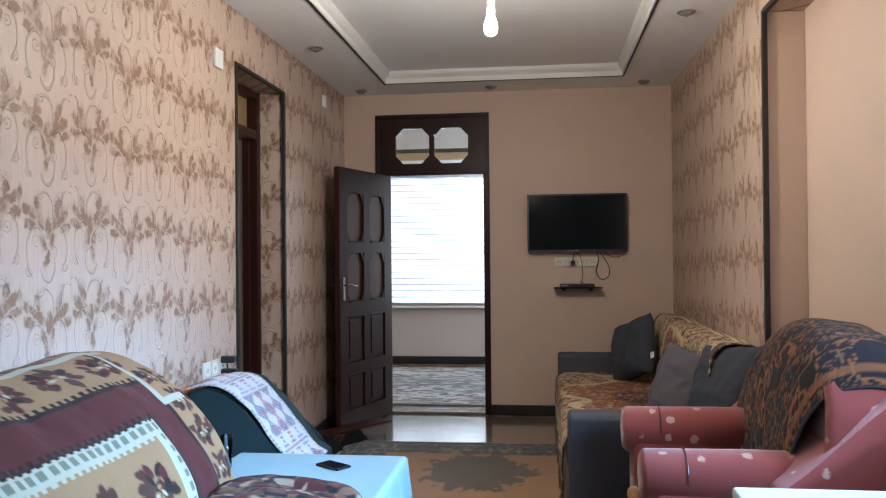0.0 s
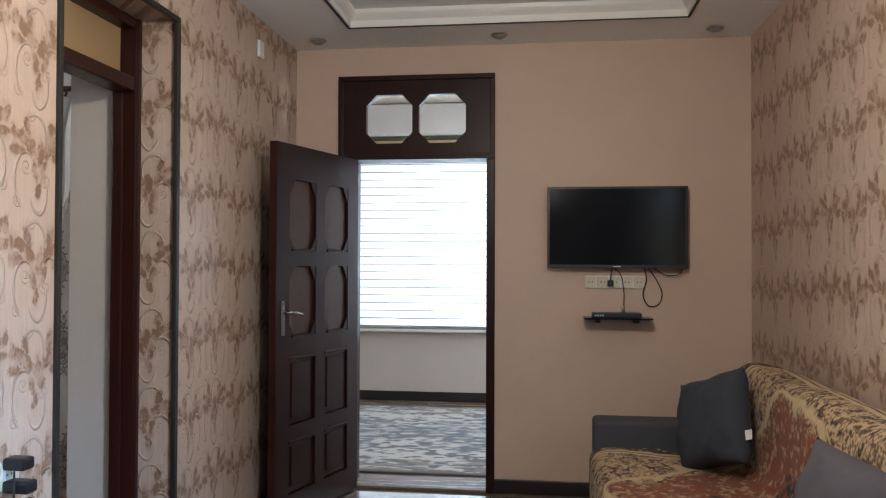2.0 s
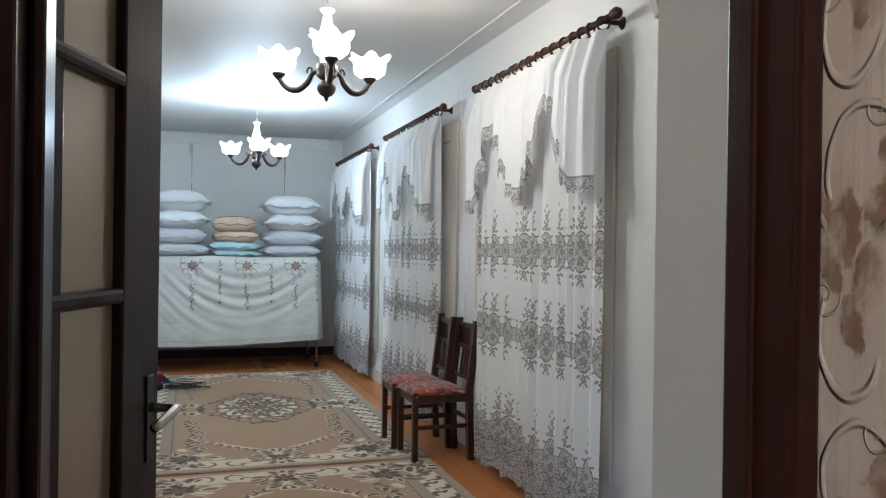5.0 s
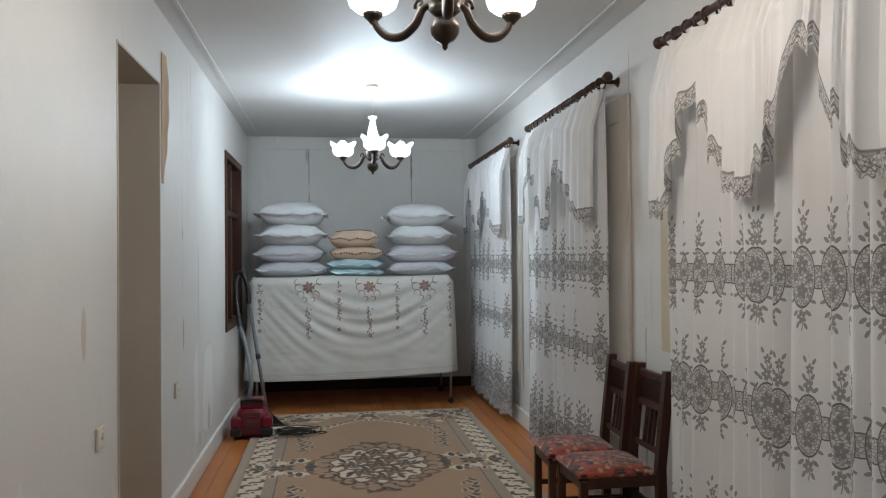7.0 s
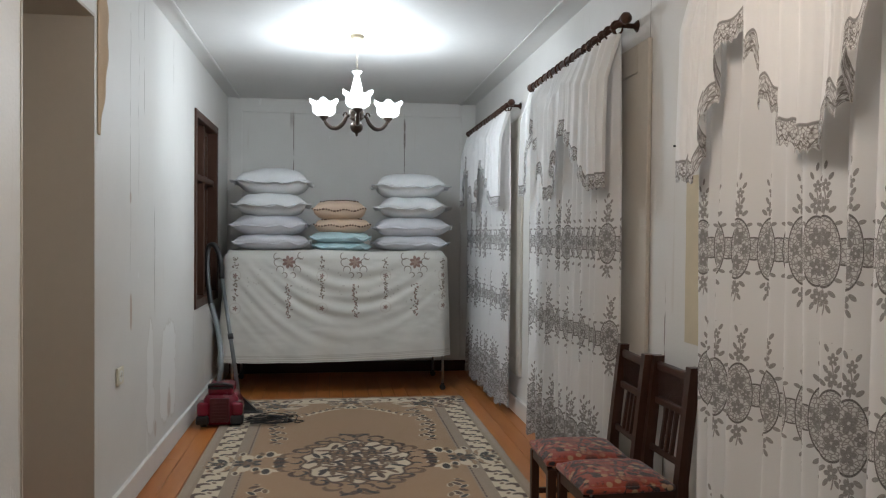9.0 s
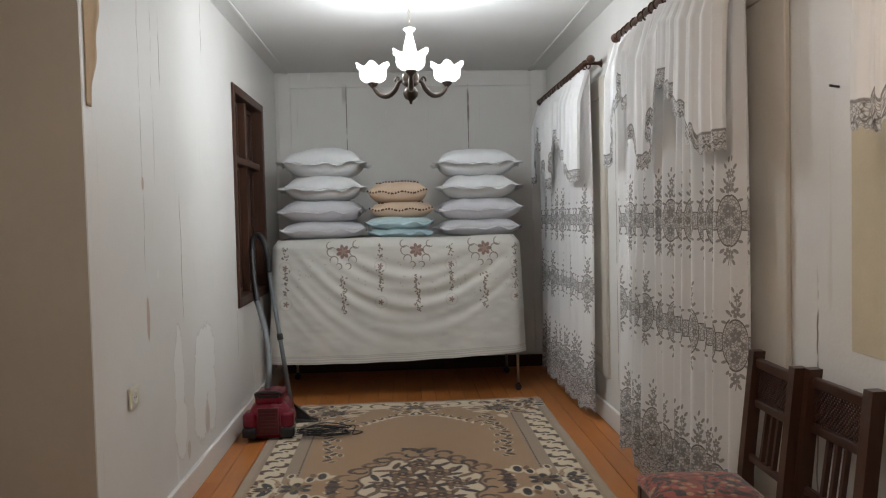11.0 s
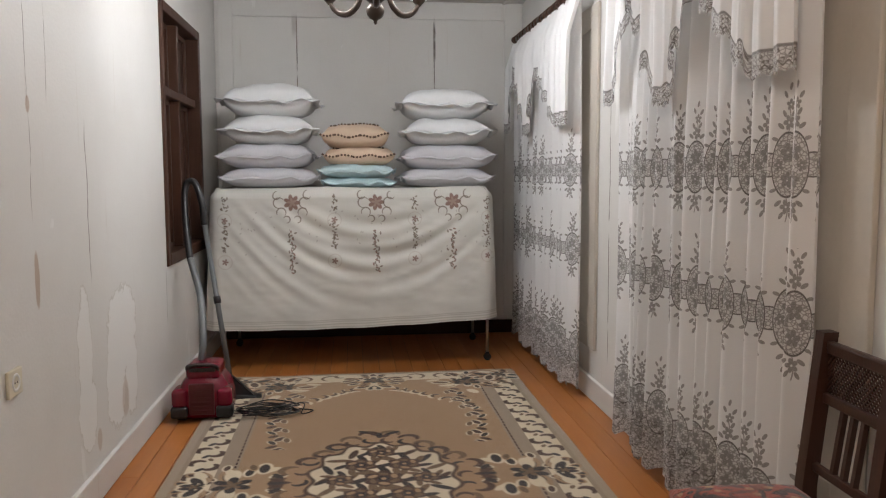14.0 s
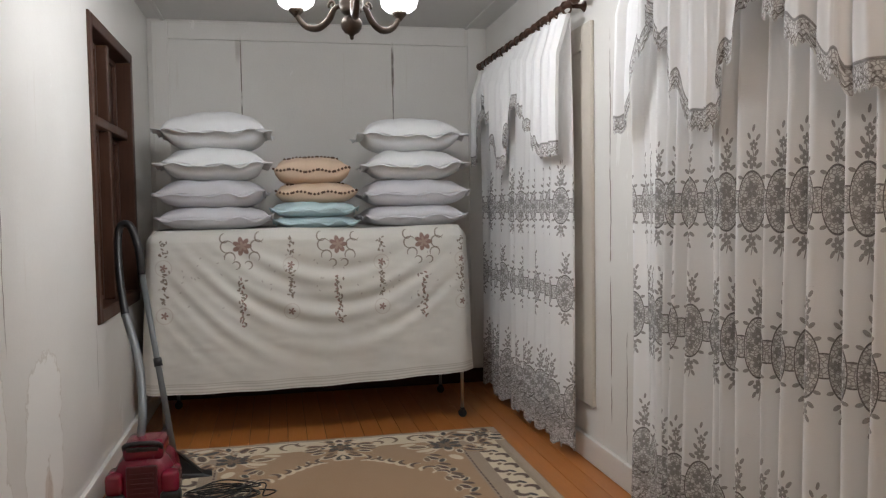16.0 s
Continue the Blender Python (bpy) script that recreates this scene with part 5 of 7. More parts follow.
M_SHADE_C = shade_material("lit_frosted_glass_cool", (0.92, 0.97, 1.0), 3.2)
M_SHADE_W = shade_material("lit_frosted_glass_warm", (1.0, 0.90, 0.76), 3.0)
# the column holds no bulb; its faint glow is put in as emission
M_GLASSCOL = shade_material("glowing_glass_column", (0.95, 0.97, 1.0), 0.9)


def chandelier(x, y, turn, warm, power, tones):
    """Three-armed ceiling light: rose, chain, white glass column, bronze hub, ball and tulip shades."""
    t = thing("chandelier", "lit three-armed bronze chandelier with white tulip glass shades", "ceiling lamp", "chandeliers", pose(x, y, 0, 0, 0, turn))
    part("ceiling_rose", lathe([(0.0, 0), (0.045, 0), (0.05, -0.008), (0.042, -0.02), (0.03, -0.03), (0.012, -0.045), (0.0, -0.05)], 18, (0, 0, H - 0.001)), M_BRASS, t, "pale brass ceiling rose", True)
    link = mesh_of("chain_link", tube([(0.007 * math.cos(a), 0, 0.011 * math.sin(a)) for a in [2 * math.pi * k / 10 for k in range(10)]], 0.0018, 5, True), M_BRASS, True)
    for k in range(10):
        part("chain_link", link, None, t).matrix_basis = pose(0, 0, H - 0.058 - 0.018 * k, 0, 0, 90 * (k % 2))
    zt = 2.452
    part("column", lathe([(0.001, zt + 0.01), (0.034, zt), (0.030, zt - 0.012), (0.016, zt - 0.022), (0.022, zt - 0.05), (0.036, zt - 0.11), (0.042, zt - 0.16), (0.036, zt - 0.215), (0.026, zt - 0.25), (0.020, zt - 0.262)], 18), M_GLASSCOL, t, "white glass column", True)
    part("hub", lathe([(0.018, 2.20), (0.046, 2.195), (0.050, 2.185), (0.050, 2.16), (0.044, 2.148), (0.050, 2.142), (0.030, 2.125), (0.016, 2.12)], 18), M_BRONZE, t, "dark bronze hub", True)
    part("ball", lathe([(0.012, 2.124), (0.03, 2.115), (0.042, 2.098), (0.044, 2.085), (0.040, 2.068), (0.028, 2.052), (0.012, 2.044), (0.008, 2.036), (0.009, 2.03), (0.001, 2.022)], 18), M_BRONZE, t, "polished bronze ball", True)
    R = 0.25
    for k in range(3):
        a = 2 * math.pi * k / 3
        c, s = math.cos(a), math.sin(a)

        def at(r, z):
            return (r * c, r * s, z)
        path = smooth_path([at(0.045, 2.165), at(0.075, 2.155), at(0.10, 2.115), at(0.145, 2.085), at(0.195, 2.09), at(0.232, 2.12), at(R, 2.155)], 6)
        arm = part("arm", tube(path, [0.009 + 0.006 * math.sin(math.pi * i / (len(path) - 1)) for i in range(len(path))], 8), M_BRONZE, t, "curved bronze arm", True)
        scroll = [at(0.083 + (0.020 - 0.0022 * i) * math.cos(0.65 * i - 0.6), 2.172 + (0.020 - 0.0022 * i) * math.sin(0.65 * i - 0.6)) for i in range(9)]
        part("scroll", tube(scroll, 0.006, 6), M_BRONZE, arm, "", True)
        part("leaf", tube(smooth_path([at(0.10, 2.125), at(0.105, 2.105), at(0.125, 2.09), at(0.14, 2.10)], 4), [0.004 + 0.004 * math.sin(i * 0.25) for i in range(13)], 6), M_BRONZE, arm, "", True)
        part("cup", lathe([(0.008, -0.02), (0.014, -0.012), (0.030, 0.004), (0.032, 0.016), (0.026, 0.02)], 14, at(R, 2.155)), M_BRONZE, t, "bronze lamp cup", True)

        def ruffle(ang, i):
            w = [0, 0, 0, 0.02, 0.05, 0.10, 0.13][min(i, 6)]
            return 1 + w * math.cos(ang * 6), 0.10 * w * math.cos(ang * 6 + 0.4)
        sh = part("shade", lathe([(0.022, 0.016), (0.050, 0.022), (0.070, 0.038), (0.077, 0.060), (0.076, 0.082), (0.080, 0.100), (0.094, 0.112)], 48, at(R, 2.155), ruffle), (M_SHADE_W if k == warm else M_SHADE_C), t, "lit white tulip glass shade", True)
        sh.modifiers.new("thickness", "SOLIDIFY").thickness = 0.003
        sh.visible_shadow = False
        wp = pose(x, y, 0, 0, 0, turn) @ Vector(at(R, 2.29))
        lamp("chandelier_light", "POINT", wp, power, tones[1] if k == warm else tones[0], 0.035)


COOL, WARM = (0.90, 0.96, 1.0), (1.0, 0.70, 0.46)
chandelier(-8.37, 4.962, 0, -1, 15.2, (COOL, WARM))
chandelier(-4.77, 4.992, -5, 1, 9.8, ((1.0, 0.93, 0.85), WARM))


def fabric(name, cols, scale=18.0, rough=0.85, rows=None):
    """Patterned pile fabric from layered noise in a few woven colours."""
    m = Mat(name, rough=rough)
    p = m.obj()
    a = m.noise(p, scale, 3.0, 0.55, 1.2)
    b = m.voronoi(p, scale * 1.4)
    c = m.noise(p, scale * 0.28, 2.0)
    col = m.mix(a.step(0.47, 0.53), cols[0], cols[1])
    col = m.mix((b.step(0.25, 0.35) * -1.0 + 1.0) * 0.9, col, cols[2])
    col = m.mix(c.step(0.56, 0.62) * 0.7, col, cols[3])
    m.set("Base Color", col)
    m.set("Sheen Weight", 0.3)
    m.bump(m.noise(p, 320.0, 2.0) + a * 0.6, 0.6, 0.004)
    return m.mat


M_SEAT = fabric("tapestry_seat", ((0.022, 0.012, 0.012), (0.30, 0.050, 0.024), (0.42, 0.27, 0.14), (0.27, 0.050, 0.022)), 17.0)
M_CHAIRW = wood("chair_brown_wood", (0.022, 0.010, 0.007), (0.075, 0.030, 0.018), rough=0.35, coat=0.3)

def dining_chair(at):
    """Slim wooden chair: tapestry seat, lattice panel under the top rail, three slats; it faces -y."""
    t = thing("dining_chair", "dark wooden dining chair with a red tapestry seat beside the curtains", "chair", "pair of dining chairs", at)
    w, d, hs, hb = 0.35, 0.40, 0.455, 0.885
    for sx in (-1, 1):
        x0 = sx * (w / 2 - 0.018)
        part("front_leg", boxes((x0 - 0.018, x0 + 0.018, -d / 2, -d / 2 + 0.036, 0.0, hs - 0.045), bevel=0.004), M_CHAIRW, t)
        path = [(x0, d / 2 - 0.02 + 0.03 * (1 - z / hs) ** 2 * 0.5 if z < hs else d / 2 - 0.02 + 0.045 * (z - hs) / (hb - hs), z) for z in (0.0, 0.2, hs, 0.65, hb)]
        bm = bmesh.new()
        prev = None
        for px_, py_, pz_ in path:
            ring = [bm.verts.new((px_ + a * 0.021, py_ + b * 0.021, pz_)) for a, b in ((-1, -1), (1, -1), (1, 1), (-1, 1))]
            if prev:
                for k in range(4):
                    bm.faces.new((prev[k], prev[(k + 1) % 4], ring[(k + 1) % 4], ring[k]))
            else:
                bm.faces.new(ring[::-1])
            prev = ring
        bm.faces.new(prev)
        part("back_post", bm, M_CHAIRW, t)
        part("side_rail", boxes((x0 - 0.012, x0 + 0.012, -d / 2 + 0.036, d / 2 - 0.045, hs - 0.08, hs - 0.03), bevel=0.003), M_CHAIRW, t)
        part("side_stretcher", boxes((x0 - 0.009, x0 + 0.009, -d / 2 + 0.036, d / 2 - 0.035, 0.21, 0.235), bevel=0.003), M_CHAIRW, t)
    part("front_rail", boxes((-w / 2 + 0.036, w / 2 - 0.036, -d / 2 + 0.004, -d / 2 + 0.028, hs - 0.08, hs - 0.03), bevel=0.003), M_CHAIRW, t)
    part("back_stretcher", boxes((-w / 2 + 0.036, w / 2 - 0.036, d / 2 - 0.032, d / 2 - 0.014, 0.25, 0.275), bevel=0.003), M_CHAIRW, t)
    n = 26
    g = np.linspace(-1, 1, n)
    U, V = np.meshgrid(g, g)
    f = np.clip(1 - U ** 4, 0, 1) ** 0.6 * np.clip(1 - V ** 4, 0, 1) ** 0.6
    bm = boxes((-w / 2 + 0.002, w / 2 - 0.002, -d / 2 - 0.006, d / 2 - 0.045, hs - 0.032, hs - 0.006), bevel=0.009)
    grid = [[bm.verts.new((U[i, j] * (w / 2 - 0.006), -0.024 + V[i, j] * (d / 2 - 0.024), hs - 0.012 + 0.034 * f[i, j])) for j in range(n)] for i in range(n)]
    for i in range(n - 1):
        for j in range(n - 1):
            bm.faces.new((grid[i][j], grid[i][j + 1], grid[i + 1][j + 1], grid[i + 1][j]))
    part("seat", bm, M_SEAT, t, "padded red and brown tapestry seat", True)
    yb = d / 2 + 0.012
    xr = w / 2 - 0.034
    part("top_rail", boxes((-xr, xr, yb, yb + 0.024, 0.826, 0.862), bevel=0.007), M_CHAIRW, t, "shaped top rail")
    part("middle_rail", boxes((-xr, xr, yb - 0.006, yb + 0.014, 0.690, 0.720), bevel=0.005), M_CHAIRW, t)
    bm = bmesh.new()
    z0, z1, pitch = 0.718, 0.828, 0.0155
    hgt = z1 - z0
    for sg, yo in ((1, 0.006), (-1, 0.009)):
        k = -xr - hgt
        while k < xr + hgt:
            a, b = max(-xr, k), min(xr, k + hgt)
            if b - a > 0.004:
                za, zb = (z0 + (a - k), z0 + (b - k)) if sg > 0 else (z1 - (a - k), z1 - (b - k))
                d = 0.0030
                q = [(a, za - d), (b, zb - d), (b, zb + d), (a, za + d)]
                f0 = [bm.verts.new((qx, yb + yo, qz)) for qx, qz in q]
                f1 = [bm.verts.new((qx, yb + yo + 0.003, qz)) for qx, qz in q]
                bm.faces.new(f0), bm.faces.new(f1[::-1])
                for n_ in range(4):
                    bm.faces.new((f0[n_], f0[(n_ + 1) % 4], f1[(n_ + 1) % 4], f1[n_]))
            k += pitch
    part("lattice", bm, M_CHAIRW, t, "woven lattice panel")
    part("lower_back_rail", boxes((-xr, xr, yb - 0.028, yb - 0.012, 0.50, 0.525), bevel=0.003), M_CHAIRW, t)
    for k in range(3):
        x0 = -0.046 + 0.046 * k
        part("slat", tube([(x0, yb - 0.02, 0.525), (x0, yb + 0.003, 0.692)], 0.0105, 4), M_CHAIRW, t)
    return t


chair = dining_chair(pose(-6.02, 5.93, 0.0, 0, 0, 1.5))
copy_thing(chair, pose(-6.375, 5.90, 0.0, 0, 0, -2))

M_REDPL = plain("glossy_red_plastic", (0.175, 0.006, 0.022), 0.25, var=0.12, bump=0.03)
M_DKRED = plain("dark_red_plastic", (0.07, 0.006, 0.010), 0.4, var=0.12)


def vacuum():
    """Red canister with dark wheels; the ribbed hose rises to a handle and the wand leans beside it."""
    t = thing("vacuum_cleaner", "red canister vacuum cleaner with a grey wand leaning beside it", "vacuum cleaner")
    x, y = -8.93, 4.03
    n, rows = 28, []
    for z, sx, sy in ((0.02, 0.135, 0.135), (0.05, 0.152, 0.145), (0.12, 0.154, 0.145), (0.18, 0.148, 0.132), (0.215, 0.138, 0.112), (0.235, 0.12, 0.095), (0.25, 0.09, 0.07)):
        rows.append([(x + sx * math.copysign(abs(math.cos(a)) ** 0.5, math.cos(a)), y + sy * math.copysign(abs(math.sin(a)) ** 0.5, math.sin(a)), z) for a in [2 * math.pi * k / n for k in range(n)]])
    bm = bmesh.new()
    vs = [[bm.verts.new(p) for p in r] for r in rows]
    for a, b in zip(vs, vs[1:]):
        for k in range(n):
            bm.faces.new((a[k], a[(k + 1) % n], b[(k + 1) % n], b[k]))
    bm.faces.new(vs[0][::-1]), bm.faces.new(vs[-1])
    part("canister", bm, M_REDPL, t, "glossy red body", True)
    part("hood", boxes((x - 0.09, x + 0.125, y - 0.088, y + 0.088, 0.22, 0.305), bevel=0.026, seg=3), M_REDPL, t, "narrower red hood", True)
    grille = part("front_grille", boxes((x + 0.150, x + 0.166, y - 0.066, y + 0.066, 0.045, 0.215), bevel=0.006), M_DKRED, t, "dark red front panel")
    for k in range(6):
        part("rib", boxes((x + 0.164, x + 0.170, y - 0.050, y + 0.050, 0.065 + 0.022 * k, 0.074 + 0.022 * k), bevel=0.002), M_DKRED, grille)
    part("handle_well", boxes((x + 0.060, x + 0.128, y - 0.070, y + 0.070, 0.268, 0.290), bevel=0.006), M_BLACKP, t, "black handle recess")
    part("carry_handle", tube(smooth_path([(x + 0.10, y - 0.078, 0.270), (x + 0.128, y - 0.070, 0.302), (x + 0.132, y, 0.310), (x + 0.128, y + 0.070, 0.302), (x + 0.10, y + 0.078, 0.270)], 5), 0.011, 8), M_BLACKP, t, "black carry handle", True)
    for sy in (-1, 1):
        yy = y + sy * 0.118
        part("fender", boxes((x + 0.03, x + 0.170, yy - 0.040, yy + 0.040, 0.085, 0.185), bevel=0.024, seg=3), M_REDPL, t, "bulging red fender", True)
        part("bumper", boxes((x + 0.10, x + 0.176, yy - 0.044, yy + 0.044, 0.030, 0.092), bevel=0.014, seg=3), M_BLACKP, t, "black corner bumper", True)
        part("wheel", tube([(x + 0.085, yy - 0.020, 0.048), (x + 0.085, yy + 0.020, 0.048)], 0.048, 18), M_BLACKP, t, "black wheel")
    hose = smooth_path([(x - 0.02, y - 0.03, 0.29), (x - 0.05, y - 0.02, 0.42), (-9.15, 3.97, 0.62), (-9.28, 3.895, 0.83)], 30)
    part("hose", tube(hose, [0.0185 + 0.0028 * (i % 2) for i in range(len(hose))], 8), M_HOSE, t, "grey ribbed hose", True)
    part("grip", tube(smooth_path([(-9.28, 3.895, 0.82), (-9.38, 3.855, 1.02), (-9.45, 3.84, 1.20), (-9.46, 3.858, 1.275), (-9.45, 3.905, 1.265), (-9.43, 3.945, 1.14), (-9.42, 3.955, 1.02)], 8), 0.020, 10), M_BLACKP, t, "black bent grip", True)
    part("wand", tube([(-9.425, 3.955, 1.03), (-9.20, 4.115, 0.13)], 0.016, 10), M_HOSE, t, "grey telescopic wand", True)
    part("wand_joint", tube([(-9.315, 4.033, 0.60), (-9.305, 4.04, 0.56)], 0.022, 10), M_BLACKP, t, "", True)
    bm = bmesh.new()
    a = [bm.verts.new(p) for p in ((-9.28, 4.06, 0.012), (-9.28, 4.29, 0.012), (-9.18, 4.30, 0.012), (-9.16, 4.06, 0.012))]
    b = [bm.verts.new(p) for p in ((-9.26, 4.08, 0.045), (-9.26, 4.24, 0.028), (-9.19, 4.25, 0.028), (-9.17, 4.08, 0.045))]
    c = [bm.verts.new(p) for p in ((-9.215, 4.10, 0.15), (-9.205, 4.13, 0.15), (-9.175, 4.13, 0.15), (-9.18, 4.095, 0.15))]
    for p, q in ((a, b), (b, c)):
        for k in range(4):
            bm.faces.new((p[k], p[(k + 1) % 4], q[(k + 1) % 4], q[k]))
    bm.faces.new(a[::-1]), bm.faces.new(c)
    part("floor_head", bm, M_BLACKP, t, "black floor head")
    cord = thing("electric_cable", "tangled black electric cable lying on the rug edge", "cable")
    rng = random.Random(5)
    pts = [(x + 0.05, y + 0.15, 0.03)]
    for k in range(46):
        a = k * 1.15 + rng.uniform(-0.3, 0.3)
        r = rng.uniform(0.05, 0.17)
        pts.append((x + 0.09 + 0.65 * r * math.cos(a), y + 0.34 + r * 1.15 * math.sin(a), 0.022 + 0.0008 * k + rng.uniform(0, 0.012)))
    pts += [(x + 0.12, y + 0.52, 0.022), (x + 0.06, y + 0.58, 0.02), (x + 0.02, y + 0.50, 0.02)]
    part("wire", tube(smooth_path(pts, 6), 0.0035, 5), M_BLACKP, cord, "", True)


M_HOSE = plain("grey_plastic_hose", (0.16, 0.17, 0.175), 0.35, 0.2, var=0.1)
vacuum()


def wall_socket(at, double, label, plugs=0, w=0.085, h=0.085):
    """A plastic plate that faces +x in its own frame."""
    t = thing("wall_socket", label, "socket", at=at)
    k = 2 if double else 1
    part("plate", boxes((0.0, 0.012, -w / 2 * k, w / 2 * k, -h / 2, h / 2), bevel=0.004), M_SOCK, t)
    for i in range(k):
        yy = (i - (k - 1) / 2) * w
        part("well", lathe([(0.030, 0.0), (0.028, 0.002), (0.020, 0.002), (0.019, -0.003), (0.001, -0.004)], 18), M_WHITEP, t, "", True).matrix_basis = pose(0.012, yy, 0, 0, 90, 0)
        for s in (-1, 1):
            part("pin_hole", tube([(0.010, yy + s * 0.009, 0), (0.0135, yy + s * 0.009, 0)], 0.0028, 8), M_BLACKP, t)
    return t


M_SOCK = plain("ivory_plastic", (0.66, 0.61, 0.48), 0.4, var=0.04, bump=0.05)
wall_socket(pose(-7.05, Y0 + 0.001, 0.68, 0, 0, 90), False, "ivory wall socket on the patched wall", w=0.10)
wall_socket(pose(-5.56, Y0 + 0.001, 0.745, 0, 0, 90), False, "ivory wall socket on the patched wall")


def bent_strip(name, x0, x1, z0, z1, y, mat, label, curl=0.03):
    """A torn, lifting strip of lining paper."""
    n, k = 40, 8
    s, q = np.linspace(0, 1, n), np.linspace(0, 1, k)
    S_, Q = np.meshgrid(s, q, indexing="ij")
    edge = 0.2 * np.sin(S_ * 9) * 0.3 + 0.5 * S_ ** 2
    X = x0 + (x1 - x0) * Q * (1 - 0.85 * np.clip(S_ - 0.15, 0, 1) - 0.08 * np.sin(S_ * 23))
    Z = z1 + (z0 - z1) * S_
    Y = y + 0.003 + curl * (Q ** 2) * np.sin(S_ * math.pi) * 0.6
    ob = sheet(name, np.stack([X, Y, Z], -1), mat, None, label)
    ob.modifiers.new("thickness", "SOLIDIFY").thickness = 0.0015
    return tagged(ob, label, kind="structure")


M_PEEL = plain("tan_lining_paper", (0.50, 0.36, 0.22), 0.8, var=0.08)
M_YELLOW = plain("yellowed_plaster", (0.60, 0.52, 0.37), 0.8, var=0.1)
bent_strip("trim_torn_paper", -6.69, -6.82, 1.80, 2.48, Y0, M_PEEL, "torn strip of tan lining paper")
setting("trim_plaster_patch", boxes((-6.10, -5.84, Y1 - 0.003, Y1 - 0.001, 0.95, 1.62), bevel=0.0008), M_YELLOW, "yellowed patch of bare plaster")
# nail and a wooden wedge on the curtain wall
setting("trim_nail", tube([(-6.17, Y1, 1.745), (-6.17, Y1 - 0.03, 1.75)], 0.004), M_RUBBER, "rusty nail")
wg = setting("trim_wedge", boxes((-0.02, 0.02, -0.05, 0.0, -0.14, 0.10), bevel=0.004), M_TAN, "loose wooden wedge by the ceiling")
wg.matrix_basis = pose(-3.93, Y1 - 0.001, 2.43, 0, -22, 0)

# ---- room 1: things ----
M_GREYSOFA = plain("slate_grey_upholstery", (0.055, 0.057, 0.068), 0.9, var=0.12, scale=14, bump=0.4)
M_DKCUSH = plain("dark_blue_grey_velour", (0.030, 0.034, 0.044), 0.9, var=0.12, scale=10, bump=0.3)
M_CUSHION = plain("mauve_grey_velour", (0.075, 0.068, 0.078), 0.9, var=0.1, scale=10, bump=0.3)
M_THROW2 = woven("sofa_throw_pile", 0.95, 240.0, 0.8, 0.05)


def throw_colour(u, v, L, Wd, seed, dark=False):
    """Dense pile: scrolls on a cream ground inside cream bands, with a red-brown middle; or rust scrolls on black."""
    g1, g2, g3 = fuzz(u.shape, seed, 44 if dark else 74), fuzz(u.shape, seed + 1, 84), fuzz(u.shape, seed + 2, 9)
    s1, s2, s3 = np.std(g1), np.std(g2), np.std(g3)
    g1, g2, g3 = g1 / s1, g2 / s2, g3 / s3
    c = np.empty((*u.shape, 3))
    d = np.minimum(np.minimum(u, L - u), np.minimum(v, Wd - v))
    if dark:
        c[:] = (0.016, 0.015, 0.020)
        scroll = soft(np.abs(g1) - 0.22, 0.12) * soft(g3 - 0.9, 0.2)
        c = lay(c, scroll, (0.20, 0.075, 0.026))
        c = lay(c, soft(1.1 - g2, 0.3) * soft(g3 - 0.9, 0.2) * 0.8, (0.16, 0.10, 0.06))
        c = lay(c, soft(np.abs(g3 - 0.95) - 0.13, 0.06), (0.24, 0.10, 0.04))
        return lay(c, soft(np.abs(d - 0.05) - 0.012, 0.006) * 0.7, (0.24, 0.10, 0.04))
    c[:] = (0.46, 0.335, 0.195)
    c = lay(c, soft(np.abs(g1) - 0.42, 0.25), (0.115, 0.055, 0.032))
    c = lay(c, soft(np.abs(g1 - 1.3) - 0.25, 0.2) * 0.8, (0.23, 0.13, 0.07))
    c = lay(c, soft(1.0 - g2, 0.3) * 0.85, (0.022, 0.015, 0.015))
    r = np.hypot((u - L * 0.5) / (L * 0.27), (v - Wd * 0.5) / (Wd * 0.27)) - 1 - 0.10 * g3
    c = lay(c, soft(r, 0.12) * np.clip(0.75 + 0.25 * g1, 0, 1), (0.20, 0.060, 0.030))
    c = lay(c, soft(np.hypot((u - L * 0.5) / (L * 0.13), (v - Wd * 0.5) / (Wd * 0.12)) - 1 - 0.15 * g3, 0.1) * np.clip(0.6 + 0.5 * g2, 0, 1), (0.022, 0.016, 0.018))
    c = lay(c, soft(np.abs(r - 0.12) - 0.05, 0.03) * 0.9, (0.52, 0.39, 0.22))
    c = lay(c, (d < 0.10) * np.clip(0.7 + 0.4 * g1, 0, 1), (0.055, 0.028, 0.022))
    for a, b, col in ((0.10, 0.135, (0.55, 0.44, 0.27)), (0.135, 0.147, (0.14, 0.03, 0.022)), (0.147, 0.175, (0.55, 0.44, 0.27))):
        c = lay(c, ((d > a) & (d < b)) * 0.9, col)
    return c


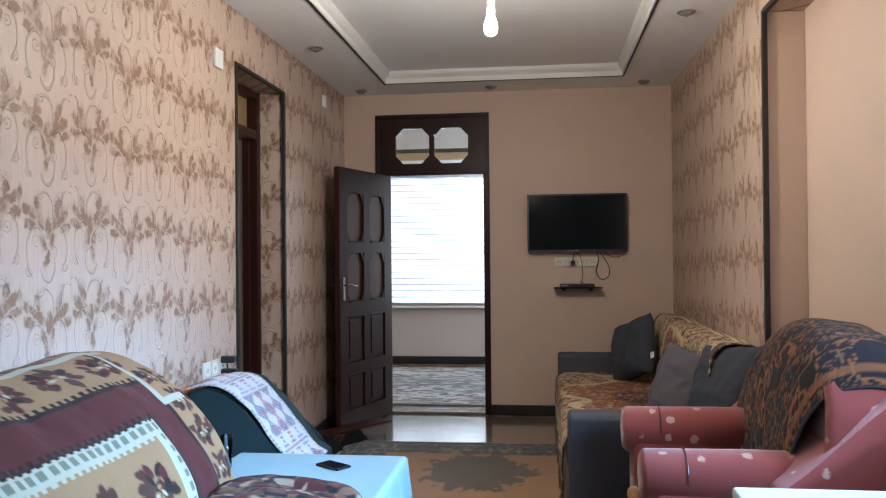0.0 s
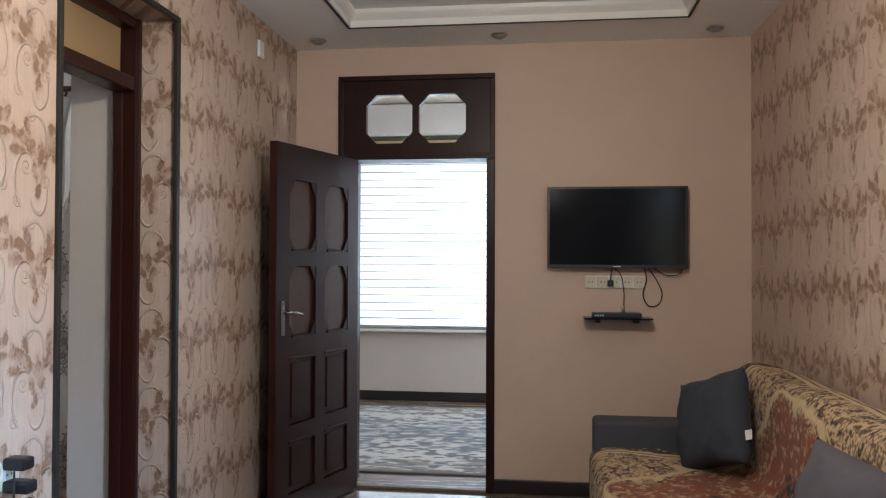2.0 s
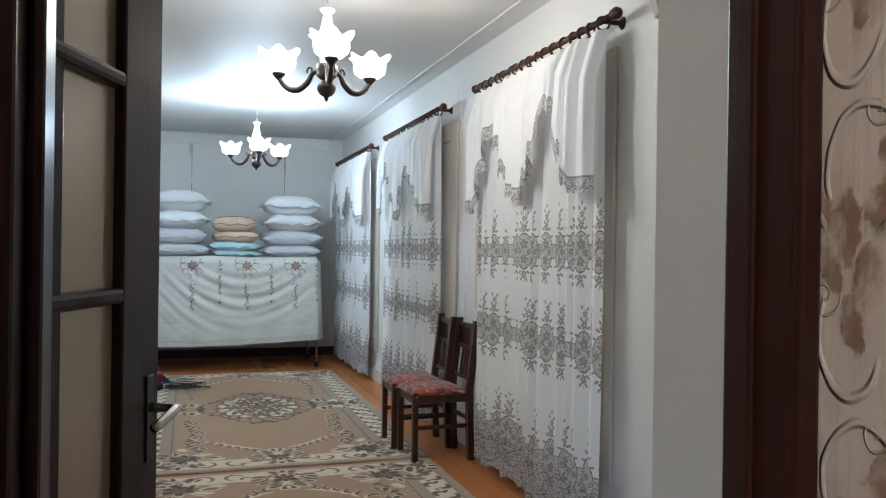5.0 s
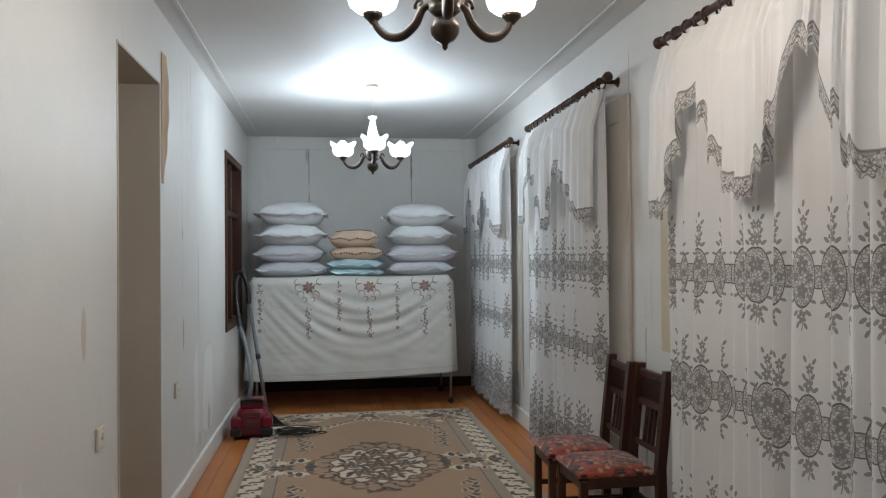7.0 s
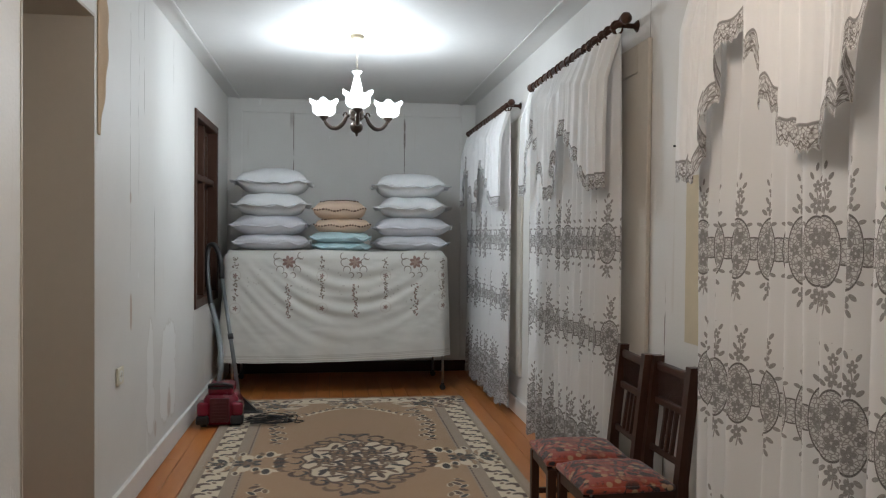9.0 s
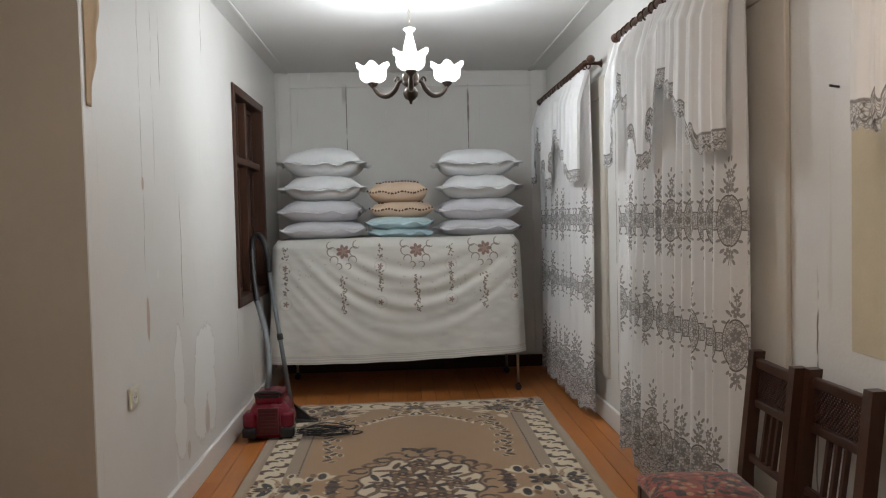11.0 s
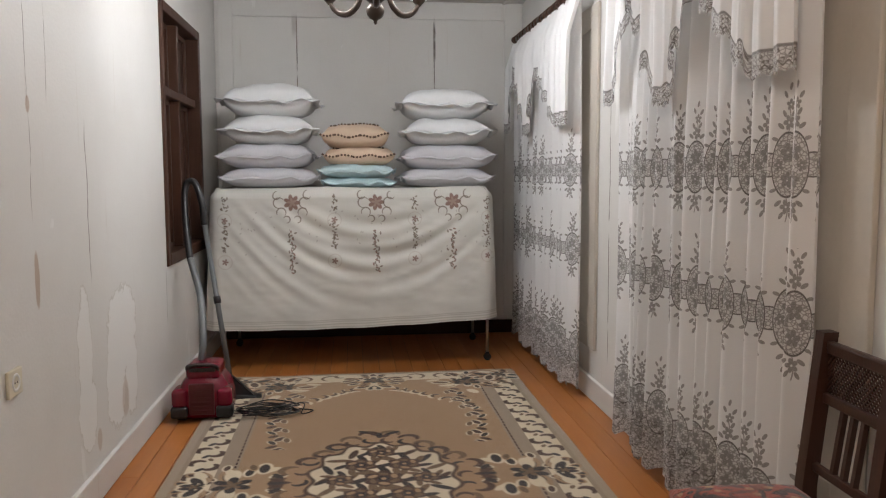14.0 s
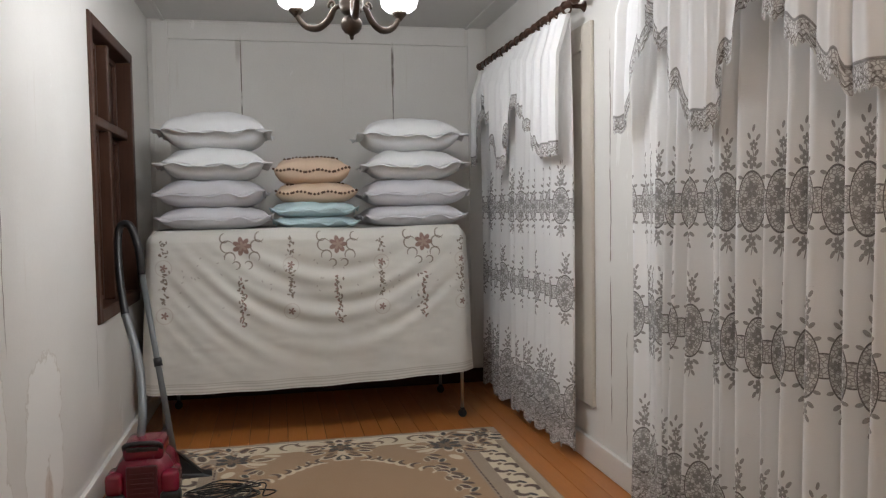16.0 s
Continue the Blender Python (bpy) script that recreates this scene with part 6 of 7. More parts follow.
def drape(name, profile, y0, y1, mat, parent, label, colour, n=150, seed=1, wrinkle=0.006, step=0.010):
    """A cloth that follows a profile in x and z from y0 to y1."""
    pts = smooth_path([(x, 0, z) for x, z in profile], 14)
    P = np.array([(p.x, p.z) for p in pts])
    s = np.concatenate([[0], np.cumsum(np.hypot(*np.diff(P, axis=0).T))])
    k = max(60, int(s[-1] / step))
    q = np.linspace(0, s[-1], k)
    X, Z = np.interp(q, s, P[:, 0]), np.interp(q, s, P[:, 1])
    y = np.linspace(y0, y1, n)
    Q, Y = np.meshgrid(q, y, indexing="ij")
    g = fuzz(Q.shape, seed, 6) * wrinkle
    tx, tz = np.gradient(X, q), np.gradient(Z, q)
    xyz = np.stack([X[:, None] - tz[:, None] * g, Y + 0.01 * np.sin(Q * 5), Z[:, None] + tx[:, None] * g], -1)
    ob = sheet(name, xyz, mat, parent, label, colour(Q, Y - y0, s[-1], y1 - y0))
    ob.modifiers.new("thickness", "SOLIDIFY").thickness = 0.006
    return ob


def cushion(name, label, mat, at, w=0.42, h=0.16, seed=0, tag=True):
    t = pillow(label, 0, 0, 0, w, w, h, mat, 0.0, 0, seed)
    t.name = name
    tagged(t, label, "cushion", "cushions on the sofa")
    if tag:
        part("tag", boxes((w / 2 - 0.02, w / 2 + 0.025, -w / 2 + 0.10, -w / 2 + 0.14, h / 2, h / 2 + 0.002)), M_WHITEP, t, "small white label")
    t.matrix_basis = at
    return t


def rounded(rows, r, seg=4):
    return boxes(rows, bevel=r, seg=seg)


def sofa():
    t = thing("sofa", "low slate-grey sofa covered by a brown and cream throw", "sofa")
    ya, yb = 3.60, 5.98
    part("base", rounded((0.20, 1.06, ya + 0.18, yb - 0.18, 0.05, 0.34), 0.02), M_GREYSOFA, t)
    part("seat_cushion", rounded((0.19, 0.86, ya + 0.185, yb - 0.185, 0.345, 0.45), 0.04), M_GREYSOFA, t)
    part("backrest", rounded((0.84, 1.08, ya + 0.18, yb - 0.18, 0.30, 0.85), 0.06), M_GREYSOFA, t)
    part("armrest", rounded((0.17, 1.08, ya, ya + 0.175, 0.05, 0.61), 0.025), M_GREYSOFA, t, "boxy grey armrest")
    part("armrest", rounded((0.17, 1.08, yb - 0.175, yb, 0.05, 0.61), 0.025), M_GREYSOFA, t, "boxy grey armrest")
    for x in (0.25, 1.0):
        for y in (ya + 0.08, yb - 0.08):
            part("foot", boxes((x - 0.03, x + 0.03, y - 0.03, y + 0.03, 0.0, 0.052), bevel=0.004), M_BLACKP, t)
    th = thing("sofa_throw", "brown and cream patterned pile throw spread over the sofa", "throw")
    drape("cloth", [(0.150, 0.16), (0.155, 0.36), (0.175, 0.455), (0.26, 0.478), (0.50, 0.474), (0.70, 0.475), (0.78, 0.50), (0.82, 0.60), (0.835, 0.80), (0.88, 0.885), (0.96, 0.895), (1.06, 0.875), (1.10, 0.80)], ya + 0.20, yb - 0.15, M_THROW2, th, "", lambda q, v, L, Wd: throw_colour(q, v, L, Wd, 31), 330, 5, 0.006, 0.0065)
    fr = bmesh.new()
    rng = random.Random(9)
    for k in range(150):
        y = ya + 0.21 + (yb - ya - 0.38) * k / 149
        a = [fr.verts.new((0.148 + dx, y + dy, z)) for dx, dy, z in ((0, -0.004, 0.162), (0, 0.004, 0.162), (rng.uniform(-0.012, 0.004), rng.uniform(-0.006, 0.006), 0.10 + rng.uniform(0, 0.02)))]
        fr.faces.new(a)
    f = part("fringe", fr, M_TRIMBR, th, "brown fringe")
    f.modifiers.new("thickness", "SOLIDIFY").thickness = 0.003
    cushion("cushion", "dark blue-grey cushion leaning on the sofa back", M_DKCUSH, pose(0.66, 5.46, 0.685, 76, 0, -64) @ pose(0, 0, -0.085, 0, 0, 20), 0.41, 0.17, 61)
    cushion("cushion", "mauve-grey cushion propped on the sofa seat", M_CUSHION, pose(0.76, 4.17, 0.655, 70, 0, -58) @ pose(0, 0, -0.09, 0, 0, -8), 0.39, 0.17, 62, False)
    cushion("cushion", "dark blue-grey cushion propped behind its neighbour", M_DKCUSH, pose(0.90, 3.80, 0.70, 68, 0, -66) @ pose(0, 0, -0.085, 0, 0, 6), 0.43, 0.17, 63)


def red_fabric():
    m = Mat("red_sprigged_upholstery", rough=0.85)
    p = m.obj()
    x, y, z = m.xyz(p)
    v = m.voronoi(p, 11.0, rand=0.55)
    n = m.noise(p, 55.0, 2.0)
    base = m.mix(m.noise(p, 5.0, 3.0), (0.18, 0.026, 0.022), (0.27, 0.052, 0.042))
    m.set("Base Color", m.mix((1.0 - (v + (n - 0.5) * 0.25).step(0.15, 0.22)) * 0.8, base, (0.52, 0.34, 0.27)))
    m.set("Sheen Weight", 0.4)
    m.bump(m.noise(p, 300.0, 2.0), 0.5, 0.003)
    return m.mat


M_RED = red_fabric()


def armchair():
    t = thing("armchair", "plump red armchair with pale sprigs", "armchair")
    part("base", rounded((0.46, 1.20, 2.72, 3.44, 0.06, 0.36), 0.03), M_RED, t)
    part("seat_cushion", rounded((0.44, 0.95, 2.86, 3.28, 0.365, 0.47), 0.045), M_RED, t)
    for yc, z in ((3.40, 0.60), (2.80, 0.57)):
        bm = boxes((0.42, 1.10, yc - 0.085, yc + 0.085, 0.06, z - 0.02), bevel=0.03, seg=3)
        part("arm_panel", bm, M_RED, t, "", True)
        roll = part("arm_roll", tube([(0.385, yc, z), (0.40, yc, z), (0.75, yc, z), (1.12, yc, z)], [0.075, 0.092, 0.095, 0.09], 20), M_RED, t, "rolled red armrest", True)
        part("arm_seam", tube([(0.53 + 0.0, yc + 0.096 * math.cos(a), z + 0.096 * math.sin(a)) for a in [math.pi * k / 10 for k in range(11)]], 0.003, 5), M_DKRED, roll, "dark seam")
    part("front_scroll", tube(smooth_path([(0.405, 2.945, 0.22), (0.395, 2.93, 0.34), (0.385, 2.955, 0.43), (0.385, 3.00, 0.455), (0.39, 3.03, 0.42), (0.395, 3.01, 0.385)], 6), [0.030 - 0.0004 * i for i in range(31)], 10), wood("tan_carved_wood", (0.20, 0.09, 0.035), (0.36, 0.19, 0.085), rough=0.35), t, "tan carved wooden scroll", True)
    # rounded back
    n, rows = 40, []
    for x, k in ((0.90, 0.92), (0.875, 0.97), (0.90, 1.0), (1.0, 1.01), (1.12, 1.0), (1.20, 0.97), (1.22, 0.92)):
        ring = []
        for i in range(n + 1):
            a = math.pi * i / n
            zz = 0.36 + (0.68 * k) * math.sin(a) ** 0.62
            ring.append((x + 0.16 * (zz - 0.36), 3.10 + 0.50 * k * math.copysign(abs(math.cos(a)) ** 0.75, math.cos(a)), zz))
        rows.append(ring)
    bm = bmesh.new()
    vs = [[bm.verts.new(p) for p in r] for r in rows]
    for a, b in zip(vs, vs[1:]):
        for i in range(n):
            bm.faces.new((a[i], a[i + 1], b[i + 1], b[i]))
    bm.faces.new(vs[0]), bm.faces.new(vs[-1][::-1])
    part("backrest", bm, M_RED, t, "tall rounded backrest", True)
    for yc0, yc1, lift in ((2.60, 2.90, 0.0), (3.46, 3.60, 0.02)):
        bm = bmesh.new()
        out = smooth_path([(0.78, 0, 0.575 + lift), (0.86, 0, 0.635 + lift), (0.95, 0, 0.715 + lift), (1.06, 0, 0.815 + lift), (1.15, 0, 0.880 + lift), (1.22, 0, 0.90 + lift), (1.285, 0, 0.87 + lift)], 5)
        ring = [(p.x, p.z) for p in out] + [(1.285, 0.40), (0.80, 0.40)]
        sides = [[bm.verts.new((px_, yy, pz_)) for px_, pz_ in ring] for yy in (yc0, yc1)]
        bm.faces.new(sides[0]), bm.faces.new(sides[1][::-1])
        for k in range(len(ring)):
            j = (k + 1) % len(ring)
            bm.faces.new((sides[0][k], sides[0][j], sides[1][j], sides[1][k]))
        bmesh.ops.bevel(bm, geom=[e for e in bm.edges if abs(e.verts[0].co.y - e.verts[1].co.y) < 0.001], offset=0.045, segments=4, affect="EDGES", profile=0.5)
        part("wing", bm, M_RED, t, "padded red wing that sweeps up to the back", True)
    # throw over the back
    th = thing("armchair_throw", "dark brown and orange patterned throw over the armchair back", "throw")
    prof = [(0.86, 0.42), (0.875, 0.60), (0.90, 0.80), (0.945, 0.96), (1.02, 1.045), (1.12, 1.07), (1.24, 1.05), (1.31, 0.95)]
    ob = drape("cloth", prof, 2.68, 3.62, M_THROW2, th, "", lambda q, v, L, Wd: throw_colour(q, v, L, Wd, 77, True), 200, 8, 0.004)
    co = np.empty(len(ob.data.vertices) * 3, dtype=np.float32)
    ob.data.vertices.foreach_get("co", co)
    co = co.reshape(-1, 3)
    side = np.clip((co[:, 1] - 3.10) / 0.52, -1, 1)
    drop = (1 - np.clip(1 - np.abs(side) ** 2.6, 0, 1) ** 0.62)
    co[:, 2] = 0.42 + (co[:, 2] - 0.42) * (1 - 0.62 * drop)
    # the near edge is drawn up towards the top in a slant
    slant = np.clip((3.1 - co[:, 1]) / 0.42, 0, 1) * np.clip((0.95 - co[:, 2]) / 0.5, 0, 1)
    co[:, 1] += slant * 0.16
    co[:, 0] -= 0.012
    ob.data.vertices.foreach_set("co", co.reshape(-1))
    ob.data.update()
    rim = np.concatenate([co[:200:6], co[199::200][::4], co[-200:][::-6], co[::200][::-4]])
    part("hem", tube([(float(p[0]) - 0.004, float(p[1]), float(p[2])) for p in rim], 0.006, 6), M_DKCUSH, th, "dark bound edge", True)
    sc = thing("seat_cover", "mottled brown cover on the armchair seat", "seat cover")
    drape("cloth", [(0.425, 0.30), (0.43, 0.42), (0.46, 0.478), (0.60, 0.49), (0.82, 0.49)], 2.90, 3.27, M_THROW2, sc, "", lambda q, v, L, Wd: throw_colour(q, v, L, Wd, 91), 60, 9, 0.004)


def covered_seat():
    """High-backed seat by the west wall under a thick brown throw; its end faces the walker."""
    t = thing("covered_armchair", "bulky armchair under a thick brown and beige patterned throw", "armchair")
    prof = [(-1.585, 0.80), (-1.575, 0.93), (-1.53, 0.985), (-1.44, 0.995), (-1.33, 0.965), (-1.21, 0.905), (-1.11, 0.82), (-1.04, 0.73), (-0.985, 0.63), (-0.945, 0.50), (-0.93, 0.36), (-0.925, 0.12)]
    y0, y1 = 1.55, 2.60
    pts = smooth_path([(x, 0, z) for x, z in prof], 10)
    bm = bmesh.new()
    A = [bm.verts.new((p.x - 0.012, y0 + 0.02, p.z - 0.035)) for p in pts] + [bm.verts.new((-1.595, y0 + 0.02, 0.05)), ]
    B = [bm.verts.new((p.x - 0.012, y1 - 0.02, p.z - 0.035)) for p in pts] + [bm.verts.new((-1.595, y1 - 0.02, 0.05)), ]
    for k in range(len(A)):
        j = (k + 1) % len(A)
        bm.faces.new((A[k], A[j], B[j], B[k]))
    bm.faces.new(A[::-1]), bm.faces.new(B)
    part("body", bm, M_GREYSOFA, t)
    for y in (y0 + 0.1, y1 - 0.1):
        for x in (-1.5, -1.0):
            part("foot", boxes((x - 0.03, x + 0.03, y - 0.03, y + 0.03, 0.0, 0.06)), M_BLACKP, t)
    th = thing("thick_throw", "thick beige and maroon bordered throw with brown roses", "throw")
    BE, MAR, BRN, DKB, CRM = (0.29, 0.175, 0.085), (0.075, 0.018, 0.016), (0.065, 0.028, 0.018), (0.020, 0.013, 0.012), (0.40, 0.385, 0.29)

    def col(u, v, L, Wd):
        c = np.empty((*u.shape, 3))
        c[:] = BE
        rng = np.random.default_rng(3)
        g = fuzz(u.shape, 12, 60)
        w = Wd - v
        c = lay(c, (u < 0.275) * np.clip(0.6 + 0.5 * g, 0, 1), BRN)
        c = lay(c, ((u > 0.275) & (u < 0.305)) * (w > 0.05), CRM)

        def rose(c, cu, cw, r):
            for k in range(26):
                a, d = rng.uniform(0, 6.28), r * math.sqrt(rng.uniform(0.05, 1.0))
                c = lay(c, oval(u, w, cu + d * math.cos(a), cw + 1.25 * d * math.sin(a), r * 0.34, r * 0.20, a + rng.uniform(-0.8, 0.8)), (BRN, DKB, BRN, MAR)[k % 4])
            for k in range(5):
                a = 1.257 * k
                c = lay(c, oval(u, w, cu + r * 0.26 * math.cos(a), cw + r * 0.30 * math.sin(a), r * 0.17, r * 0.10, a + 0.6), (BE, CRM, BRN)[k % 3])
            return c
        for cw in np.arange(0.20, Wd, 0.24):
            c = rose(c, 0.395, cw, 0.070)
        edge = 0.006 * np.sign(np.sin(w * 190))
        frame_u, frame_w = u - 0.515, w - 0.155
        inner = np.minimum(u - 0.648, w - 0.275)
        mar = np.minimum(frame_u, frame_w)
        c = lay(c, ((u > 0.492 + edge) & (u < 0.52) & (w > 0.15)).astype(float), DKB)
        c = lay(c, (mar > 0).astype(float), MAR)
        c = lay(c, (inner > -0.006 + edge).astype(float), DKB)
        c = lay(c, (inner > 0.012 + 0.5 * edge).astype(float), CRM)
        holes = (np.sin(w * 150) > -0.2) & (np.sin(u * 150) > -0.2)
        c = lay(c, ((inner > 0.020) & (inner < 0.060)) * holes * 0.8, (0.10, 0.11, 0.075))
        c = lay(c, (inner > 0.070 + edge).astype(float), BE)
        for cu in np.arange(0.86, L, 0.22):
            for cw in np.arange(0.47, Wd, 0.24):
                c = rose(c, cu, cw, 0.075)
        c = lay(c, ((w > 0.135) & (w < 0.155) & (u > 0.52)).astype(float), DKB)
        for cu in np.arange(0.50, L, 0.13):
            c = rose(c, cu, 0.065, 0.050)
        c = lay(c, ((w > 0.132) & (w < 0.156) & (u > 0.28) & (u < 0.62)).astype(float), CRM)
        return lay(c, ((u > 0.60) & (u < 0.63) & (w > 0.02) & (w < 0.156)).astype(float), CRM)
    drape("cloth", prof, y0, y1, M_THROW2, th, "", col, 260, 14, 0.006, 0.0055)
    # the far arm reaches forward, under the same cloth
    part("armrest", rounded((-0.96, -0.53, 2.20, 2.44, 0.06, 0.55), 0.06), M_GREYSOFA, t, "", True)
    part("seat_cushion", rounded((-0.96, -0.50, 1.60, 2.19, 0.06, 0.42), 0.05), M_GREYSOFA, t, "", True)

    def arm_col(u, v, L, Wd):
        c = np.empty((*u.shape, 3))
        c[:] = DKB
        rng = np.random.default_rng(5)
        for k in range(260):
            cc = (BRN, (0.16, 0.085, 0.05), (0.30, 0.22, 0.15), MAR, (0.11, 0.05, 0.03))[k % 5]
            c = lay(c, oval(u, v, rng.uniform(0, L), rng.uniform(0, Wd), 0.030, 0.014, rng.uniform(0, 3.1)), cc)
        return c
    drape("arm_cover", [(-0.97, 0.56), (-0.92, 0.605), (-0.80, 0.618), (-0.66, 0.612), (-0.55, 0.595), (-0.505, 0.54), (-0.495, 0.42), (-0.49, 0.16)], 2.17, 2.47, M_THROW2, th, "dark leafy brown arm cover", arm_col, 90, 15, 0.010, 0.006)
    drape("seat_cover", [(-0.94, 0.47), (-0.86, 0.452), (-0.66, 0.450), (-0.53, 0.440), (-0.48, 0.39), (-0.472, 0.15)], 1.58, 2.17, M_THROW2, th, "dark leafy brown seat cover", arm_col, 110, 16, 0.008, 0.008)
    # the near end hangs as a flat drop with the same border
    pts2 = [(p.x, p.z) for p in pts if p.z > 0.3]
    P = np.array(pts2)
    k = np.linspace(0, 1, 90)
    i = np.linspace(0, len(P) - 1, 120)
    px, pz = np.interp(i, range(len(P)), P[:, 0]), np.interp(i, range(len(P)), P[:, 1])
    K, X = np.meshgrid(k, px, indexing="ij")
    Zt = np.repeat(pz[None, :], 90, 0)
    Z = Zt - K * (Zt - 0.10)
    Y = y0 - 0.006 - 0.012 * np.sin(K * 2.0) - 0.006 * fuzz(K.shape, 3, 6)
    dist = Zt - Z
    c = np.empty((*K.shape, 3))
    c[:] = BE
    rng = np.random.default_rng(8)
    g = fuzz(K.shape, 12, 40)
    for a, b, cc in ((0.0, 0.012, DKB), (0.02, 0.035, CRM), (0.15, 0.165, DKB), (0.165, 0.29, MAR), (0.29, 0.30, DKB)):
        c = lay(c, ((dist >= a) & (dist < b)).astype(float), cc)
    c = lay(c, ((dist > 0.30) & (dist < 0.35)) * (0.5 + 0.5 * (np.sin(X * 150) * np.sin(dist * 120) > -0.2)), CRM)
    for a in np.arange(-1.55, -1.0, 0.13):
        for q in range(26):
            c = lay(c, oval(X, dist, a + rng.normal(0, 0.03), 0.09 + rng.normal(0, 0.022), 0.016, 0.010, rng.uniform(0, 3)), (BRN, DKB, BRN, BRN, CRM)[q % 5])
    for q in range(40):
        c = lay(c, oval(X, dist, rng.uniform(-1.5, -1.0), rng.uniform(0.4, 0.8), 0.03, 0.017, rng.uniform(0, 3)), (BRN, MAR)[q % 2])
    edge = np.clip((X + 1.12) / 0.02, 0, 1)
    c = lay(c, edge * ((X < -1.09)), CRM)
    c = lay(c, (X > -1.06) * np.clip(0.7 + g, 0, 1) * 0.85, BRN)
    sheet("end_drop", np.stack([X, Y, Z], -1), M_THROW2, th, "", c).modifiers.new("thickness", "SOLIDIFY").thickness = 0.006


def towel_chair():
    """Padded chair by the wall: wooden back board, dark green padding, a white woven towel over it."""
    t = thing("padded_chair", "dark green padded chair with an orange-brown wooden back", "chair", at=Matrix.Translation((0.045, 0.0, -0.014)))
    mo = wood("orange_brown_board", (0.16, 0.055, 0.02), (0.30, 0.12, 0.05), rough=0.45)
    mg = plain("dark_green_upholstery", (0.010, 0.024, 0.024), 0.85, var=0.15)
    ya, yb = 3.28, 3.78
    part("back_board", boxes((-1.575, -1.53, ya, yb + 0.05, 0.30, 0.765), bevel=0.012), mo, t, "orange-brown wooden back")
    prof = [(-1.53, 0.30), (-1.53, 0.70), (-1.49, 0.76), (-1.42, 0.785), (-1.33, 0.765), (-1.24, 0.68), (-1.14, 0.56), (-1.06, 0.46), (-1.0, 0.42), (-0.98, 0.30)]
    bm = bmesh.new()
    A, B = [bm.verts.new((x, ya, z)) for x, z in prof], [bm.verts.new((x, yb, z)) for x, z in prof]
    for k in range(len(A)):
        j = (k + 1) % len(A)
        bm.faces.new((A[k], A[j], B[j], B[k]))
    bm.faces.new(A[::-1]), bm.faces.new(B)
    bmesh.ops.bevel(bm, geom=[e for e in bm.edges if abs(e.verts[0].co.y - e.verts[1].co.y) < 0.001], offset=0.015, segments=2, affect="EDGES")
    part("padding", bm, mg, t, "dark green padding")
    for x in (-1.5, -1.03):
        for y in (ya + 0.04, yb - 0.04):
            part("leg", boxes((x - 0.022, x + 0.022, y - 0.022, y + 0.022, 0.014, 0.31), bevel=0.004), mo, t)
    tw = thing("towel", "white woven towel with a blue and pink diamond pattern", "towel", at=Matrix.Translation((0.045, 0.0, -0.014)))

    def col(u, v, L, Wd):
        c = np.empty((*u.shape, 3))
        c[:] = (0.48, 0.475, 0.47)
        w = v - Wd / 2
        for row, tint in ((-0.10, (0.09, 0.11, 0.20)), (0.0, (0.36, 0.10, 0.12)), (0.10, (0.09, 0.11, 0.20))):
            dia = np.abs(np.mod(u + row, 0.10) - 0.05) + np.abs(w - row)
            for a, b, cc in ((0.0, 0.016, (0.30, 0.08, 0.09)), (0.020, 0.034, (0.06, 0.07, 0.13)), (0.040, 0.054, tint)):
                c = lay(c, ((dia > a) & (dia < b)) * (np.sin(u * 300) > -0.8) * 0.95, cc)
        e = Wd / 2 - np.abs(w)
        c = lay(c, ((e < 0.02) & (np.sin(u * 330) > 0.2)) * 0.7, (0.12, 0.11, 0.13))
        return c
    drape("cloth", [(-1.50, 0.775), (-1.42, 0.797), (-1.325, 0.777), (-1.23, 0.69), (-1.13, 0.57), (-1.05, 0.472), (-0.985, 0.43)], ya - 0.012, yb - 0.14, M_CLOTH, tw, "", col, 90, 4, 0.003)


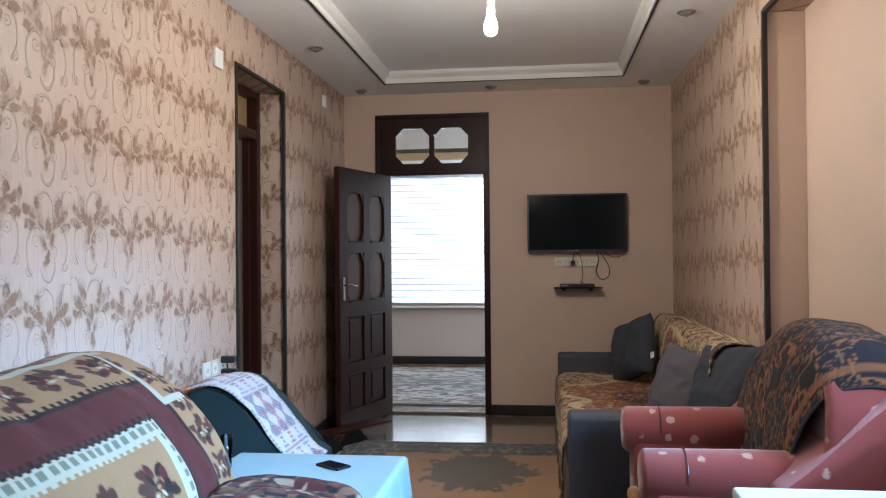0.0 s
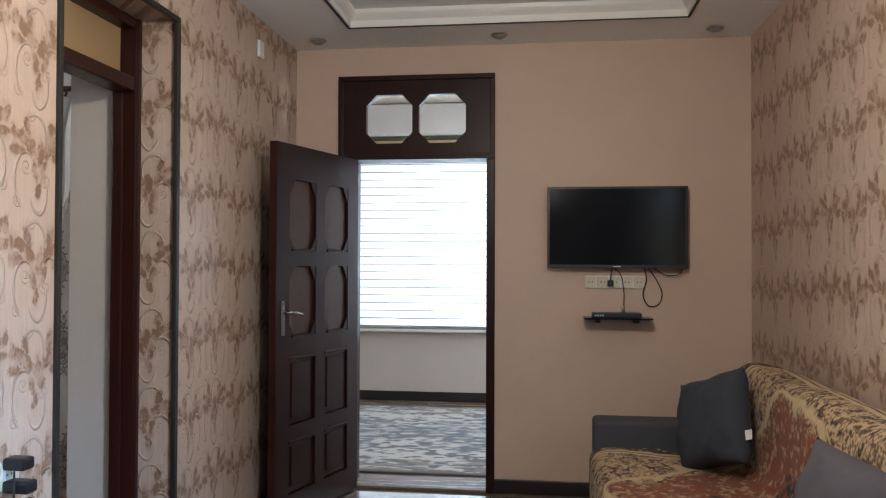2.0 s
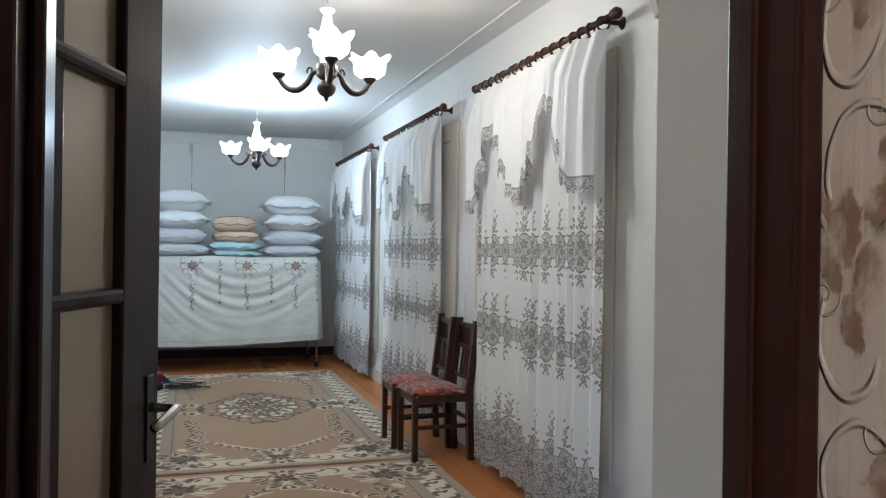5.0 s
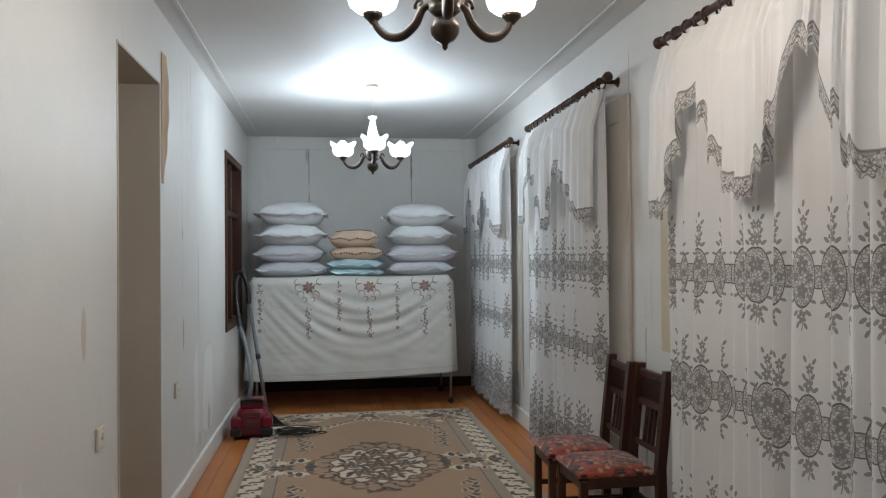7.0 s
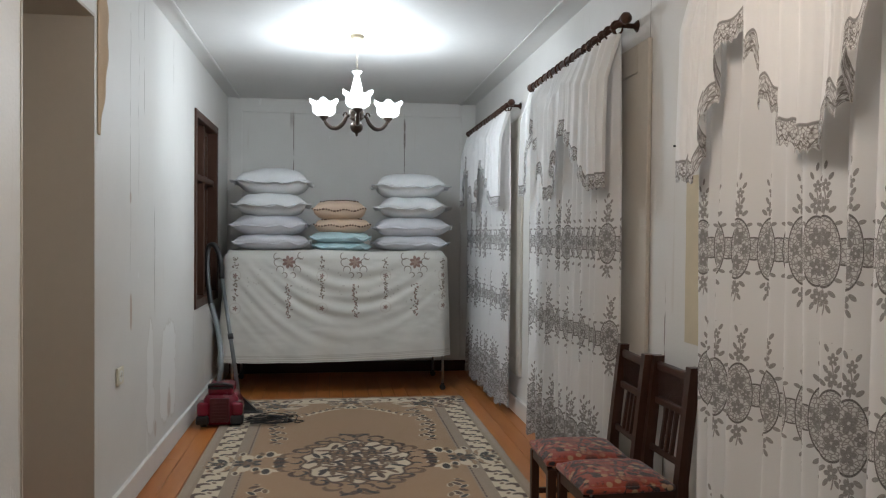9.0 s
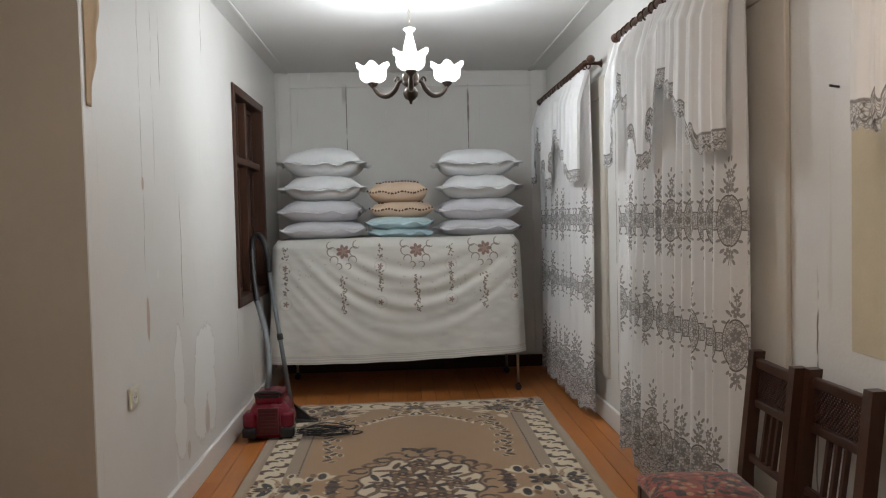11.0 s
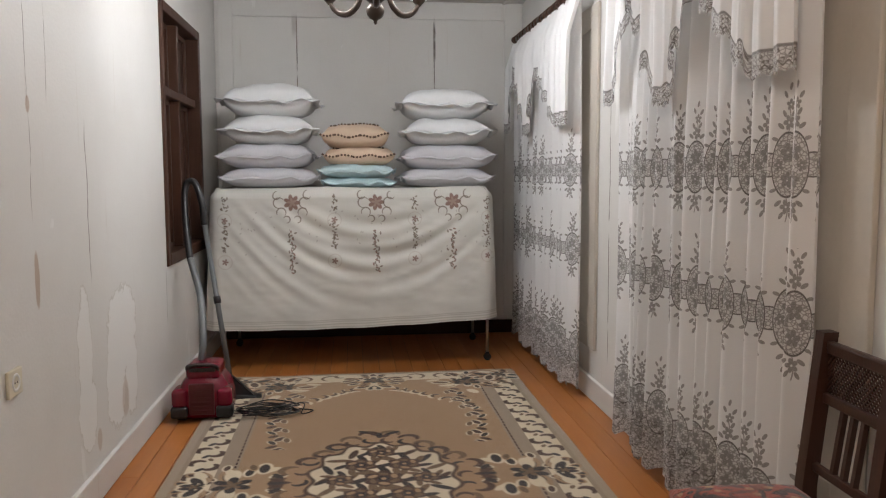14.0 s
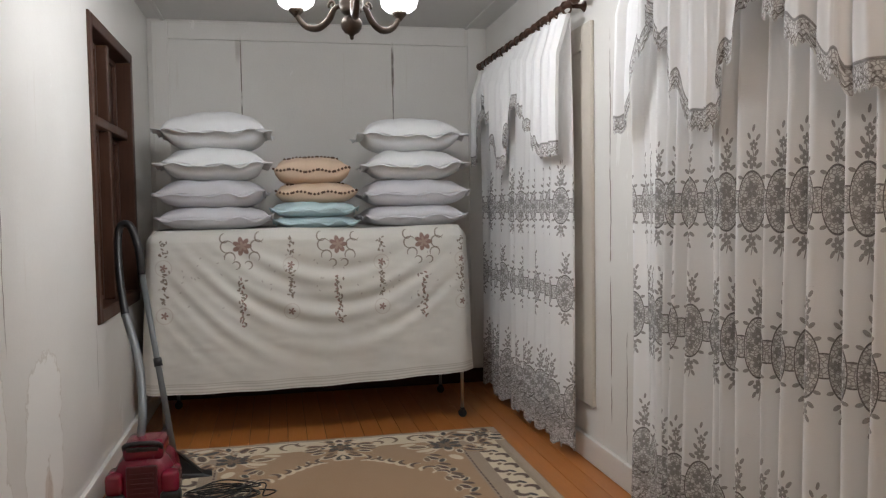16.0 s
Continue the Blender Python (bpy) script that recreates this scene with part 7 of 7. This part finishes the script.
def coffee_table():
    m = plain("white_blue_tablecloth", (0.25, 0.38, 0.44), 0.7, var=0.05, scale=8)
    t = thing("coffee_table", "low table under a pale blue-white cloth", "table")
    x0, x1, y0, y1, z = -1.22, -0.50, 2.66, 3.27, 0.50
    for x in (x0 + 0.05, x1 - 0.05):
        for y in (y0 + 0.05, y1 - 0.05):
            part("leg", boxes((x - 0.02, x + 0.02, y - 0.02, y + 0.02, 0, 0.47), bevel=0.003), M_DARKWOOD, t)
    part("tabletop", boxes((x0 + 0.008, x1 - 0.008, y0 + 0.008, y1 - 0.008, 0.47, z - 0.006), bevel=0.004), M_DARKWOOD, t)
    c = thing("tablecloth", "pale blue-white cloth hanging over the low table", "tablecloth")
    n = 60
    g = np.linspace(-1.28, 1.28, n)
    U, V = np.meshgrid(g, g)
    cu, cv = np.clip(U, -1, 1), np.clip(V, -1, 1)
    du, dv = np.abs(U - cu), np.abs(V - cv)
    X = (x0 + x1) / 2 + (x1 - x0) / 2 * cu + 0.06 * np.sign(U) * du * (1 + 0.5 * np.sin(V * 9))
    Y = (y0 + y1) / 2 + (y1 - y0) / 2 * cv + 0.06 * np.sign(V) * dv * (1 + 0.5 * np.sin(U * 9))
    Z = z - 0.36 * np.maximum(du, dv) * 1.6 - 0.1 * np.minimum(du, dv)
    sheet("cloth", np.stack([X, Y, Z], -1), m, c).modifiers.new("thickness", "SOLIDIFY").thickness = 0.003
    ph = thing("phone", "black phone lying on the tablecloth", "phone")
    part("body", boxes((-0.065, 0.065, -0.036, 0.036, 0.0, 0.009), bevel=0.003), M_BLACKP, ph)
    part("screen", boxes((-0.060, 0.060, -0.033, 0.033, 0.009, 0.0098)), M_SCREEN, ph, "dark glass screen")
    ph.matrix_basis = pose(-0.76, 3.07, z + 0.002, 0, 0, -35)
    g2 = thing("drinking_glass", "clear narrow drinking glass on the low table", "glass")
    part("wall", lathe([(0.018, 0), (0.022, 0.002), (0.026, 0.13), (0.0245, 0.13), (0.0205, 0.006), (0.001, 0.006)], 16), M_GLASS, g2, "", True)
    g2.matrix_basis = pose(-1.17, 3.0, z + 0.002)
    r = thing("remote_control", "slim black remote control on the low table", "remote control")
    part("body", boxes((-0.08, 0.08, -0.02, 0.02, 0, 0.014), bevel=0.004), M_BLACKP, r)
    r.matrix_basis = pose(-0.98, 2.82, z + 0.002, 0, 0, 8)


def bench():
    """Low dark board on splayed trestles, standing askew by the open door leaf."""
    t = thing("low_bench", "low dark wooden bench on splayed feet near the open door", "bench", at=pose(-1.32, 5.36, 0, 0, 0, 57))
    part("board", boxes((-0.44, 0.44, -0.07, 0.07, 0.125, 0.145), bevel=0.004), M_REDWOOD, t)
    for s in (-1, 1):
        bm = bmesh.new()
        v = [[bm.verts.new((s * 0.16 + dx, y, z)) for dx, z in ((-0.15, 0.0), (0.15, 0.0), (0.035, 0.124), (-0.035, 0.124))] for y in (s * 0.045 - 0.008, s * 0.045 + 0.008)]
        bm.faces.new(v[0][::-1]), bm.faces.new(v[1])
        for k in range(4):
            bm.faces.new((v[0][k], v[0][(k + 1) % 4], v[1][(k + 1) % 4], v[1][k]))
        part("foot", bm, M_BLACKP, t, "black splayed foot")


def side_table():
    m = plain("white_tabletop", (0.66, 0.70, 0.72), 0.5, var=0.04)
    t = thing("side_table", "small white-topped table beside the armchair", "table")
    part("tabletop", boxes((0.52, 1.05, 1.45, 2.06, 0.715, 0.75), bevel=0.008), m, t)
    for x in (0.57, 1.0):
        for y in (1.5, 2.01):
            part("leg", boxes((x - 0.02, x + 0.02, y - 0.02, y + 0.02, 0, 0.716), bevel=0.003), M_REDWOOD, t)


m = Mat("dark_screen_glass", (0.006, 0.008, 0.012), 0.12)
m.set("Roughness", 0.10 + m.noise(m.obj(), 6.0, 2.0) * 0.08)
m.set("Specular IOR Level", 0.2)
M_SCREEN = m.mat


def television():
    t = thing("television", "wall-mounted black flat television, switched off", "television")
    x0, x1, z0, z1, yf = -0.054, 0.744, 1.345, 1.818, 6.565
    part("wall_mount", boxes((0.22, 0.48, 6.61, YN - 0.001, 1.42, 1.74), bevel=0.004), M_BLACKP, t)
    part("case", boxes((x0, x1, yf + 0.004, 6.612, z0, z1), bevel=0.008), M_BLACKP, t)
    part("bezel", boxes((x0, x0 + 0.014, yf - 0.004, yf + 0.004, z0, z1), (x1 - 0.014, x1, yf - 0.004, yf + 0.004, z0, z1), (x0 + 0.014, x1 - 0.014, yf - 0.004, yf + 0.004, z0, z0 + 0.02), (x0 + 0.014, x1 - 0.014, yf - 0.004, yf + 0.004, z1 - 0.013, z1), bevel=0.002), M_BLACKP, t, "glossy black bezel")
    part("screen", boxes((x0 + 0.014, x1 - 0.014, yf, yf + 0.003, z0 + 0.02, z1 - 0.013)), M_SCREEN, t, "dark glass screen")
    part("badge", boxes((0.325, 0.365, yf - 0.006, yf - 0.004, z0 + 0.006, z0 + 0.013)), M_CHROME, t, "small silver badge")
    s = thing("power_strip", "white five-gang wall socket strip below the television", "socket")
    part("plate", boxes((0.165, 0.515, YN - 0.014, YN - 0.001, 1.225, 1.30), bevel=0.003), M_WHITEP, s)
    for k in range(5):
        x = 0.20 + 0.07 * k
        part("socket_face", boxes((x - 0.030, x + 0.030, YN - 0.018, YN - 0.014, 1.232, 1.293), bevel=0.002), M_SOCK, s)
        for dx in (-0.01, 0.01):
            part("pin_hole", boxes((x + dx - 0.003, x + dx + 0.003, YN - 0.0195, YN - 0.018, 1.259, 1.266)), M_BLACKP, s)
    pl = thing("plug", "black plug and cable in the socket strip", "plug")
    part("plug_body", boxes((0.295, 0.33, YN - 0.06, YN - 0.0185, 1.24, 1.275), bevel=0.006), M_BLACKP, pl)
    part("cable", tube(smooth_path([(0.312, YN - 0.05, 1.275), (0.315, YN - 0.06, 1.31), (0.32, YN - 0.055, 1.34)], 5), 0.004), M_BLACKP, pl)
    c = thing("television_cables", "black cables looping below the television", "cable")
    part("loop", tube(smooth_path([(0.50, YN - 0.04, 1.36), (0.52, YN - 0.03, 1.28), (0.50, YN - 0.02, 1.19), (0.535, YN - 0.012, 1.125), (0.59, YN - 0.012, 1.135), (0.61, YN - 0.015, 1.20), (0.575, YN - 0.02, 1.28), (0.53, YN - 0.035, 1.345)], 8), 0.0035, 6), M_BLACKP, c, "", True)
    part("lead", tube(smooth_path([(0.55, YN - 0.04, 1.35), (0.63, YN - 0.03, 1.305), (0.70, YN - 0.03, 1.31), (0.73, YN - 0.04, 1.35)], 8), 0.003, 6), M_BLACKP, c, "", True)
    part("drop_lead", tube(smooth_path([(0.335, YN - 0.04, 1.345), (0.375, YN - 0.03, 1.30), (0.39, YN - 0.04, 1.2), (0.385, YN - 0.06, 1.11), (0.38, YN - 0.07, 1.075)], 8), 0.003, 6), M_BLACKP, c, "", True)
    sh = thing("wall_shelf", "small black glass wall shelf", "shelf")
    part("plate", boxes((0.155, 0.54, 6.47, YN - 0.001, 1.052, 1.062), bevel=0.002), M_SCREEN, sh)
    part("bracket", boxes((0.22, 0.25, 6.53, YN - 0.001, 1.03, 1.052), (0.44, 0.47, 6.53, YN - 0.001, 1.03, 1.052), bevel=0.003), M_BLACKP, sh)
    b = thing("receiver_box", "flat black receiver box on the wall shelf", "receiver")
    part("case", boxes((0.205, 0.48, 6.50, 6.61, 1.0625, 1.088), bevel=0.004), M_BLACKP, b)
    part("aerial_plug", tube([(0.38, 6.56, 1.088), (0.38, 6.56, 1.125)], 0.010, 10), M_BRASS, b, "brass aerial plug", True)
    for k in range(4):
        part("button", boxes((0.215 + 0.014 * k, 0.225 + 0.014 * k, 6.498, 6.5, 1.07, 1.08)), M_STEEL, b)


def downlight(x, y):
    t = thing("ceiling_spot", "unlit round glass ceiling spot", "ceiling spot", "ceiling spots", Matrix.Translation((x, y, H)))
    part("rim", lathe([(0.001, -0.001), (0.045, -0.001), (0.052, -0.006), (0.050, -0.012), (0.042, -0.014), (0.040, -0.006)], 20), M_CHROME, t, "metal rim", True)
    part("lens", lathe([(0.041, -0.010), (0.036, -0.020), (0.020, -0.028), (0.001, -0.030)], 14), M_SPOT, t, "faceted glass")
    return t


M_SPOT = plain("smoky_faceted_glass", (0.30, 0.29, 0.28), 0.12, 0.3, var=0.15, bump=0.0)
spot = downlight(-1.40, 6.43)
for x, y in ((-0.33, 6.43), (0.87, 6.43), (-1.39, 5.06), (0.88, 4.62), (-1.39, 2.6), (0.88, 2.2)):
    copy_thing(spot, Matrix.Translation((x, y, H)))


def bulb():
    m = Mat("lit_bulb", (1, 0.9, 0.75), 0.4)
    m.set("Emission Color", (1.0, 0.86, 0.66)).set("Emission Strength", 30.0)
    t = thing("light_bulb", "bare lit bulb hanging from the ceiling tray", "lamp", at=Matrix.Translation((-0.155, 3.55, 0)))
    part("ceiling_cup", lathe([(0.001, 2.87), (0.04, 2.87), (0.035, 2.84), (0.008, 2.825)], 14), M_WHITEP, t, "", True)
    part("cord", tube([(0, 0, 2.83), (0, 0, 2.45)], 0.004, 6), M_WHITEP, t)
    part("holder", tube([(0, 0, 2.46), (0, 0, 2.395)], 0.018, 12), M_WHITEP, t, "", True)
    g = part("glass", lathe([(0.014, 2.395), (0.018, 2.385), (0.028, 2.36), (0.031, 2.335), (0.026, 2.312), (0.012, 2.302), (0.001, 2.30)], 18), m.mat, t, "glowing bulb", True)
    g.visible_shadow = False


sofa(), armchair(), covered_seat(), towel_chair(), coffee_table(), bench(), side_table(), television(), bulb()
# sockets and switches on the papered wall
for yy in (3.79, 3.885, 3.98):
    wall_socket(pose(XL + 0.001, yy, 0.765), False, "white wall socket in a row of three", w=0.09)
for z, l in ((0.80, 0.07), (0.735, 0.08)):
    c = thing("charger", "black phone charger plugged into the socket", "charger")
    part("body", boxes((XL + 0.014, XL + 0.014 + l, 3.945, 3.995, z - 0.018, z + 0.018), bevel=0.008), M_BLACKP, c)
    part("cable", tube(smooth_path([(XL + 0.05, 3.95, z - 0.018), (XL + 0.06, 3.93, z - 0.10), (XL + 0.04, 3.90, 0.60), (XL + 0.06, 3.88, 0.45)], 6), 0.003), M_BLACKP, c)
for yy, z, w, h in ((3.955, 2.355, 0.10, 0.10), (5.99, 2.52, 0.07, 0.09)):
    s = thing("junction_cover", "square white cover plate high on the papered wall", "cover plate")
    part("plate", boxes((XL + 0.001, XL + 0.018, yy - w / 2, yy + w / 2, z - h / 2, z + h / 2), bevel=0.004), M_WHITEP, s)

# rug of room 1
def rug3_colour(u, v, L, Wd):
    c = np.empty((*u.shape, 3))
    c[:] = (0.060, 0.066, 0.060)
    g = fuzz(u.shape, 44, 70)
    c = lay(c, np.clip(g * 2 - 0.6, 0, 1) * 0.8, (0.24, 0.22, 0.18))
    hu, hv = L / 2, Wd / 2
    e = np.minimum(hu - np.abs(u), hv - np.abs(v))
    for a in (0.02, 0.10, 0.24):
        c = lay(c, (np.abs(e - a) < 0.006) * 0.9, (0.26, 0.26, 0.22))
    inner = soft(-(e - 0.34 - 0.10 * np.clip(np.cos(u * 2.6), 0, 1)), 0.01)
    c = lay(c, inner, (0.33, 0.185, 0.085))
    for cx, cy, r in ((0, 0, 0.42), (1.25, 0, 0.38), (-1.25, 0, 0.38)):
        k = soft(np.hypot((u - cx) / r, (v - cy) / (r * 0.85)) - 1 + 0.12 * np.cos(np.arctan2(v - cy, u - cx) * 10) + 0.12 * g, 0.06)
        c = lay(c, k * 0.9, (0.085, 0.078, 0.060))
    return c


def flat_rug(name, label, x0, x1, y0, y1, nx, ny, fn, seed):
    L, Wd = y1 - y0, x1 - x0
    v, u = np.meshgrid(np.linspace(-Wd / 2, Wd / 2, nx), np.linspace(-L / 2, L / 2, ny), indexing="ij")
    edge = np.minimum(L / 2 - np.abs(u), Wd / 2 - np.abs(v))
    z = 0.003 + 0.008 * np.clip(edge / 0.012, 0, 1) ** 0.5 + 0.001 * fuzz(u.shape, seed, 10)
    r = sheet(name, np.stack([v, u, z], -1), M_RUG, None, label, fn(u, v, L, Wd))
    r.matrix_basis = pose((x0 + x1) / 2, (y0 + y1) / 2, 0)
    return tagged(r, label, "rug")


flat_rug("rug", "dark green and tan oriental rug on the laminate", -1.32, 0.62, 1.6, 5.62, 190, 400, rug3_colour, 51)


def rug4_colour(u, v, L, Wd):
    c = np.empty((*u.shape, 3))
    c[:] = (0.50, 0.47, 0.42)
    g, g2 = fuzz(u.shape, 71, 60), fuzz(u.shape, 72, 40)
    c = lay(c, np.clip(g * 3 - 0.3, 0, 1), (0.07, 0.075, 0.085))
    for s in (-1, 0, 1):
        k = soft(np.hypot((v - s * 1.1) / 0.55, u / 0.62) - 1 + 0.15 * np.cos(np.arctan2(u, v - s * 1.1) * 10) + 0.1 * g2, 0.1)
        c = lay(c, k * np.clip(0.7 + 0.5 * g, 0, 1), (0.07, 0.09, 0.115))
    e = np.minimum(L / 2 - np.abs(u), Wd / 2 - np.abs(v))
    c = lay(c, (e < 0.35) * np.clip(0.4 + g2, 0, 0.8), (0.11, 0.085, 0.065))
    c = lay(c, (e < 0.05).astype(float), (0.10, 0.075, 0.06))
    return c


flat_rug("rug", "blue-grey and cream oriental rug in the far room", -2.9, 1.6, 6.98, 9.35, 330, 200, rug4_colour, 52)

# ---- room 3, behind the far door ----
setting("wall_far_north", boxes((-3.2, 3.2, 9.70, 9.85, 0, 0.72), (-3.2, -2.9, 9.70, 9.85, 0.72, 2.42), (1.9, 3.2, 9.70, 9.85, 0.72, 2.42), (-3.2, 3.2, 9.70, 9.85, 2.42, 3.0)), M_WHITEWALL, "white wall under a wide window")
# the opening in the east side is unseen, added to let the fill lamp in
setting("wall_far_sides", boxes((-3.3, -3.2, YN, 9.85, 0, 3.0), (3.2, 3.3, YN, 7.35, 0, 3.0), (3.2, 3.3, 9.05, 9.85, 0, 3.0), (3.2, 3.3, 7.35, 9.05, 0, 0.9), (3.2, 3.3, 7.35, 9.05, 2.3, 3.0)), M_WHITEWALL)
setting("ceiling_far", boxes(*[(-3.3 + 0.11 * k, -3.3 + 0.11 * k + 0.107, 6.87, 9.85, 2.95, 3.05) for k in range(60)]), plain("beige_ceiling_planks", (0.62, 0.53, 0.42), 0.5), "beige planked ceiling")
setting("ceiling_far_backing", boxes((-3.3, 3.3, 6.87, 9.85, 3.0501, 3.08)), M_TAN)
setting("baseboard_far", boxes((-3.2, 3.2, 9.68, 9.699, 0.002, 0.095), bevel=0.004), M_BASE, "black baseboard")
setting("trim_far_rail", boxes((-3.2, 3.2, 9.66, 9.699, 2.58, 2.63), bevel=0.004), plain("dull_green_rail", (0.09, 0.10, 0.06), 0.5), "dull green curtain rail")
setting("trim_far_cornice", boxes((-3.2, 3.2, 9.62, 9.699, 2.63, 2.94), bevel=0.01), M_CREAM, "cream pelmet board")
setting("trim_far_board", boxes((-3.2, 3.2, 9.63, 9.699, 2.45, 2.578), bevel=0.004), plain("tan_board", (0.52, 0.38, 0.21), 0.5), "tan board over the blind")
wn = tagged(new("window_6"), "wide white window behind a closed zebra blind", kind="structure")
part("window_frame", boxes((-2.9, 1.9, 9.72, 9.80, 0.72, 0.79), (-2.9, 1.9, 9.72, 9.80, 2.35, 2.42), *[(x, x + 0.07, 9.72, 9.80, 0.79, 2.35) for x in (-2.9, -1.3, 0.3, 1.83)], bevel=0.006), M_WHITEP, wn)
part("window_sill", boxes((-2.95, 1.95, 9.58, 9.72, 0.69, 0.72), bevel=0.008), M_WHITEP, wn)
bl = thing("zebra_blind", "closed white zebra roller blind glowing with daylight", "blind")
m = Mat("blind_fabric", (0.86, 0.86, 0.85), 0.8)
tr = m.nt.nodes.new("ShaderNodeBsdfTranslucent")
tr.inputs[0].default_value = (0.9, 0.9, 0.9, 1)
mx = m.nt.nodes.new("ShaderNodeMixShader")
m.put(mx.inputs[0], 0.5 + m.noise(m.obj(), 90.0, 2.0) * 0.1)
m.nt.links.new(m.bsdf.outputs[0], mx.inputs[1]), m.nt.links.new(tr.outputs[0], mx.inputs[2])
m.nt.links.new(mx.outputs[0], m.nt.nodes["Material Output"].inputs[0])
slat = mesh_of("slat", boxes((-2.34, 2.34, -0.001, 0.001, -0.038, 0.038)), m.mat)
for k in range(23):
    part("slat", slat, None, bl).matrix_basis = pose(-0.5, 9.60 + 0.004 * (k % 2), 0.785 + 0.0755 * k, 5, 0, 0)
# grey strips stand in for the shade where slats overlap; no sewn hems
hem = mesh_of("hem", boxes((-2.34, 2.34, -0.004, 0.0, -0.0042, 0.0042)), plain("blind_overlap_shade", (0.24, 0.24, 0.24), 0.7))
for k in range(23):
    part("hem", hem, None, bl).matrix_basis = pose(-0.5, 9.590, 0.750 + 0.0755 * k)
part("bottom_bar", boxes((-2.84, 1.84, 9.585, 9.61, 0.715, 0.745), bevel=0.006), M_STEEL, bl, "grey bottom bar")

# ---- floor pieces ----
setting("floor_bed", boxes((-1.6, 1.302, -1.9, YN, -0.03, -0.004), (-2.08, -1.6, NY0, NY1, -0.03, -0.004)), M_BASE)
fl1 = setting("floor", boxes((-1.6, 1.302, -1.9, 1.2, -0.004, 0.0)), M_GREYPLANK, "grey-brown laminate floor")
pl = mesh_of("plank", boxes((-0.639, 0.639, -0.0955, 0.0955, -0.004, 0.0), bevel=0.0012, seg=1), M_LAM)
short = mesh_of("plank", boxes((-0.36, 0.36, -0.0955, 0.0955, -0.004, 0.0), bevel=0.0012, seg=1), M_LAM)
row = 0
yy = 1.2 + 0.096
while yy < 6.62:
    xs = [(-0.96, pl), (0.32, pl)] if row % 2 else [(-1.24, short), (-0.239, pl), (0.762, short)]
    for x, me in xs:
        ob = part("plank", me, None, fl1)
        ob.location = (x, yy, 0)
    yy += 0.192
    row += 1
setting("floor_edge", boxes((0.962, 1.302, 1.2, YN, -0.005, -0.001), (-1.6, 1.115, 6.53, YN, -0.006, -0.0015), (-2.08, -1.6, NY0, NY1, -0.004, 0.0)), M_GREYPLANK)
fl2 = setting("floor_room", boxes((EX, -2.08, Y0 - 0.45, Y1, -0.03, -0.006)), M_BASE, "varnished orange pine board floor")
nb = 22
bw = (Y1 - Y0) / nb
rng = random.Random(2)
boards = {L: mesh_of("board", boxes((-L / 2, L / 2, -bw / 2 + 0.0012, bw / 2 - 0.0012, -0.006, 0.0), bevel=0.0015, seg=1), M_PINE) for L in (2.98, 5.94, 4.46)}
for k in range(nb):
    x = EX
    for L in ((2.98, 5.94), (5.94, 2.98), (4.46, 4.46))[(k * 7) % 3]:
        part("board", boards[L], None, fl2).location = (x + L / 2, Y0 + bw * (k + 0.5), 0.0)
        x += L
setting("floor_alcove", boxes((nx0, nx1, Y0 - 0.45, Y0, -0.006, 0.0)), M_PINE)
